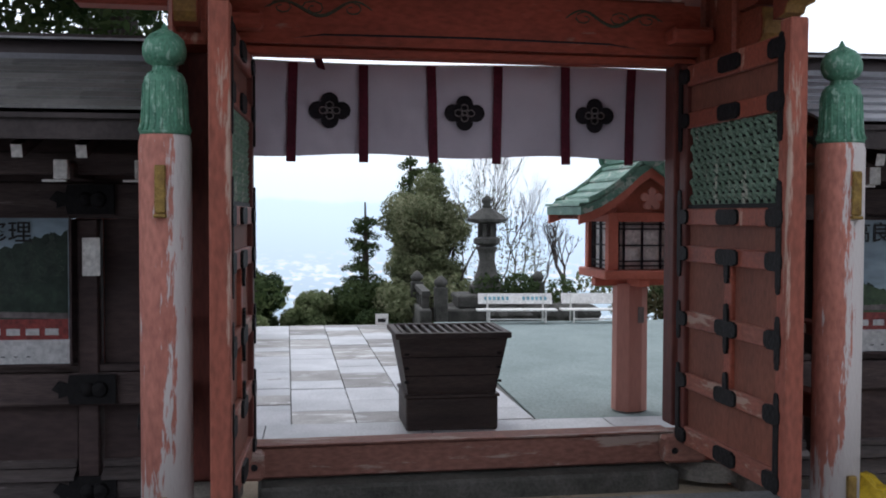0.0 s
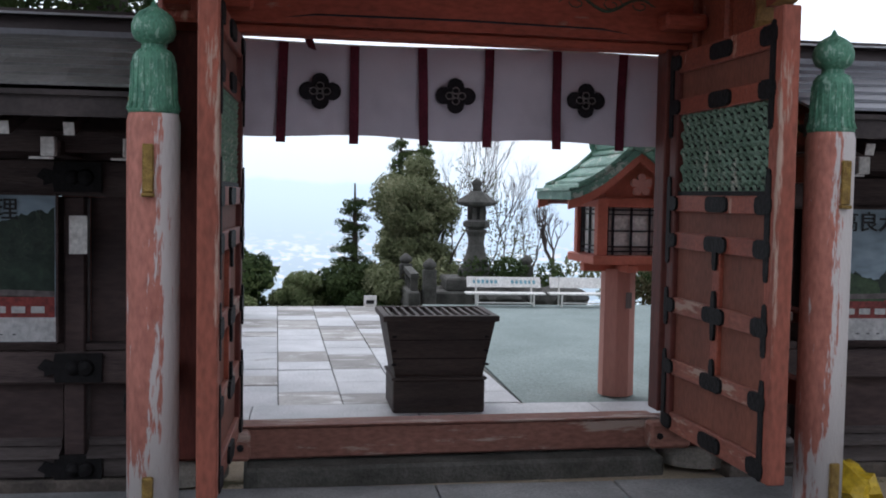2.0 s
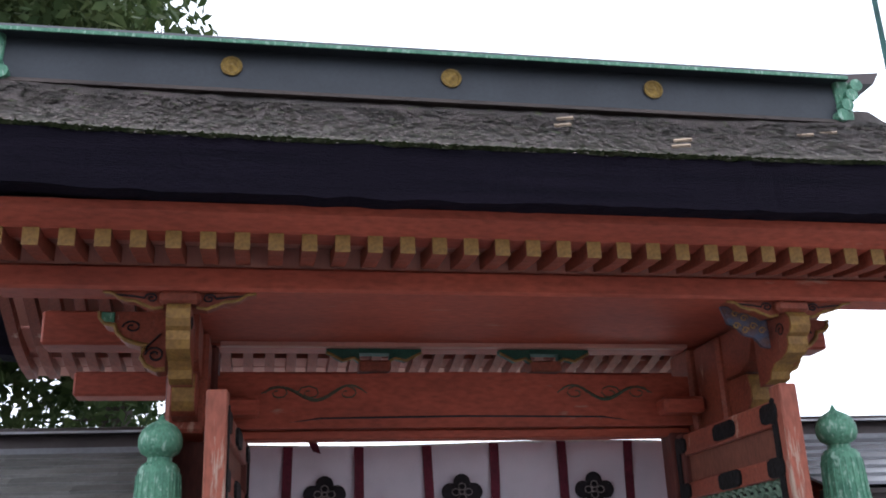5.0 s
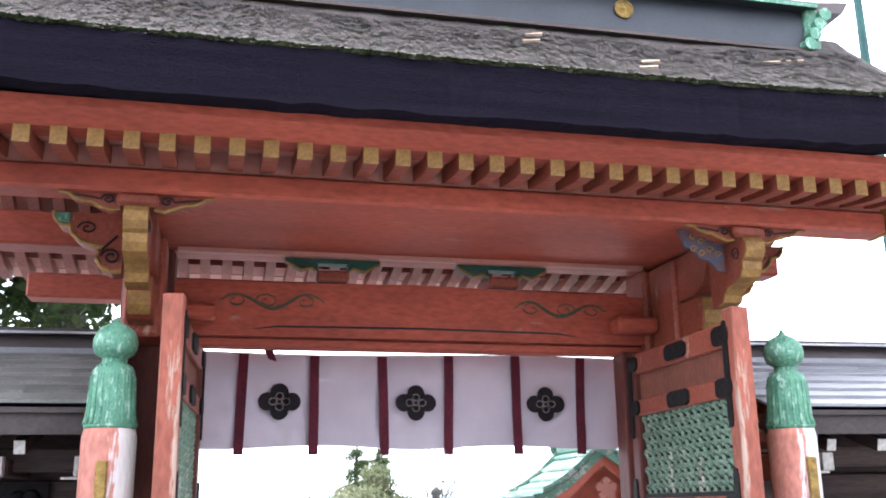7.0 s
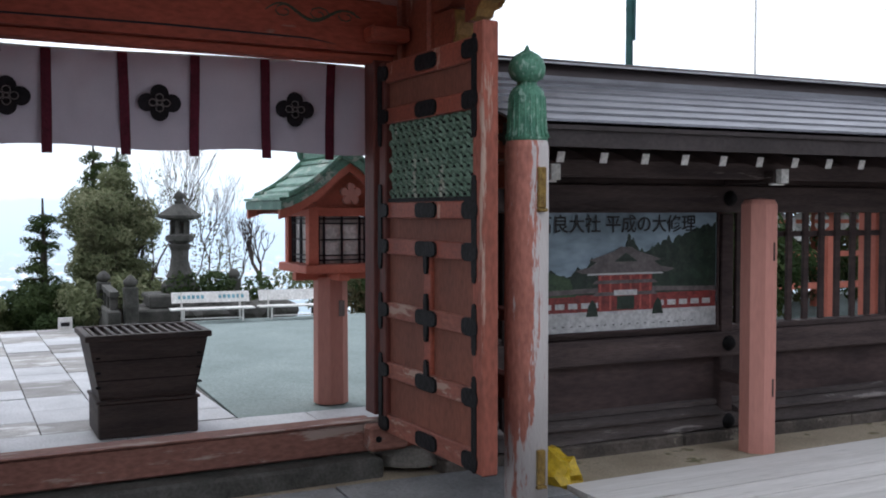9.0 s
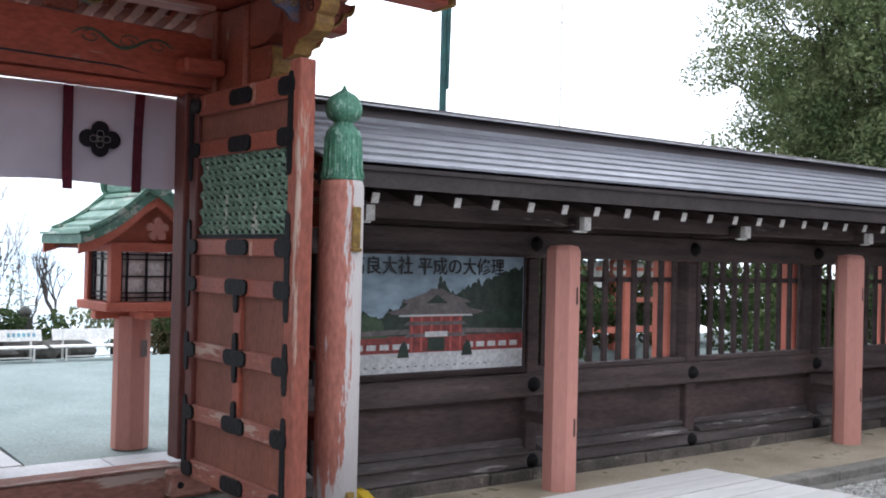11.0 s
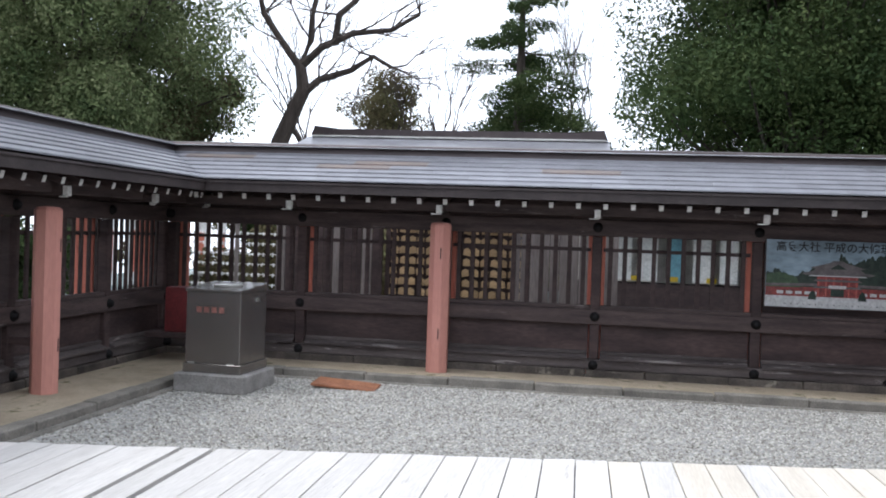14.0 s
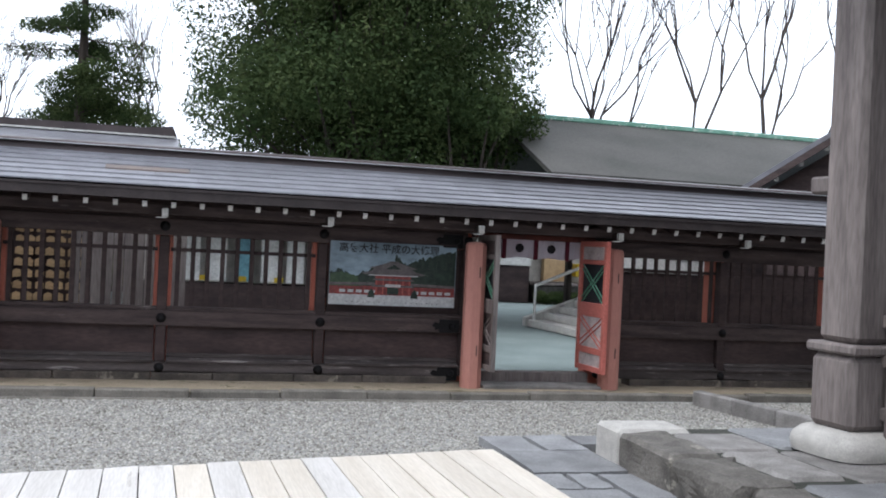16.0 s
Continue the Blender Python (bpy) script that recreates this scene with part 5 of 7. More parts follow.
ROOF_PRINT = material("printed_roof", (0.15, 0.13, 0.13), 0.35, (0.08, 0.07, 0.07), 12)
RED_PRINT = material("printed_red", (0.27, 0.05, 0.045), 0.35, (0.13, 0.03, 0.028), 26, grain=60)
RED_LIGHT = material("printed_light_red", (0.42, 0.10, 0.08), 0.35, (0.3, 0.07, 0.06), 14)
PALE_PRINT = material("printed_ground", (0.50, 0.50, 0.50), 0.35, (0.42, 0.42, 0.42), 8)
INK = material("black_ink", (0.012, 0.012, 0.014), 0.4, None, 8)


def flat(outline, d):
    return prism(outline, "y", -d, -d + 0.0015)


def poster(m, w, h):
    """A printed board in its own axes: centre of its lower edge at the origin, facing -y."""
    p = thing("poster", "photo poster of a red hall under trees, black title", "poster", m, "restoration posters")
    part("board", box(-w / 2, w / 2, -0.012, 0.0, 0, h, 0.003), SKY_PRINT, p)
    skyline = []
    for k in range(91):
        u = 0.5 - k / 90
        top = np.interp(u, [-0.5, -0.42, -0.3, -0.2, -0.1, 0.0, 0.04, 0.1, 0.2, 0.3, 0.5], [0.50, 0.55, 0.46, 0.56, 0.62, 0.66, 0.78, 0.66, 0.74, 0.80, 0.92])
        top += 0.055 * noise.noise(Vector((u * 22, 3, 0))) + 0.045 * noise.noise(Vector((u * 60, 9, 0)))
        skyline.append((u * (w - 0.02), h * top))
    part("photo_wood", flat([(-w / 2 + 0.01, h * 0.30), (w / 2 - 0.01, h * 0.30)] + skyline, 0.0145), TREE_PRINT, p, "printed dark wood")
    for k in range(9):
        u, q = (-0.44, -0.36, -0.17, 0.02, 0.16, 0.23, 0.30, 0.37, 0.44)[k] * w, (0.5, 0.46, 0.6, 0.8, 0.7, 0.78, 0.76, 0.84, 0.88)[k] * h
        s = 0.05 * w
        side = []
        for a in range(12):
            v = a / 11
            half = s * (0.12 + 0.95 * v) * (1.0 if a % 2 else 0.55) * (1 + 0.3 * noise.noise(Vector((a * 1.7, k, 0))))
            side.append((half, q + 0.02 * h - 0.30 * h * v))
        crown_line = [(u + a, z) for a, z in side] + [(u - a * 0.9, z) for a, z in reversed(side)]
        part("photo_tree", flat(crown_line, 0.0158 + 0.00008 * k), TREE_LIGHT, p)
    part("photo_hill", flat([(-w / 2 + 0.01, h * 0.30), (-w * 0.25, h * 0.30), (-w * 0.28, h * 0.45), (-w * 0.40, h * 0.52), (-w / 2 + 0.01, h * 0.48)], 0.017), HILL_PRINT, p)
    part("photo_ground", flat([(-w / 2 + 0.005, 0.004), (w / 2 - 0.005, 0.004), (w / 2 - 0.005, h * 0.17), (-w / 2 + 0.005, h * 0.17)], 0.0145), PALE_PRINT, p)
    part("photo_fence", flat([(-w / 2 + 0.01, h * 0.17), (w / 2 - 0.01, h * 0.17), (w / 2 - 0.01, h * 0.31), (-w / 2 + 0.01, h * 0.31)], 0.0165), RED_PRINT, p, "printed red fence")
    for s in (-1, 1):
        part("photo_fence_roof", flat([(s * w * 0.10, h * 0.33), (s * (w / 2 - 0.01), h * 0.31), (s * (w / 2 - 0.01), h * 0.35), (s * w * 0.10, h * 0.37)], 0.019), ROOF_PRINT, p)
        for k in range(5):
            a = s * (w * 0.16 + k * w * 0.064)
            part("photo_window", flat([(a, h * 0.20), (a + w * 0.045, h * 0.20), (a + w * 0.045, h * 0.245), (a, h * 0.245)], 0.019), PALE_PRINT, p)
        part("photo_statue", flat([(s * w * 0.17 - 0.05, h * 0.13), (s * w * 0.17 + 0.05, h * 0.13), (s * w * 0.17 + 0.03, h * 0.24), (s * w * 0.17, h * 0.27), (s * w * 0.17 - 0.03, h * 0.22)], 0.021), TREE_PRINT, p, "printed dark plinth shape")
    part("photo_hall", flat([(-w * 0.14, h * 0.17), (w * 0.14, h * 0.17), (w * 0.14, h * 0.50), (-w * 0.14, h * 0.50)], 0.021), RED_PRINT, p, "printed red hall")
    part("photo_hall_roof", flat([(w * u, h * v) for u, v in ((-0.26, 0.515), (-0.22, 0.49), (0.22, 0.49), (0.26, 0.515), (0.18, 0.545), (0.15, 0.585), (0.19, 0.60), (0.12, 0.64), (0.06, 0.675), (0.03, 0.71), (-0.03, 0.71), (-0.06, 0.675), (-0.12, 0.64), (-0.19, 0.60), (-0.15, 0.585), (-0.18, 0.545))], 0.0235), ROOF_PRINT, p, "printed grey roof")
    for k in range(6):
        u = -w * 0.13 + k * w * 0.052
        part("photo_pillar", flat([(u - 0.008, h * 0.18), (u + 0.008, h * 0.18), (u + 0.008, h * 0.47), (u - 0.008, h * 0.47)], 0.0225), RED_LIGHT, p)
    for z in (0.30, 0.40):
        part("photo_eave", flat([(-w * 0.17, h * z), (w * 0.17, h * z), (w * 0.15, h * (z + 0.03)), (-w * 0.15, h * (z + 0.03))], 0.0228 + z * 0.001), ROOF_PRINT, p)
    part("photo_gable", flat([(-w * 0.06, h * 0.585), (w * 0.06, h * 0.585), (0.0, h * 0.66)], 0.0262), TREE_LIGHT, p)
    part("photo_gable_edge", flat([(-w * 0.20, h * 0.475), (w * 0.20, h * 0.475), (w * 0.19, h * 0.49), (-w * 0.19, h * 0.49)], 0.0262), PALE_PRINT, p)
    part("photo_curtain", flat([(-w * 0.06, h * 0.30), (w * 0.06, h * 0.30), (w * 0.06, h * 0.345), (-w * 0.06, h * 0.345)], 0.0235), PALE_PRINT, p)
    part("photo_door", flat([(-w * 0.045, h * 0.18), (w * 0.045, h * 0.18), (w * 0.045, h * 0.295), (-w * 0.045, h * 0.295)], 0.0235), TREE_PRINT, p)
    for k in range(18):
        a = -w * 0.36 + k * w * 0.042
        part("caption_bar", flat([(a, h * 0.05), (a + w * 0.012, h * 0.05), (a + w * 0.012, h * 0.057), (a, h * 0.057)], 0.017), INK, p)
    cu = bpy.data.curves.new("title", "FONT")
    cu.body, cu.align_x, cu.size, cu.extrude, cu.offset = "高良大社 平成の大修理", "CENTER", h * 0.158, 0.001, 0.0015
    cu.materials.append(INK)
    t = new("title", cu)
    t.parent, t.matrix_local = p, pose(-0.06, -0.022, h * 0.845, 90)
    tagged(t, "black brush-style title")
    for q in (((-w / 2 - 0.012, -w / 2 + 0.002), (0, h)), ((w / 2 - 0.002, w / 2 + 0.012), (0, h)), ((-w / 2, w / 2), (h - 0.002, h + 0.012)), ((-w / 2, w / 2), (-0.012, 0.002))):
        part("frame_bar", box(q[0][0], q[0][1], -0.026, 0.0, q[1][0], q[1][1]), DARK_WOOD, p)
    return p


poster(pose(4.09, FRONT_Y - 0.10, 0.85), 1.66, 0.845)
poster(pose(-2.26, FRONT_Y - 0.10, 0.85), 1.66, 0.845)
poster(pose(SIDE_X - 0.10, -2.52, 0.93, 0, 0, -90), 1.64, 0.80)


def iron_cuff(x, y, z, turn, s):
    """Black iron end fitting on a rail."""
    c = thing("iron_fitting", "black iron end fitting on a dark rail", "fitting", pose(x, y, z, 0, 0, turn))
    part("plate", prism([(-0.20, -0.02), (-0.24, 0.0), (-0.20, 0.05), (-0.15, 0.035), (-0.14, 0.085), (0.12, 0.085), (0.12, -0.085), (-0.14, -0.085), (-0.15, -0.035), (-0.20, -0.05)], "y", -0.02, 0.0), IRON, c)
    part("boss", lathe([(0.05, 0), (0.04, 0.02), (0.0, 0.03)], 12), IRON, c).matrix_local = pose(0.03, -0.02, 0, 90)
    return c


for z in (0.105, 0.70, 1.80):
    iron_cuff(-1.30, FRONT_Y - 0.095, z, 0, 1)
for z in (0.08, 0.695, 1.79):
    iron_cuff(SIDE_X - 0.095, -3.30, z, -90, 1)
note = thing("paper_notice", "small white paper notice on a dark post", "notice")
part("sheet", box(-1.36, -1.26, FRONT_Y - 0.115, FRONT_Y - 0.112, 1.36, 1.58), WHITE, note)

# ---- offering box ----
bx = thing("offering_box", "dark wooden offering box with slatted top and tapered sides", "box", pose(1.03, 7.95, 0.012, 0, 0, 1.5) @ Matrix.Diagonal((0.92, 0.92, 0.92, 1)))
part("base", box(-0.40, 0.40, -0.30, 0.30, 0, 0.285, 0.012), BOX_WOOD, bx)
part("base_moulding", box(-0.415, 0.415, -0.315, 0.315, 0.286, 0.312, 0.006), BOX_WOOD, bx)
body = bmesh.new()
lo = [(-0.38, -0.28), (0.38, -0.28), (0.38, 0.28), (-0.38, 0.28)]
hi = [(-0.47, -0.36), (0.47, -0.36), (0.47, 0.36), (-0.47, 0.36)]
va = [body.verts.new((x, y, 0.313)) for x, y in lo]
vb = [body.verts.new((x, y, 0.80)) for x, y in hi]
for k in range(4):
    body.faces.new((va[k], va[(k + 1) % 4], vb[(k + 1) % 4], vb[k]))
body.faces.new(va)
body.faces.new(vb)
part("tapered_body", body, BOX_WOOD, bx)
for k in (1, 2):
    z = 0.313 + 0.163 * k
    g = 0.38 + 0.09 * k / 3 + 0.002
    part("board_joint", box(-g, g, -(g - 0.098), -(g - 0.10), z - 0.003, z + 0.003), IRON, bx)
for a in ((-0.50, 0.50, -0.39, -0.33), (-0.50, 0.50, 0.33, 0.39), (-0.50, -0.44, -0.329, 0.329), (0.44, 0.50, -0.329, 0.329)):
    part("rim", box(a[0], a[1], a[2], a[3], 0.801, 0.852, 0.006), BOX_WOOD, bx)
for k in range(12):
    x = -0.41 + k * 0.0745
    part("top_slat", box(x - 0.014, x + 0.014, -0.328, 0.328, 0.805, 0.845, 0.003), BOX_WOOD, bx)
for k in range(3):
    for s in (-1, 1):
        part("corner_nail", box(s * 0.40 - 0.018, s * 0.40 + 0.018, -0.352, -0.30, 0.42 + 0.12 * k, 0.435 + 0.12 * k), IRON, bx)
sign = thing("small_sign", "small white signboard standing behind the offering box", "sign", pose(0.93, 14.9, 0) @ Matrix.Diagonal((0.6, 0.6, 0.7, 1)))
part("panel", box(-0.16, 0.16, -0.02, 0.02, 0.05, 0.30, 0.005), WHITE, sign)
part("dark_mark", box(-0.10, 0.10, -0.026, -0.021, 0.12, 0.2), INK, sign)

# ---- wooden lantern ----
ln = thing("wooden_lantern", "salmon-red wooden lantern on a post with green copper roof", "lantern", pose(2.72, 8.42, 0.0, 0, 0, 3))
part("post", lathe([(0.155, 0), (0.15, 1.12), (0.0, 1.121)], 8, turn=0.5), PINK, ln)
part("post_plate", box(0.02, 0.075, -0.152, -0.140, 0.78, 0.92, 0.003), GREY_WOOD, ln, "small weathered nameplate")
part("cross_arm", box(-0.34, 0.34, -0.05, 0.05, 1.10, 1.17, 0.008), RED_BACK, ln)
part("cross_arm", box(-0.05, 0.05, -0.34, 0.34, 1.105, 1.172, 0.008), RED_BACK, ln)
part("platform", box(-0.36, 0.36, -0.36, 0.36, 1.175, 1.25, 0.01), RED_BACK, ln)
for sx in (-1, 1):
    for sy in (-1, 1):
        part("corner_post", box(sx * 0.27 - 0.045, sx * 0.27 + 0.045, sy * 0.27 - 0.045, sy * 0.27 + 0.045, 1.251, 1.74, 0.006), RED_BACK, ln)
for a in range(4):
    win = part("window", box(-0.222, 0.222, -0.262, -0.255, 1.255, 1.66), PAPER, ln, "paper window behind a dark grid")
    win.matrix_local = pose(0, 0, 0, 0, 0, 90 * a)
    for u in (-0.213, -0.165, 0.0, 0.165, 0.213):
        part("grid_bar", box(u - 0.008, u + 0.008, -0.285, -0.265, 1.255, 1.66), BLACK_LACQUER, win)
    for z in (1.285, 1.325, 1.46, 1.60, 1.64):
        part("grid_bar", box(-0.22, 0.22, -0.283, -0.267, z - 0.006, z + 0.006), BLACK_LACQUER, win)
    hd = part("head_beam", box(-0.31, 0.31, -0.31, -0.245, 1.662, 1.742, 0.006), RED_BACK, ln)
    hd.matrix_local = pose(0, 0, 0, 0, 0, 90 * a)
curve = [(0.0, 2.19), (0.10, 2.12), (0.22, 2.01), (0.34, 1.92), (0.45, 1.855), (0.54, 1.815), (0.62, 1.79)]
over = [(x, z) for x, z in reversed(curve)]
left_side = [(-x, z) for x, z in over]
top_line = left_side + curve[1:]
under = [(x, z - 0.07) for x, z in reversed(top_line)]
part("copper_roof", prism(top_line + under, "y", -0.50, 0.50), COPPER_GREEN, ln, "green copper roof with curved gables")
for s in (-1, 1):
    for k in range(6):
        (xa, za), (xb, zb) = curve[k], curve[k + 1]
        part("copper_course", prism([(s * xa, za + 0.008), (s * (xb + 0.012), zb + 0.028), (s * (xb + 0.02), zb + 0.006), (s * xa, za + 0.001)], "y", -0.505, 0.505), COPPER_GREEN, ln)
    part("gable_board", prism([(s * x, z - 0.072) for x, z in curve] + [(s * x, z - 0.15) for x, z in reversed(curve)], "y", -0.46, -0.42), RED_BACK, ln)
    part("gable_board", prism([(s * x, z - 0.072) for x, z in curve] + [(s * x, z - 0.15) for x, z in reversed(curve)], "y", 0.42, 0.46), RED_BACK, ln)
    for k in range(14):
        y = -0.44 + k * 0.0675
        part("eave_rafter", prism([(s * 0.30, 1.745), (s * 0.55, 1.682), (s * 0.55, 1.71), (s * 0.30, 1.78)], "y", y - 0.015, y + 0.015), VERMILION, ln)
part("gable_fill", prism([(-0.42, 1.72), (0.42, 1.72), (0.12, 2.05), (-0.12, 2.05)], "y", -0.24, -0.20), RED_BACK, ln)
pend = lathe([(0.05, 0), (0.05, 0.03)], 12, None, (0, -0.0, 0))
for a in range(5):
    lathe([(0.034, 0), (0.034, 0.03)], 10, pend, (0.062 * math.cos(a * 1.257 + 1.57), 0.062 * math.sin(a * 1.257 + 1.57), 0))
bmesh.ops.transform(pend, matrix=pose(0, -0.46, 1.85, 90), verts=pend.verts)
part("gable_pendant", pend, PINK, ln, "pink carved flower pendant")
part("roof_ridge", box(-0.075, 0.075, -0.50, 0.50, 2.17, 2.26, 0.015), COPPER_GREEN, ln)
part("ridge_top", tube([(0, -0.52, 2.275), (0, 0.52, 2.275)], 0.04, 8), COPPER_GREEN, ln)
for s in (-1, 1):
    part("ridge_end", lathe([(0.11, -0.03), (0.13, 0.0), (0.11, 0.03)], 14), COPPER_GREEN, ln).matrix_local = pose(0, s * 0.51, 2.25, 90)
    for q in (-1, 1):
        part("roof_roll", tube([(s * x, q * 0.47, z + 0.03) for x, z in curve[:6]], 0.026, 6), COPPER_GREEN, ln)
stub = thing("stone_stub", "short dark stone post beside the gate", "stone post", pose(3.0, 7.35, 0))
part("stone", box(-0.10, 0.10, -0.10, 0.10, 0, 0.36, 0.02), STONE_MOSSY, stub)

# ---- stone lantern and balustrade ----
st = thing("stone_lantern", "tall weathered grey stone lantern on stepped plinth", "lantern", pose(2.90, 17.0, 0) @ Matrix.Diagonal((0.87, 0.87, 1, 1)))
part("plinth", box(-0.95, 0.95, -0.7, 0.7, -0.1, 0.12, 0.03), STONE_MOSSY, st)
part("plinth", box(-0.66, 0.66, -0.55, 0.55, 0.121, 0.34, 0.03), STONE_MOSSY, st)
part("foot", lathe([(0.36, 0.341), (0.36, 0.47), (0.26, 0.56), (0.25, 0.60)], 6), STONE_MOSSY, st)
part("stem", lathe([(0.27, 0.60), (0.21, 0.72), (0.16, 0.90), (0.17, 1.05), (0.22, 1.13), (0.22, 1.16)], 18), STONE_MOSSY, st)
part("platform", lathe([(0.16, 1.161), (0.27, 1.22), (0.27, 1.30), (0.2, 1.33)], 6), STONE_MOSSY, st)
for a in range(6):
    c, s = math.cos(a * math.pi / 3), math.sin(a * math.pi / 3)
    part("chamber_post", box(0.15 * c - 0.035, 0.15 * c + 0.035, 0.15 * s - 0.035, 0.15 * s + 0.035, 1.331, 1.56), STONE_MOSSY, st)
part("chamber_core", box(-0.07, 0.0, -0.05, 0.12, 1.331, 1.56), STONE_MOSSY, st)
part("roof", lathe([(0.22, 1.561), (0.40, 1.60), (0.41, 1.645), (0.27, 1.74), (0.14, 1.82), (0.1, 1.84)], 6), STONE_MOSSY, st)
part("jewel", lathe([(0.09, 1.841), (0.11, 1.87), (0.07, 1.90), (0.11, 1.95), (0.10, 2.0), (0.03, 2.05), (0.0, 2.07)], 14), STONE_MOSSY, st, "", True)
for k, (x, y) in enumerate(((1.99, 16.2), (1.73, 17.6), (3.9, 17.4))):
    b = thing("balustrade_post", "mossy stone balustrade post with jewel top", "stone post", pose(x, y, -0.1), "stone balustrade posts")
    part("shaft", box(-0.11, 0.11, -0.11, 0.11, 0, 0.62, 0.02), STONE_MOSSY, b)
    part("jewel", lathe([(0.08, 0.621), (0.115, 0.67), (0.11, 0.72), (0.04, 0.79), (0.0, 0.81)], 14), STONE_MOSSY, b, "", True)
bal = thing("stone_balustrade", "mossy stone balustrade beside the steps", "balustrade")
part("rail", prism([(16.25, 0.36), (17.5, 0.40), (17.5, 0.48), (16.25, 0.44)], "x", 1.68, 1.82), STONE_MOSSY, bal)
part("kerb", box(1.63, 1.83, 16.05, 17.5, -0.2, 0.15, 0.02), STONE_MOSSY, bal)
for k in range(3):
    part("baluster", box(1.69, 1.81, 16.3 + k * 0.42, 16.42 + k * 0.42, 0.15, 0.38), STONE_MOSSY, bal)
rock = thing("rock_bank", "low bank of stacked mossy stones", "rocks", kind="stuff")
for k in range(26):
    x, y = random.uniform(2.25, 4.6), random.uniform(16.2, 17.2)
    bm = bmesh.new()
    bmesh.ops.create_icosphere(bm, subdivisions=2, radius=1)
    s = (random.uniform(0.15, 0.35), random.uniform(0.15, 0.3), random.uniform(0.1, 0.22))
    for v in bm.verts:
        v.co = Vector((v.co.x * s[0], v.co.y * s[1], v.co.z * s[2])) * (1 + 0.25 * noise.noise(v.co * 1.7 + Vector((k, 0, 0)))) + Vector((x, y, 0.02))
    part("rock", bm, STONE_MOSSY, rock)

# ---- benches ----
BLUE_MARK = material("blue_sign_paint", (0.20, 0.42, 0.50), 0.6)


def bench(x, y, marks):
    b = thing("bench", "white metal bench with a lettered back board" if marks else "white metal bench with a plain back board", "bench", pose(x, y, 0, 0, 0, -4), "white benches")
    part("back_board", prism([(0.075, 0.285), (0.165, 0.445), (0.182, 0.438), (0.092, 0.278)], "x", -0.60, 0.60), WHITE, b)
    part("seat", box(-0.64, 0.64, -0.22, 0.06, 0.19, 0.215, 0.004), WHITE, b)
    for u in (-0.45, 0.45):
        part("leg", tube([(u, -0.2, 0), (u, -0.2, 0.19)], 0.016, 6), WHITE, b)
        part("leg", tube([(u, 0.095, 0), (u, 0.095, 0.44)], 0.016, 6), WHITE, b)
    part("stretcher", tube([(-0.45, -0.2, 0.06), (0.45, -0.2, 0.06)], 0.012, 6), WHITE, b)
    if marks:
        for g in (-0.5, 0.12):
            for k in range(6):
                part("lettering_bar", prism([(0.103, 0.342), (0.133, 0.395), (0.136, 0.393), (0.106, 0.340)], "x", g + k * 0.07, g + k * 0.07 + 0.045), BLUE_MARK, b)


bench(3.12, 15.5, True)
bench(4.48, 15.45, False)

# ---- steel cabinet, red box, plate, yellow sheet ----
FADED_MARK = material("faded_red_lettering", (0.30, 0.13, 0.11), 0.5)
cab = thing("steel_cabinet", "brushed steel cabinet on a concrete base in the fence corner", "cabinet", pose(10.1, 4.20, -0.10, 0, 0, -3))
part("concrete_base", box(-0.42, 0.42, -0.40, 0.40, 0, 0.20, 0.015), STONE, cab)
part("plinth", box(-0.35, 0.35, -0.33, 0.33, 0.201, 0.30, 0.004), STEEL, cab)
part("body", box(-0.34, 0.34, -0.31, 0.31, 0.301, 1.06, 0.008), STEEL, cab)
part("lid", prism([(-0.35, 1.062), (0.35, 1.062), (0.35, 1.14), (-0.35, 1.085)], "y", -0.32, 0.32), STEEL, cab)
part("lid_tray", lathe([(0.15, 0), (0.16, 0.02), (0.0, 0.021)], 20, at=(0.0, 0.0, 1.105)), CHROME, cab, "round bright tray in the lid")
part("catch", box(0.05, 0.10, -0.33, -0.312, 0.95, 0.99), CHROME, cab)
for k in range(4):
    part("red_mark", box(-0.3435, -0.3405, 0.13 - k * 0.085, 0.19 - k * 0.085, 0.84, 0.90), FADED_MARK, cab, "faded red lettering bar")
for u in (-0.25, 0.2):
    part("hinge", box(-0.345, -0.3405, u, u + 0.08, 0.29, 0.31), CHROME, cab)
tin = thing("red_box", "dark red tin box fixed in the fence corner", "box", pose(11.5, 5.35, 0.26))
part("tin", box(-0.16, 0.16, -0.17, 0.17, 0.07, 0.62, 0.01), RED_TIN, tin)
part("shelf", box(-0.22, 0.22, -0.22, 0.4, 0.0, 0.065, 0.006), DARK_WOOD, tin)
pl = thing("rusty_plate", "rusty iron cover plate lying at the kerb", "plate", pose(10.62, 2.98, -0.085, 4, -3, 2))
part("plate", box(-0.20, 0.20, -0.36, 0.36, 0.0, 0.03, 0.006), RUST, pl)
sheet = bmesh.new()
bmesh.ops.create_icosphere(sheet, subdivisions=3, radius=1)
for v in sheet.verts:
    v.co = Vector((v.co.x * 0.20, v.co.y * 0.26, max(v.co.z, -0.2) * 0.17)) * (1 + 0.35 * noise.noise(v.co * 2.3))
bund = thing("yellow_bundle", "crumpled yellow plastic sheet bundled by the fence", "bundle", pose(3.22, 5.50, 0.0))
part("sheet", sheet, YELLOW, bund)

# ---- small side door ----
WHITE_PANEL = material("pale_pink_panel", (0.62, 0.52, 0.50), 0.7)
SALMON_DOOR = material("salmon_door_paint", (0.55, 0.16, 0.13), 0.65, (0.46, 0.13, 0.10), 3)


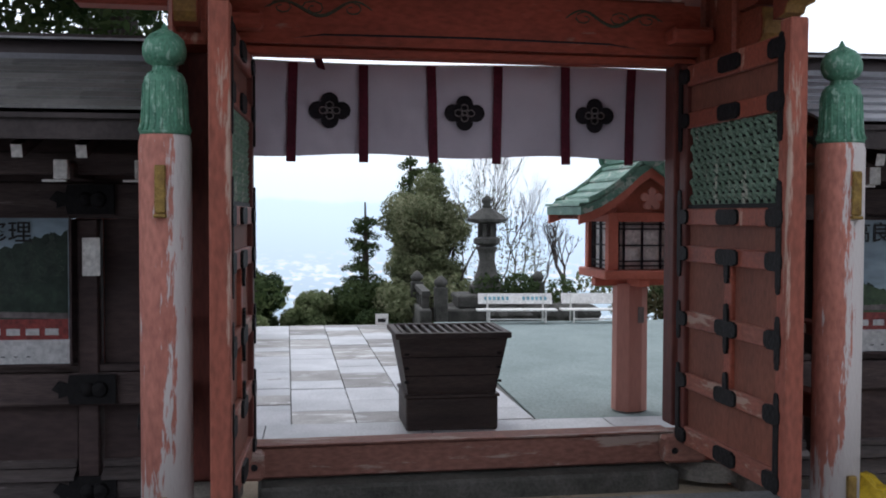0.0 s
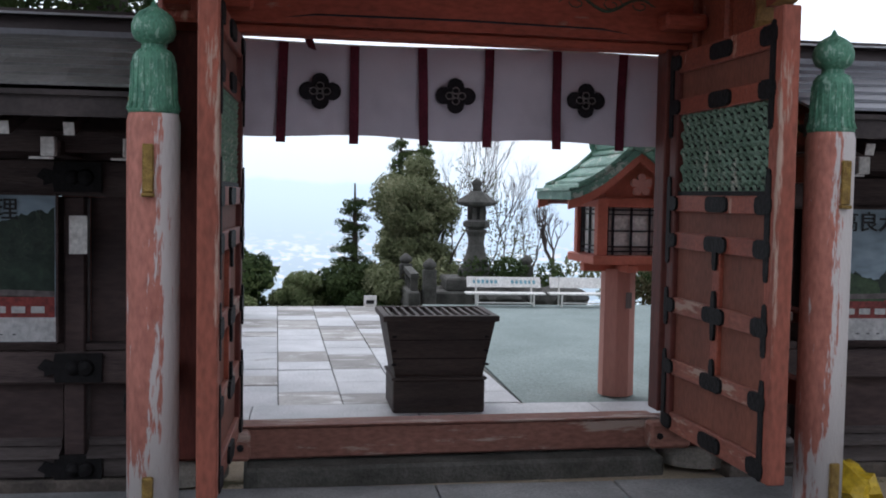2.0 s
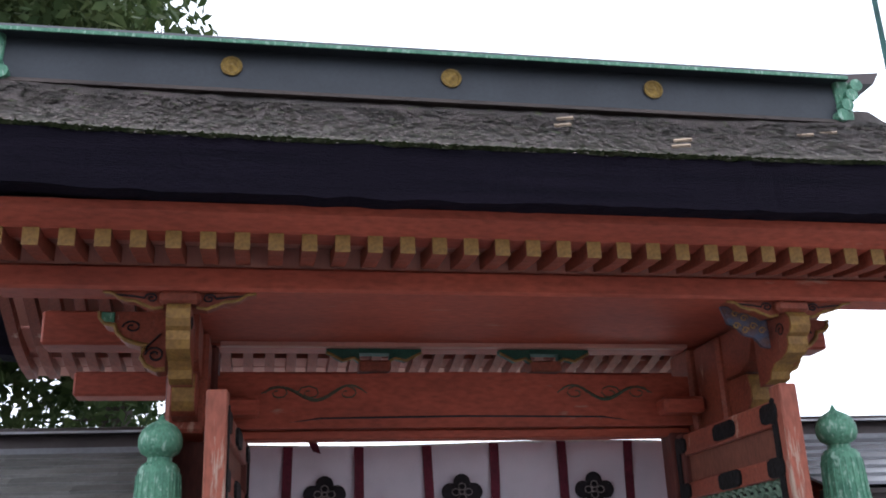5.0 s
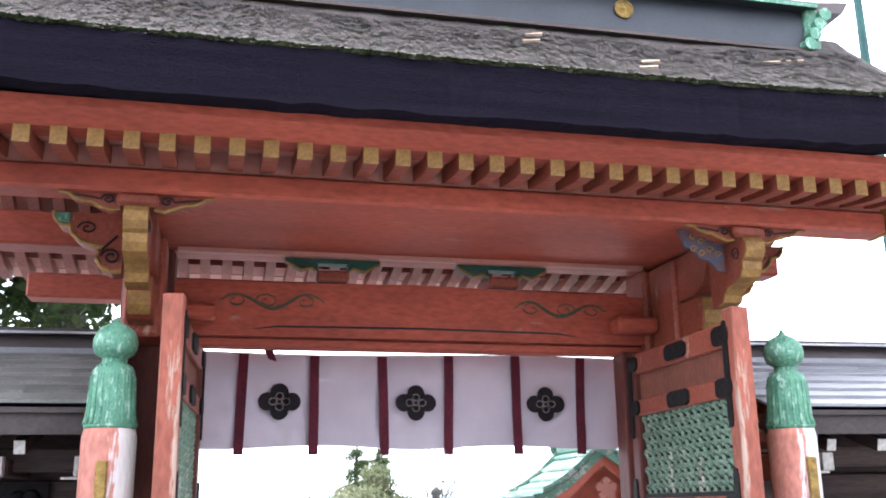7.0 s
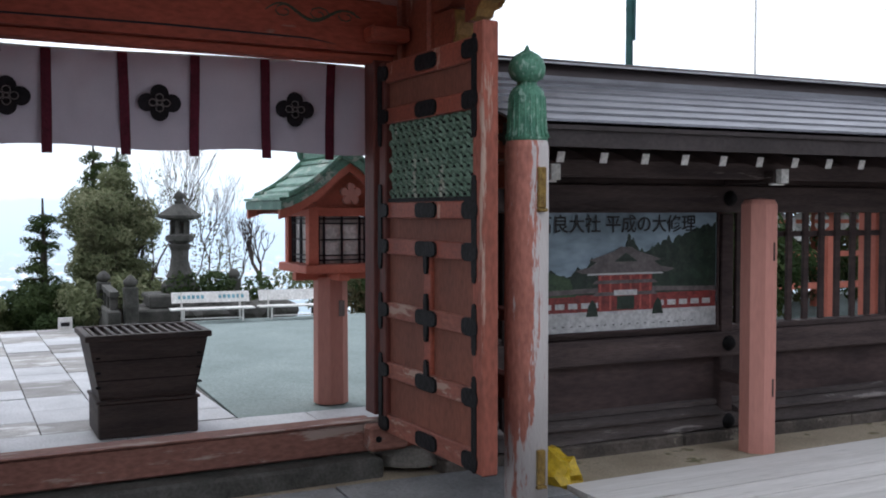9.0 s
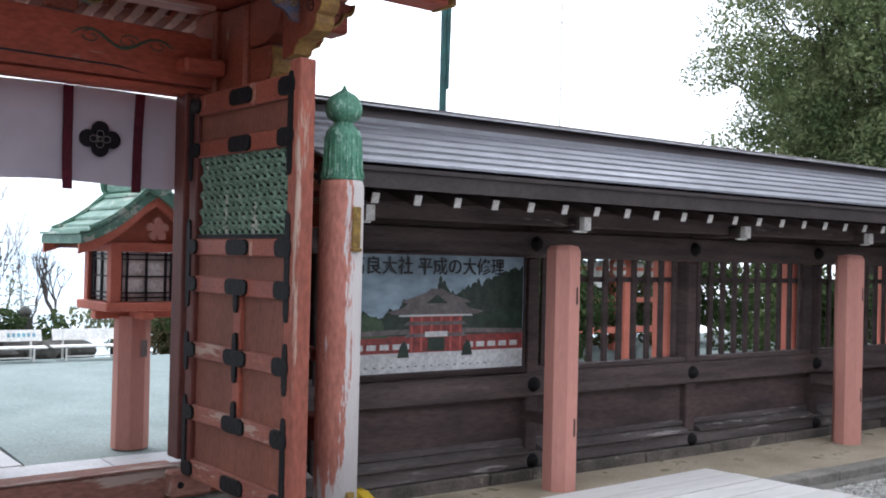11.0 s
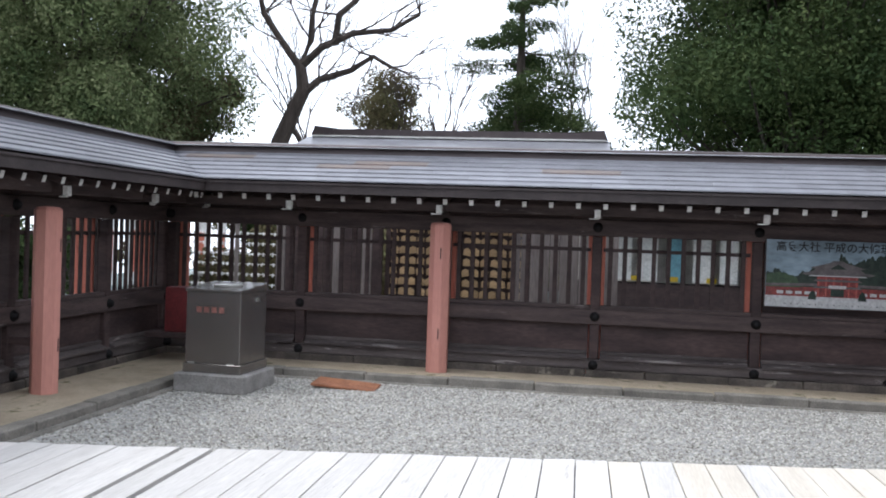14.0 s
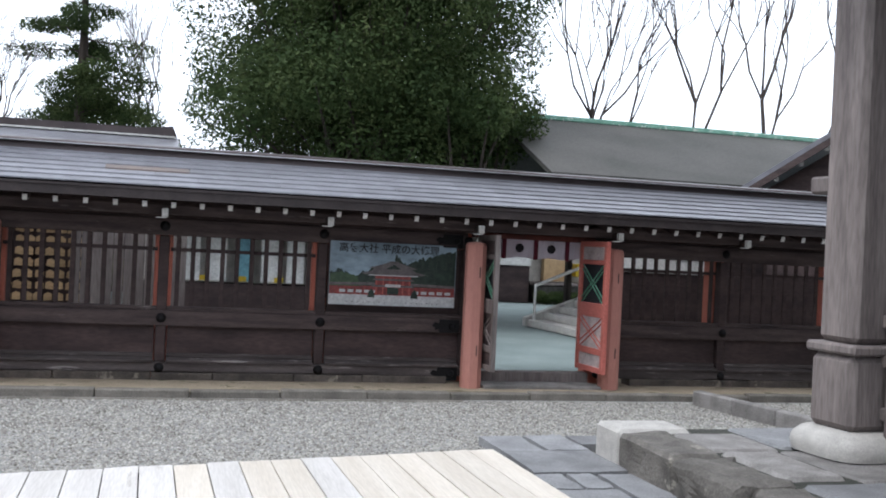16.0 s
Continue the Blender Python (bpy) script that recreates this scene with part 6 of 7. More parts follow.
def side_leaf(m, label, paint, pale):
    """Small leaf, hinge at x = 0, face towards -y."""
    d = thing("side_door", label, "door", m, "pair of small side doors")
    W = 0.78
    for a in (0, W - 0.07):
        part("stile", box(a, a + 0.07, -0.03, 0.03, 0.03, 1.72, 0.005), paint, d)
    for a, b in ((0.03, 0.10), (0.26, 0.34), (0.74, 0.92), (1.42, 1.48), (1.65, 1.72)):
        part("rail", box(0.071, W - 0.071, -0.028, 0.028, a, b, 0.004), paint, d)
    for a, b in ((0.10, 0.26), (0.34, 0.74), (1.48, 1.65)):
        part("panel", box(0.071, W - 0.071, -0.008, 0.008, a, b), pale, d)
    part("green_back", box(0.071, W - 0.071, 0.006, 0.016, 0.92, 1.42), BLACK_LACQUER, d)
    for z0, z1, mat in ((0.34, 0.74, paint), (0.92, 1.42, VERDIGRIS)):
        for o in (-0.035, 0.035):
            part("cross_bar", tube([(0.08, -0.012, z0 + 0.03 + o), (W - 0.08, -0.012, z1 - 0.03 + o)], 0.012, 4), mat, d)
            part("cross_bar", tube([(0.08, -0.012, z1 - 0.03 + o), (W - 0.08, -0.012, z0 + 0.03 + o)], 0.012, 4), mat, d)
    return d


# Left leaf: weathered grey frame, dark panels with its shade put into the colour.
side_leaf(pose(SIDE_X - 0.05, -3.67, 0.17, 0, 0, 180), "open small weathered door seen edge on with crossed panels", GREY_WOOD, DARK_BEAM)
side_leaf(pose(SIDE_X - 0.05, -5.10, 0.16, 0, 0, 183), "open small salmon door with crossed panels", SALMON_DOOR, WHITE_PANEL)
ds = thing("side_door_frame", "salmon door frame with low stone and wood threshold", "door frame")
part("threshold", box(SIDE_X - 0.10, SIDE_X + 0.10, -5.25, -3.65, -0.03, 0.12, 0.01), GREY_WOOD, ds)
part("stone_sill", box(SIDE_X - 0.55, SIDE_X - 0.12, -5.25, -3.65, -0.06, 0.0, 0.01), STONE, ds)
part("lintel", box(SIDE_X - 0.07, SIDE_X + 0.07, -5.28, -3.6, 1.86, 1.93, 0.006), DARK_RED, ds)
nc = thing("side_curtain", "short pale curtain with dark crests in the side door", "curtain")
bm = bmesh.new()
row = [(bm.verts.new((SIDE_X + 0.14 + 0.01 * math.sin(k), -5.2 + 1.5 * k / 24, 1.88)), bm.verts.new((SIDE_X + 0.14 + 0.02 * math.sin(k * 1.3), -5.2 + 1.5 * k / 24, 1.62 + 0.01 * math.sin(k)))) for k in range(25)]
for (a, b), (c, d) in zip(row, row[1:]):
    bm.faces.new((a, c, d, b))
part("cloth", bm, CLOTH, nc)
for y in (-4.95, -4.5, -4.05):
    part("maroon_strip", box(SIDE_X + 0.10, SIDE_X + 0.108, y - 0.03, y + 0.03, 1.60, 1.88), CORD, nc)
for y in (-4.72, -4.27, -3.85):
    d = lathe([(0.06, 0), (0.06, 0.004)], 16)
    bmesh.ops.transform(d, matrix=pose(SIDE_X + 0.105, y, 1.75, 0, -90, 0), verts=d.verts)
    part("crest", d, CREST, nc)

# ---- trees ----
def leaf_mesh(name, centres, radii, n, size, mat, seed, drop=0.0, flat_z=0.8):
    """Many small leaf quads in clumps; most leaves near each clump's shell."""
    rng = np.random.default_rng(seed)
    c, r = np.array(centres, float), np.array(radii, float)
    pick = rng.choice(len(c), n, p=(r ** 2) / (r ** 2).sum())
    d = rng.normal(size=(n, 3))
    d /= np.linalg.norm(d, axis=1)[:, None]
    rad = r[pick] * rng.uniform(0.35, 1.0, n) ** 0.5
    p = c[pick] + d * rad[:, None] * np.array([1, 1, flat_z])
    p[:, 2] -= drop * rng.uniform(0, 1, n)
    face = d * 0.8 + rng.normal(size=(n, 3)) * 0.55
    face[:, 2] += 0.3
    u = np.cross(face, rng.normal(size=(n, 3)))
    u /= np.linalg.norm(u, axis=1)[:, None]
    w = np.cross(face, u)
    w /= np.linalg.norm(w, axis=1)[:, None]
    s = size * rng.uniform(0.6, 1.4, n)[:, None]
    v = np.stack([p - u * s, p + w * s * 0.45, p + u * s, p - w * s * 0.45], 1)
    me = bpy.data.meshes.new(name)
    me.from_pydata(v.reshape(-1, 3).tolist(), [], np.arange(4 * n).reshape(-1, 4).tolist(), shade_flat=False)
    me.materials.append(mat)
    return me


def limb_points(a, b, bend, seed, k=5):
    r = random.Random(seed)
    a, b = Vector(a), Vector(b)
    off = Vector((r.uniform(-1, 1), r.uniform(-1, 1), r.uniform(-0.3, 0.5))) * bend
    return [a.lerp(b, i / k) + off * math.sin(math.pi * i / k) for i in range(k + 1)]


def broad_tree(label, x, y, trunk_h, centre_z, rx, rz, n_clumps, n_leaves, leaf, mat, seed, clump=0.32):
    """Evergreen: trunk, limbs to every clump, uneven crown with gaps."""
    t = thing("tree", label, "tree", pose(x, y, ground_height(x, y)))
    r = random.Random(seed)
    part("trunk", tube([(0, 0, 0), (0.1, 0, trunk_h * 0.5), (0, 0.1, trunk_h), (0.15, 0, centre_z)], [0.05 * rx + 0.1, 0.04 * rx + 0.08, 0.03 * rx + 0.06, 0.05], 10), BARK, t)
    cs, rs = [], []
    limbs = bmesh.new()
    for k in range(n_clumps):
        a, e = r.uniform(0, 6.28), math.asin(r.uniform(-0.75, 1.0))
        q = r.uniform(0.30, 0.95)
        c = (rx * q * math.cos(a) * math.cos(e), rx * q * math.sin(a) * math.cos(e), centre_z + rz * q * math.sin(e))
        cs.append(c)
        rs.append(rx * clump * r.uniform(0.7, 1.25))
        if k % 2 == 0:
            tube(limb_points((0, 0, min(trunk_h, c[2] * 0.7)), c, 0.3, k), [0.07, 0.06, 0.05, 0.035, 0.025, 0.012], 5, limbs)
    tagged(part("limb_work", limbs, BARK, t), kind="stuff")
    crown = new("crown", leaf_mesh("crown", cs, rs, n_leaves, leaf, mat, seed))
    crown.parent = t
    return t


def conifer(label, x, y, h, r0, n_leaves, leaf, mat, seed, whorls=11, low=0.15):
    """Tiered conifer with drooping branches."""
    t = thing("conifer_tree", label, "tree", pose(x, y, ground_height(x, y)))
    r = random.Random(seed)
    part("trunk", tube([(0, 0, 0), (0.05, 0, h * 0.5), (0, 0, h)], [0.02 * h + 0.05, 0.012 * h + 0.03, 0.02], 8), BARK, t)
    cs, rs = [], []
    br = bmesh.new()
    for k in range(whorls):
        u = low + (1 - low) * k / whorls
        R = r0 * (1 - u) ** 0.75 + 0.12
        for j in range(6):
            zz = h * (u + r.uniform(-0.5, 0.5) * (1 - low) / whorls)
            a = r.uniform(0, 6.28)
            q = R * r.uniform(0.6, 1.1)
            tip = (q * math.cos(a), q * math.sin(a), zz + r.uniform(-0.25, 0.2) * R)
            tube([(0, 0, zz), tip], [0.03, 0.01], 4, br)
            for w in (0.45, 0.75, 1.0):
                cs.append((tip[0] * w, tip[1] * w, zz + (tip[2] - zz) * w))
                rs.append(max(0.2, R * 0.36) * (1.25 - 0.4 * w))
    tagged(part("branch_work", br, BARK, t), kind="stuff")
    crown = new("crown", leaf_mesh("crown", cs, rs, n_leaves, leaf, mat, seed, 0.08, 0.5))
    crown.parent = t
    return t


def bare_tree(label, x, y, h, seed, spread=0.55, depth=6, r0=0.16, z=None, lean=(0, 0), name="bare_tree", up=0.0):
    """Leafless tree from forked tapering branches."""
    t = thing(name, label, "tree", pose(x, y, ground_height(x, y) if z is None else z))
    r = random.Random(seed)
    bm = bmesh.new()

    def grow(p, d, length, rad, k):
        mid = p + d * length * 0.5 + Vector((r.uniform(-1, 1), r.uniform(-1, 1), 0)) * length * 0.10
        end = p + d * length
        tube([p, mid, end], [rad, rad * 0.85, rad * 0.7], 6 if k < 3 else 4, bm)
        if k >= depth:
            return
        for j in range(3 if k in (1, 2, 4) else 2):
            nd = (d + Vector((r.uniform(-1, 1), r.uniform(-1, 1), r.uniform(-0.32, 0.5))) * spread * 1.5 + Vector((0, 0, up))).normalized()
            grow(end, nd, length * r.uniform(0.62, 0.85), rad * (0.68 if j == 0 else 0.52), k + 1)
    d0 = Vector((lean[0], lean[1], 1)).normalized()
    part("trunk", tube([Vector((0, 0, -0.1)), d0 * h * 0.1, d0 * h * 0.2], [r0 * 1.3, r0 * 1.12, r0 * 1.02], 8), BARK, t)
    grow(d0 * h * 0.02, d0, h * 0.26, r0, 0)
    tagged(part("branch_work", bm, TWIG, t), kind="stuff")
    return t


# beyond the gate, on the slope
broad_tree("broad olive-green evergreen tree beyond the terrace", 2.36, 22.2, 1.5, 4.55, 0.92, 1.40, 90, 60000, 0.036, LEAF_OLIVE, 11, 0.36)
broad_tree("lower boughs of the olive-green tree", 2.40, 21.8, 0.8, 3.0, 0.98, 1.15, 64, 50000, 0.036, LEAF_OLIVE, 17, 0.36)
conifer("dark pointed conifer behind the olive tree", 2.28, 25.0, 8.15, 0.85, 12000, 0.04, LEAF_DARK, 12, 14, 0.3)
conifer("dark pointed conifer behind the olive tree", 2.82, 25.0, 8.15, 0.7, 9000, 0.04, LEAF_DARK, 19, 14, 0.3)
conifer("slim pine-like conifer on the slope", 1.09, 24.0, 6.3, 0.95, 15000, 0.032, LEAF_DARK, 13, 8, 0.42)
broad_tree("low dark evergreen mass on the slope", 0.98, 22.4, 1.5, 2.8, 0.78, 1.1, 60, 34000, 0.04, LEAF_DARK, 14, 0.4)
broad_tree("dark undergrowth on the slope", 1.35, 21.6, 0.8, 1.9, 0.8, 0.75, 40, 18000, 0.04, LEAF_DARK, 23, 0.36)
broad_tree("rounded evergreen bush on the slope", -0.12, 22.6, 1.2, 2.85, 0.62, 0.72, 50, 26000, 0.04, LEAF_BROAD, 15, 0.38)
broad_tree("rounded evergreen bush on the slope", -1.62, 23.0, 1.5, 3.4, 0.8, 0.85, 50, 30000, 0.04, LEAF_DARK, 16, 0.38)
broad_tree("leafy evergreen bush on the slope", -2.9, 22.5, 2.0, 3.2, 0.9, 1.0, 40, 16000, 0.045, LEAF_BROAD, 36, 0.36)
broad_tree("low leafy bush at the terrace edge", -0.55, 21.2, 0.8, 1.55, 0.7, 0.5, 40, 14000, 0.04, LEAF_DARK, 18, 0.36)
broad_tree("low leafy bush at the terrace edge", -1.75, 21.4, 0.9, 1.95, 0.7, 0.7, 40, 14000, 0.04, LEAF_BROAD, 20, 0.36)
for x, y, h, seed in ((3.15, 21.0, 4.4, 21), (3.6, 20.8, 3.9, 22), (4.05, 20.6, 3.4, 24), (4.45, 20.4, 2.9, 25), (2.9, 21.6, 4.5, 27)):
    bare_tree("thin half-bare shrub beside the stone lantern", x, y, h, seed, 0.27, 6, 0.035, -0.9, up=0.28, lean=(0.18, 0))
sparse = thing("sparse_shrub", "sparse half-bare leafy shrub behind the stone lantern", "shrub", pose(4.0, 20.6, -0.3))
crown = new("crown", leaf_mesh("crown", [(-0.9 + 0.032 * k, 0.3 * math.sin(k * 2.4), 0.6 + (2.6 - 0.034 * k) * ((k * 0.618) % 1.0)) for k in range(50)], [0.26] * 50, 1500, 0.034, LEAF_OLIVE, 5))
crown.parent = sparse
bare_tree("small pruned bare tree with stubby branches", 5.05, 20.0, 2.15, 26, 0.46, 5, 0.07, -0.35, up=0.2, name="pruned_tree")
for k, (x, y, rx, rz, mat) in enumerate(((3.6, 16.9, 0.9, 0.45, LEAF_DARK), (5.3, 17.2, 1.2, 0.5, LEAF_OLIVE), (6.2, 16.9, 0.9, 0.45, LEAF_DARK), (7.2, 17.0, 1.3, 0.55, LEAF_BROWN), (2.0, 17.6, 0.8, 0.4, LEAF_OLIVE), (9.5, 17.2, 1.5, 0.6, LEAF_BROWN))):
    b = thing("low_shrub", "low clipped brownish-green shrub behind the benches", "shrub", pose(x, y, -0.2), "low shrubs")
    cs = [(random.uniform(-rx, rx), random.uniform(-0.3, 0.3), random.uniform(0.2, rz + 0.25)) for j in range(14)]
    c = new("crown", leaf_mesh("crown", cs, [0.32] * 14, 2200, 0.05, mat, 60 + k))
    c.parent = b
    part("stem", tube([(0, 0, 0), (0, 0, 0.5)], 0.04, 6), BARK, b)
conifer("tall dark conifer beside the gate outside the fence", -2.75, 14.2, 12.0, 1.75, 30000, 0.05, LEAF_DARK, 31, 14, 0.10)
# Placed to darken reflections in the left fence roof; the second stays unseen.
broad_tree("tall dark evergreen beyond the fence", -4.4, 10.8, 4.0, 6.6, 2.9, 4.0, 80, 75000, 0.085, LEAF_DARK, 32, 0.36)
broad_tree("tall dark evergreen beyond the fence", -9.4, 11.2, 4.0, 7.2, 3.4, 4.4, 46, 9000, 0.09, LEAF_DARK, 33)

# beyond the side fence
broad_tree("large spreading evergreen camphor tree beyond the fence corner", 21.1, 12.5, 4.0, 6.9, 4.4, 4.9, 140, 170000, 0.047, LEAF_BROAD, 41, 0.22)
broad_tree("lower boughs of the camphor tree", 20.9, 12.4, 2.5, 4.4, 3.5, 1.7, 60, 50000, 0.045, LEAF_BROAD, 40, 0.26)
broad_tree("smaller brownish evergreen beside the camphor tree", 22.3, 10.4, 3.0, 4.6, 1.35, 1.8, 40, 20000, 0.042, LEAF_BROWN, 42, 0.28)


def gnarled_tree():
    """Old leafless tree: a crooked trunk that forks into long bent limbs with twigs at their ends."""
    t = thing("bare_tree", "gnarled bare tree with dark crooked limbs", "tree", pose(22.8, 8.4, ground_height(22.8, 8.4)))
    r = random.Random(45)
    part("trunk", tube([(0, 0, 0), (0.1, 0.1, 2.0), (0, -0.25, 3.9), (0, -0.8, 5.15), (0.05, -0.68, 5.75)], [0.34, 0.27, 0.21, 0.17, 0.14], 10), BARK, t)
    limbs = [[(0.05, -0.68, 5.7), (0.1, -0.2, 6.3), (0.1, 0.3, 7.0), (0, 0.6, 8.4)], [(0.05, -0.7, 5.7), (-0.1, -1.25, 6.15), (0, -2.0, 6.5), (0.1, -2.9, 6.6), (0, -3.6, 6.95)],
             [(0, -0.85, 5.1), (0.1, -1.15, 5.4), (0.2, -1.9, 5.65), (0, -2.5, 5.95), (0.1, -2.95, 5.7)], [(0.05, -0.7, 5.75), (0.3, -0.85, 6.4), (0.2, -0.9, 7.0), (0.1, -1.3, 8.6)], [(0.1, -1.5, 6.25), (-0.2, -1.7, 6.9), (0, -2.4, 7.6)]]
    bm, twigs = bmesh.new(), bmesh.new()

    def grow(p, d, length, rad, k):
        end = p + d * length
        mid = p.lerp(end, 0.5) + Vector((r.uniform(-1, 1), r.uniform(-1, 1), r.uniform(-1, 1))) * length * 0.13
        tube([p, mid, end], [rad, rad * 0.8, rad * 0.55], 4, twigs)
        if k < 4:
            for j in range(2 + (k < 2)):
                grow(end if j else mid, (d + Vector((r.uniform(-1, 1), r.uniform(-1, 1), r.uniform(-0.5, 0.8))) * 0.75).normalized(), length * r.uniform(0.55, 0.8), rad * 0.55, k + 1)
    for limb in limbs:
        pts = [Vector(p) for p in limb]
        tube(pts, [0.105 * (1 - 0.7 * k / len(pts)) for k in range(len(pts))], 7, bm)
        for a, b in zip(pts[1:], pts[2:] + [pts[-1] + (pts[-1] - pts[-2])]):
            for q in range(2):
                grow(a, ((b - a).normalized() * 0.5 + Vector((r.uniform(-0.6, 0.6), r.uniform(-1, 1), r.uniform(-0.4, 1.0)))).normalized(), r.uniform(0.55, 1.0), 0.030, 0)
    part("limb_work", bm, BARK, t)
    tagged(part("twig_work", twigs, TWIG, t), kind="stuff")


gnarled_tree()
broad_tree("small rounded evergreen behind the bare tree", 28.5, 6.9, 3.0, 5.2, 1.6, 1.5, 26, 14000, 0.045, LEAF_BROWN, 43)
conifer("tiered dark cedar beyond the fence", 29.0, 3.0, 10.9, 3.1, 90000, 0.045, LEAF_DARK, 46, 11, 0.22)
broad_tree("very large dense dark-green evergreen beyond the fence", 23.6, -4.1, 3.0, 7.6, 4.5, 5.0, 150, 190000, 0.052, LEAF_DARK, 47, 0.27)
broad_tree("evergreen underlayer of the large dark tree", 22.4, -3.7, 2.2, 4.6, 3.9, 2.0, 80, 70000, 0.05, LEAF_DARK, 48, 0.27)
broad_tree("lower boughs of the large dark tree", 20.6, -5.8, 1.5, 4.7, 1.7, 1.15, 34, 20000, 0.048, LEAF_DARK, 49, 0.34)
for k, (x, y, h) in enumerate(((26.0, -10.5, 13.0), (26.5, -11.6, 12.0), (24.5, -13.6, 14.0), (22.5, -14.2, 13.0), (21.5, -15.4, 13.5), (31, 0.8, 9.0), (27.5, 5.2, 8.0), (29, 9.0, 9.0))):
    bare_tree("tall leafless tree behind the halls", x, y, h, 70 + k, 0.30, 7, 0.10, up=0.22)

# hedges and far things seen through the lattice
for k, (x, y, rx, rz, mat) in enumerate(((8.5, 10.5, 1.6, 1.6, LEAF_DARK), (13.5, 9.0, 1.5, 1.5, LEAF_DARK), (9.0, 15.2, 2.0, 1.9, LEAF_BROWN), (11.0, 15.2, 2.2, 2.0, LEAF_DARK), (14.8, 15.0, 2.2, 2.0, LEAF_BROWN), (18.6, 14.8, 2.2, 2.1, LEAF_DARK), (22.0, 6.6, 2.0, 2.0, LEAF_DARK), (20.8, 3.4, 2.0, 1.9, LEAF_BROWN), (18.5, 5.5, 1.6, 1.7, LEAF_BROWN), (19.0, 8.2, 1.5, 1.3, LEAF_BROWN), (24.5, 10.5, 2.0, 2.0, LEAF_BROWN), (11.8, 14.4, 1.8, 2.2, LEAF_DARK), (15.0, 13.6, 1.8, 2.2, LEAF_DARK), (13.2, 14.0, 1.6, 2.2, LEAF_BROWN), (17.0, 12.0, 1.6, 2.0, LEAF_DARK))):
    b = thing("garden_shrub", "dense dark garden shrub beyond the fence", "shrub", pose(x, y, -0.1, 0, 0, 90 if x > 17 and y < 12 else 0), "shrubs beyond the fence")
    cs = [(random.uniform(-rx, rx), random.uniform(-0.5, 0.5), random.uniform(0.3, rz)) for j in range(18)]
    c = new("crown", leaf_mesh("crown", cs, [0.45] * 18, 5500, 0.065, mat, 80 + k))
    c.parent = b
    part("stem", tube([(0, 0, 0), (0, 0, 0.6)], 0.05, 6), BARK, b)
stall = thing("red_pavilion", "small red-posted pavilion beyond the fence", "pavilion", pose(11.9, 12.4, 0))
for x in (-1.6, 0, 1.6):
    for y in (-0.9, 0.9):
        part("post", box(x - 0.07, x + 0.07, y - 0.07, y + 0.07, 0, 1.75), RED_BACK, stall)
part("rail", box(-1.6, 1.6, -0.93, -0.87, 0.5, 0.6), RED_BACK, stall)
part("rail", box(-1.6, 1.6, -0.93, -0.87, 1.0, 1.08), RED_BACK, stall)
part("roof", prism([(-1.35, 1.72), (0, 2.3), (1.35, 1.72), (1.35, 1.80), (0, 2.38), (-1.35, 1.80)], "x", -2.0, 2.0), TILE_DARK, stall)
for k in range(8):
    lamp = part("paper_lantern", lathe([(0.05, 0), (0.10, 0.05), (0.11, 0.13), (0.10, 0.21), (0.05, 0.26)], 10, at=(-1.5 + 0.42 * k, -1.0, 1.42)), WHITE, stall, "white paper lantern")
    part("red_band", lathe([(0.113, 0.10), (0.113, 0.16)], 10, at=(-1.5 + 0.42 * k, -1.0, 1.42)), RED_BACK, lamp)
part("white_sign", box(-0.9, -0.5, -1.0, -0.97, 1.25, 1.6), WHITE, stall, "white signboard")

# racks of wooden prayer tablets and drawn-up booth beyond the side fence
TABLET = material("raw_wood_tablet", (0.55, 0.38, 0.21), 0.7, (0.42, 0.28, 0.15), 8, vary=0.2)
TABLET_ME = mesh_of("tablet", prism([(-0.075, 0), (0.075, 0), (0.075, 0.085), (0.0, 0.115), (-0.075, 0.085)], "y", -0.006, 0.006), TABLET)
rack = thing("tablet_rack", "wooden rack hung with rows of small prayer tablets", "rack", pose(14.4, 2.35, 0, 0, 0, -90) @ Matrix.Diagonal((0.72, 1, 1, 1)))
part("backing", box(-1.5, 1.5, 0.04, 0.07, 0.3, 1.9), DARK_WOOD, rack)
for u in (-1.5, 0, 1.5):
    part("post", box(u - 0.05, u + 0.05, 0.0, 0.1, 0, 2.1), DARK_WOOD, rack)
for r in range(7):
    for c in range(15):
        piece("tablet", TABLET_ME, rack, pose(-1.36 + c * 0.19 + random.uniform(-0.02, 0.02), -0.01, 0.72 + r * 0.155, 0, random.uniform(-9, 9), random.uniform(-12, 12)))
part("roof", prism([(-0.4, 2.05), (0, 2.25), (0.5, 2.05), (0.5, 2.09), (0, 2.3), (-0.4, 2.09)], "x", -1.7, 1.7), DARK_WOOD, rack)
board = thing("plank_screen", "grey weathered plank screen beyond the fence", "screen", pose(14.2, 0.80, 0, 0, 0, -90))
for k in range(11):
    part("plank", box(-0.75 + k * 0.14, -0.62 + k * 0.14, -0.015, 0.015, 0.0, 1.75 + random.uniform(-0.04, 0.04)), GREY_WOOD, board)
screen_2 = thing("plank_screen", "dark mossy plank screen beyond the fence", "screen", pose(14.3, 4.35, 0, 0, 0, -90))
for k in range(11):
    part("plank", box(-0.80 + k * 0.15, -0.66 + k * 0.15, -0.015, 0.015, 0.0, 1.72 + random.uniform(-0.04, 0.04)), DARK_WOOD if k % 3 else GREY_WOOD, screen_2)
banner = thing("cloth_banner", "narrow upright cloth banner on a thin pole", "banner", pose(17.2, 9.6, 0, 0, 0, -35), "banners beyond the fence")
part("pole", tube([(0, 0, 0), (0, 0, 1.75)], 0.012, 6), WHITE, banner)
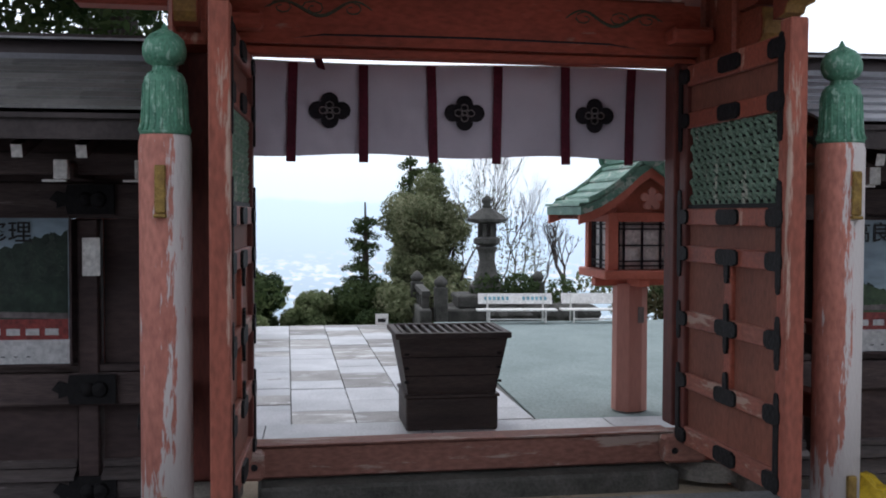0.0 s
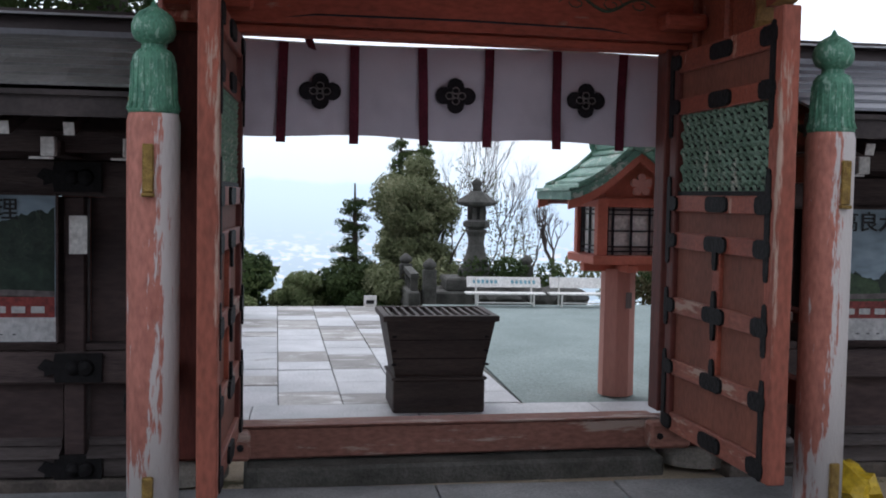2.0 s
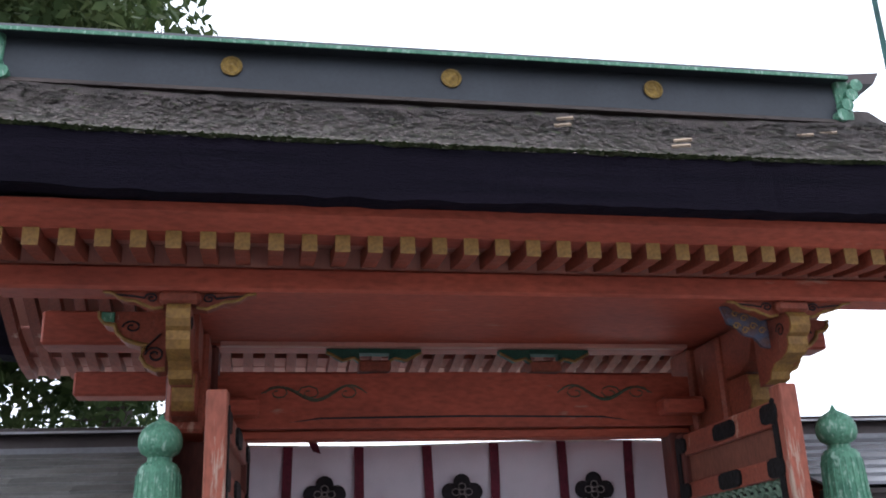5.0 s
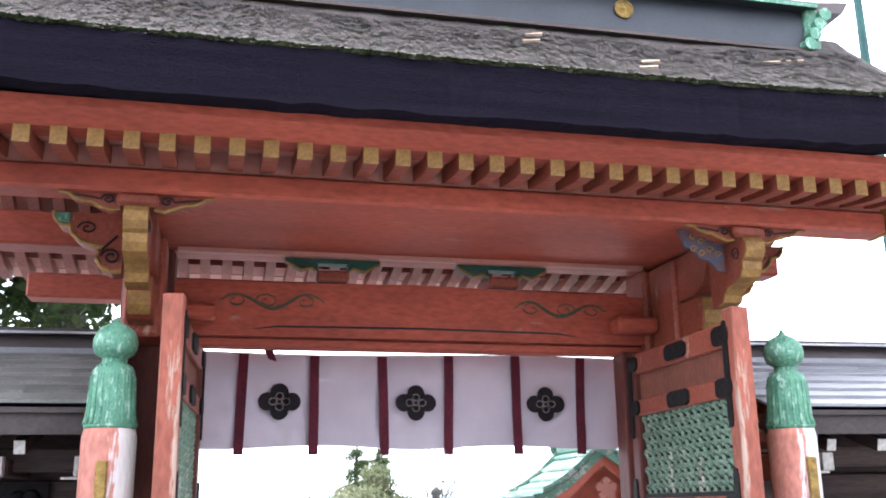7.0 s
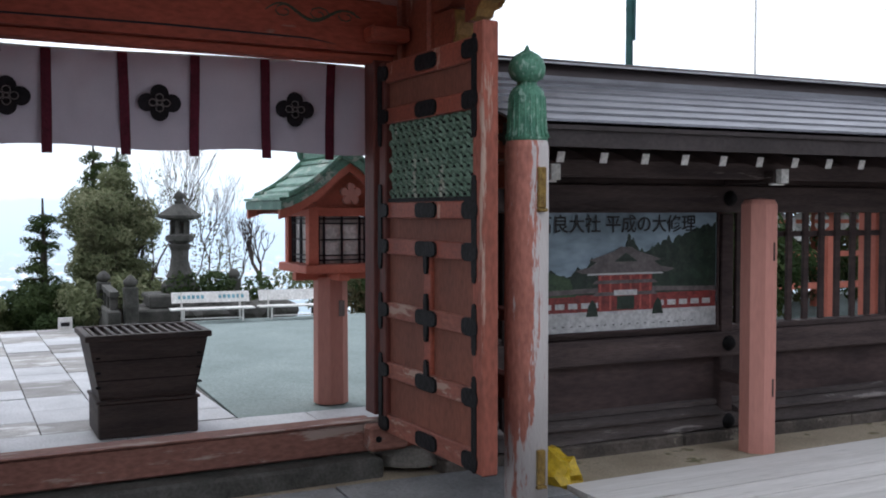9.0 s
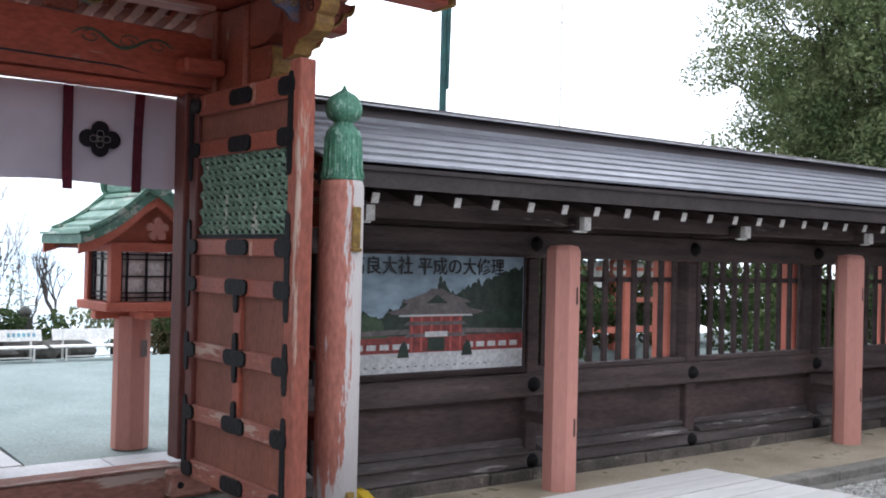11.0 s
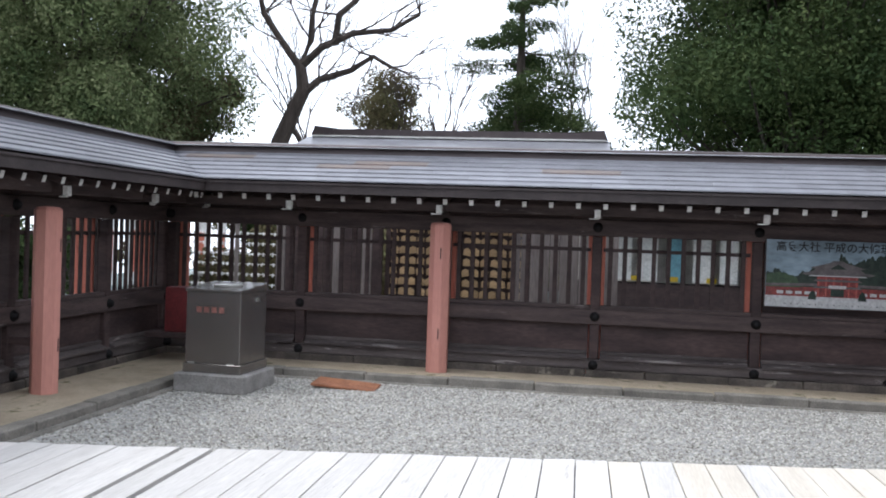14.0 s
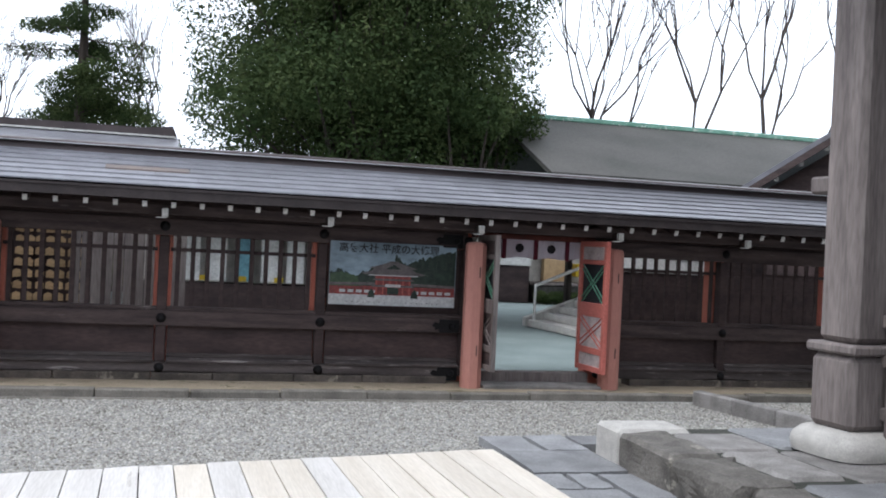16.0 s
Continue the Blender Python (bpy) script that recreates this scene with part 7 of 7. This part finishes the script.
part("cloth", box(0.014, 0.24, -0.003, 0.003, 0.45, 1.7), WHITE, banner)
part("print", box(0.06, 0.19, -0.006, -0.0035, 0.7, 1.5), RED_BACK, banner)
for k in range(1, 6):
    copy_thing(banner, pose(17.2 + 0.42 * k, 9.6 - 0.28 * k, 0, 0, 0, -35 + 6 * (k % 3)))
knots = thing("paper_knot_rack", "rack of tied white paper fortunes", "rack", pose(14.6, 5.9, 0, 0, 0, -84))
for u in (-0.9, 0.0, 0.9):
    part("post", box(u - 0.03, u + 0.03, -0.03, 0.03, 0, 1.8), GREY_WOOD, knots)
for r in range(6):
    part("wire", tube([(-0.9, 0, 0.75 + r * 0.16), (0.9, 0, 0.75 + r * 0.16)], 0.006, 4), WHITE, knots)
KNOT = mesh_of("paper_knot", box(-0.009, 0.009, -0.009, 0.009, -0.045, 0.01, 0.003), WHITE)
for r in range(6):
    for c in range(22):
        piece("paper_knot", KNOT, knots, pose(-0.86 + c * 0.08 + random.uniform(-0.015, 0.015), 0, 0.76 + r * 0.16, 0, random.uniform(-25, 25), random.uniform(0, 90)))
booth = thing("amulet_booth", "booth with white hangings and dark counter beyond the fence", "booth", pose(16.5, -1.5, 0, 0, 0, -90))
part("counter", box(-2.2, 2.2, -0.1, 0.4, 0, 0.95), DARK_WOOD, booth)
part("back_wall", box(-2.3, 2.3, 1.2, 1.3, 0, 2.2), PLASTER, booth)
part("roof", prism([(-0.8, 1.95), (1.5, 2.55), (1.5, 2.62), (-0.8, 2.02)], "x", -2.6, 2.6), TILE_DARK, booth)
for k in range(7):
    part("white_hanging", box(-2.0 + k * 0.42, -1.72 + k * 0.42, -0.16, -0.14, 1.0, 1.72), WHITE if k % 3 else BLUE_MARK, booth)
    part("yellow_mark", box(-1.9 + k * 0.6, -1.75 + k * 0.6, -0.17, -0.162, 1.0, 1.08), YELLOW, booth)
hut = thing("screen_wall", "long dark wooden screen wall with pale strip beyond the fence", "screen", pose(13.9, -9.9, 0, 0, 0, -90))
part("wall", box(-3.5, 2.6, 0, 0.1, 0, 1.47), DARK_WOOD, hut)
part("pale_strip", box(-3.4, -1.85, -0.02, 0.08, 1.472, 1.72), WHITE, hut)
part("cap_board", box(-2.65, 2.65, -0.05, 0.14, 1.722, 1.78), DARK_WOOD, hut)

# steps, handrail and hall seen through the small door
steps = thing("stone_steps", "broad pale stone steps with low side wall", "steps", pose(21.4, -7.70, 0, 0, 0, 183))
for k in range(6):
    part("step", box(0.0, 4.0, 0.0 + k * 0.38, 3.0, 0.16 * k, 0.16 * (k + 1), 0.012), GRANITE, steps)
part("side_slab", prism([(-0.05, 0.0), (-0.05, 0.2), (2.3, 1.06), (2.6, 1.06), (2.6, 0)], "x", -0.22, -0.003), GRANITE, steps)
hr = thing("handrail", "bright steel handrail beside the stone steps", "handrail", pose(21.4, -7.70, 0, 0, 0, 183))
part("rail", tube([(0.1, 0.1, 0.1), (0.1, 0.1, 0.95), (0.1, 2.3, 1.85), (0.1, 2.3, 0.95)], 0.04, 8), WHITE, hr)
part("post", tube([(0.1, 1.2, 0.55), (0.1, 1.2, 1.40)], 0.022, 8), CHROME, hr)
hall = thing("side_hall", "side hall with pale wall, orange panel and dark porch", "hall", pose(32.5, 0, 0))
part("wall", box(0, 0.3, -20, -7.5, 0, 3.4), PLASTER, hall)
part("white_panel", box(-0.9, -0.86, -11.4, -10.3, 1.26, 1.76, 0.01), WHITE, hall, "white hanging panel")
part("porch", box(-0.8, -0.02, -11.4, -9.9, 0.0, 1.24, 0.02), DARK_WOOD, hall, "dark porch")
part("orange_panel", box(-0.3, -0.02, -13.0, -12.1, 0.75, 1.95, 0.01), TABLET, hall, "pale orange wall panel")
for k in range(3):
    part("yellow_crate", box(-0.8, -0.35, -13.40 - 0.32 * k, -13.10 - 0.32 * k, 0.95, 1.40 - 0.08 * k, 0.02), YELLOW, hall)
part("ledge", box(-1.0, -0.02, -16.0, -11.5, 0.62, 0.72, 0.02), GREY_WOOD, hall)
part("bank", box(-0.9, -0.1, -16.0, -11.6, 0.0, 0.60), STONE_MOSSY, hall)
part("roof", prism([(-1.6, 3.2), (2.5, 4.8), (6.5, 3.2), (6.5, 3.3), (2.5, 4.92), (-1.6, 3.3)], "y", -21, -7), TILE_DARK, hall)
hedge = thing("low_shrub", "low dark hedge before the side hall", "shrub", pose(31.2, -12.4, 0), "low shrubs")
crown = new("crown", leaf_mesh("crown", [(0.1 * math.sin(k), -0.8 + 0.1 * k, 0.12 + 0.2 * ((k * 0.618) % 1)) for k in range(17)], [0.22] * 17, 3500, 0.04, LEAF_DARK, 95))
crown.parent = hedge

# roofs above the fence
low = thing("long_low_roof", "long low hall with dark copper ridge beyond the fence", "hall", pose(24.5, 4.35, 0.30, 0, 0, -90))
part("wall", box(-3.7, 3.7, -0.1, 3.0, 0, 3.0), DARK_WOOD, low)
part("roof", prism([(-1.2, 3.02), (1.5, 3.75), (4.2, 3.02), (4.2, 3.12), (1.5, 3.88), (-1.2, 3.12)], "x", -4.1, 4.1), ROOF_BOARD, low)
ridge_line = [(-4.0, 3.90), (-3.9, 4.16), (-3.2, 4.08), (3.2, 4.08), (3.9, 4.16), (4.0, 3.90)]
part("ridge", prism(ridge_line, "y", 1.35, 1.65), ROOF_RIDGE, low)
part("ridge_edge", box(-3.95, 3.95, 1.30, 1.70, 3.86, 3.90), WHITE, low)
wing = thing("grey_roofed_hall", "hall with broad grey sheet roof and green copper ridge", "hall", pose(18.0, -11.7, 0, 0, 0, -90))
part("wall", box(-0.6, 4.5, 1.0, 7.0, 0, 3.2), DARK_WOOD, wing)
part("sheet_roof", prism([(0.0, 3.2), (4.0, 4.80), (8.0, 3.2), (8.0, 3.3), (4.0, 4.92), (0.0, 3.3)], "x", -4.9, 5.0), TILE_DARK, wing)
part("copper_ridge", box(-4.95, 5.05, 3.84, 4.16, 4.86, 4.98, 0.02), COPPER_GREEN, wing)
gab = thing("gabled_wing", "dark gabled wing with white rafter ends", "hall", pose(14.7, -12.1, 0.12, 0, 0, -124))
part("roof", prism([(-2.8, 2.80), (0.0, 4.70), (2.8, 2.80), (2.8, 2.92), (0.0, 4.84), (-2.8, 2.92)], "y", 0.0, 5.0), ROOF_BOARD, gab)
for s in (-1, 1):
    part("barge_board", prism([(s * 2.8, 2.68), (0.0, 4.58), (0.0, 4.72), (s * 2.8, 2.82)], "y", -0.08, -0.003), DARK_BEAM, gab)
    for k in range(6):
        u = 0.4 + 0.42 * k
        part("rafter_end", box(s * u - 0.04, s * u + 0.04, 0.02, 0.1, 4.52 - u * 0.68, 4.60 - u * 0.68), WHITE, gab)
part("gable_wall", prism([(-2.2, 0), (2.2, 0), (2.2, 3.0), (0.0, 4.45), (-2.2, 3.0)], "y", 0.35, 0.5), DARK_WOOD, gab)

# pole and mast
TEAL = material("dark_teal_cloth", (0.035, 0.11, 0.10), 0.7, (0.02, 0.05, 0.05), 3)
fl = thing("banner_pole", "tall green-painted banner pole beyond the fence", "pole", pose(9.9, 14.0, 0))
part("pole", tube([(0, 0, 0), (0, 0, 6), (0.03, 0, 12)], [0.075, 0.06, 0.05], 10), TEAL, fl)
part("rolled_banner", tube([(0.05, -0.06, 4.6), (0.06, -0.07, 7), (0.04, -0.06, 10.5)], [0.03, 0.05, 0.03], 6), TEAL, fl)
mast = thing("aerial_mast", "thin pale aerial mast in the distance", "mast", pose(24.5, 27.0, -6))
part("mast", tube([(0, 0, 0), (0, 0, 17.2)], 0.04, 5), WHITE, mast)
part("crossbar", tube([(-0.3, 0, 16.4), (0.3, 0, 16.4)], 0.03, 5), WHITE, mast)

# ---- far valley: plain glowing backdrop of haze, town and mountains ----
# Distance haze and sky brightness are painted into this ramp and emitted.
def haze_material():
    m = bpy.data.materials.new("valley_haze")
    m.use_nodes = True
    n, l = m.node_tree.nodes, m.node_tree.links
    tc = n.new("ShaderNodeTexCoord")
    sep = n.new("ShaderNodeSeparateXYZ")
    l.new(tc.outputs["Object"], sep.inputs[0])
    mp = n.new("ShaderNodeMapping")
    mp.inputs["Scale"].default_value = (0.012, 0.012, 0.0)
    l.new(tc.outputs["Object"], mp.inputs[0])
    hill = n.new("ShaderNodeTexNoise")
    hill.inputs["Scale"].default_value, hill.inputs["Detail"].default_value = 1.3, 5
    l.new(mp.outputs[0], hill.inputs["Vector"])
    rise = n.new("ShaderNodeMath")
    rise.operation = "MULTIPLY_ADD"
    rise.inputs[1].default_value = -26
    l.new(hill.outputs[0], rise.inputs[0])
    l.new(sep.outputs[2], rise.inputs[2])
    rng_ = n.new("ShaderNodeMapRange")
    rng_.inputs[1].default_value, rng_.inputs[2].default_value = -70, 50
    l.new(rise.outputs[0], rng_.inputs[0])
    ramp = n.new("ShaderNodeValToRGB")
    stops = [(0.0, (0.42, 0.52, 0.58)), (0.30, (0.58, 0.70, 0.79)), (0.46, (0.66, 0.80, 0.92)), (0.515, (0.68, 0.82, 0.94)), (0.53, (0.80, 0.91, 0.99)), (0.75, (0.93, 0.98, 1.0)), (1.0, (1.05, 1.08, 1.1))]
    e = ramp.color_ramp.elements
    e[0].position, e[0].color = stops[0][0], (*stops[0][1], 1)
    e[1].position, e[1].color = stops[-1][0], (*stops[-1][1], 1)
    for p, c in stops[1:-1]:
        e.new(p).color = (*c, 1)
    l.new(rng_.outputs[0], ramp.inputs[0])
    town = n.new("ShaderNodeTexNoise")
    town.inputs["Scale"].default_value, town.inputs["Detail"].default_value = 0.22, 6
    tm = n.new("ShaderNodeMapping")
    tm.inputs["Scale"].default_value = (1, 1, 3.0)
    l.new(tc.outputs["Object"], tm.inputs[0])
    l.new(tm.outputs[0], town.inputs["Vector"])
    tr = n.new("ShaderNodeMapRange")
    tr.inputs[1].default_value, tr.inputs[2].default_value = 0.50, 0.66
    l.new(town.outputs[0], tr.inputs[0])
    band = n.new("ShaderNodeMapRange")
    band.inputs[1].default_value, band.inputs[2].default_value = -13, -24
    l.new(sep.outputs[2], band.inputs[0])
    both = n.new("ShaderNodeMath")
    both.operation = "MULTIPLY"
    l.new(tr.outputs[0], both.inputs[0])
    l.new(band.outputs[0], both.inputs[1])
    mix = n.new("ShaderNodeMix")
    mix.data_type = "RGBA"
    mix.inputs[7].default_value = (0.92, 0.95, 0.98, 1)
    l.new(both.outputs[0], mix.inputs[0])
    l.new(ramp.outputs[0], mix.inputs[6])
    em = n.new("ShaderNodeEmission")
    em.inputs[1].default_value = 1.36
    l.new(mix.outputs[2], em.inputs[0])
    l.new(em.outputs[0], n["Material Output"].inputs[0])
    return m


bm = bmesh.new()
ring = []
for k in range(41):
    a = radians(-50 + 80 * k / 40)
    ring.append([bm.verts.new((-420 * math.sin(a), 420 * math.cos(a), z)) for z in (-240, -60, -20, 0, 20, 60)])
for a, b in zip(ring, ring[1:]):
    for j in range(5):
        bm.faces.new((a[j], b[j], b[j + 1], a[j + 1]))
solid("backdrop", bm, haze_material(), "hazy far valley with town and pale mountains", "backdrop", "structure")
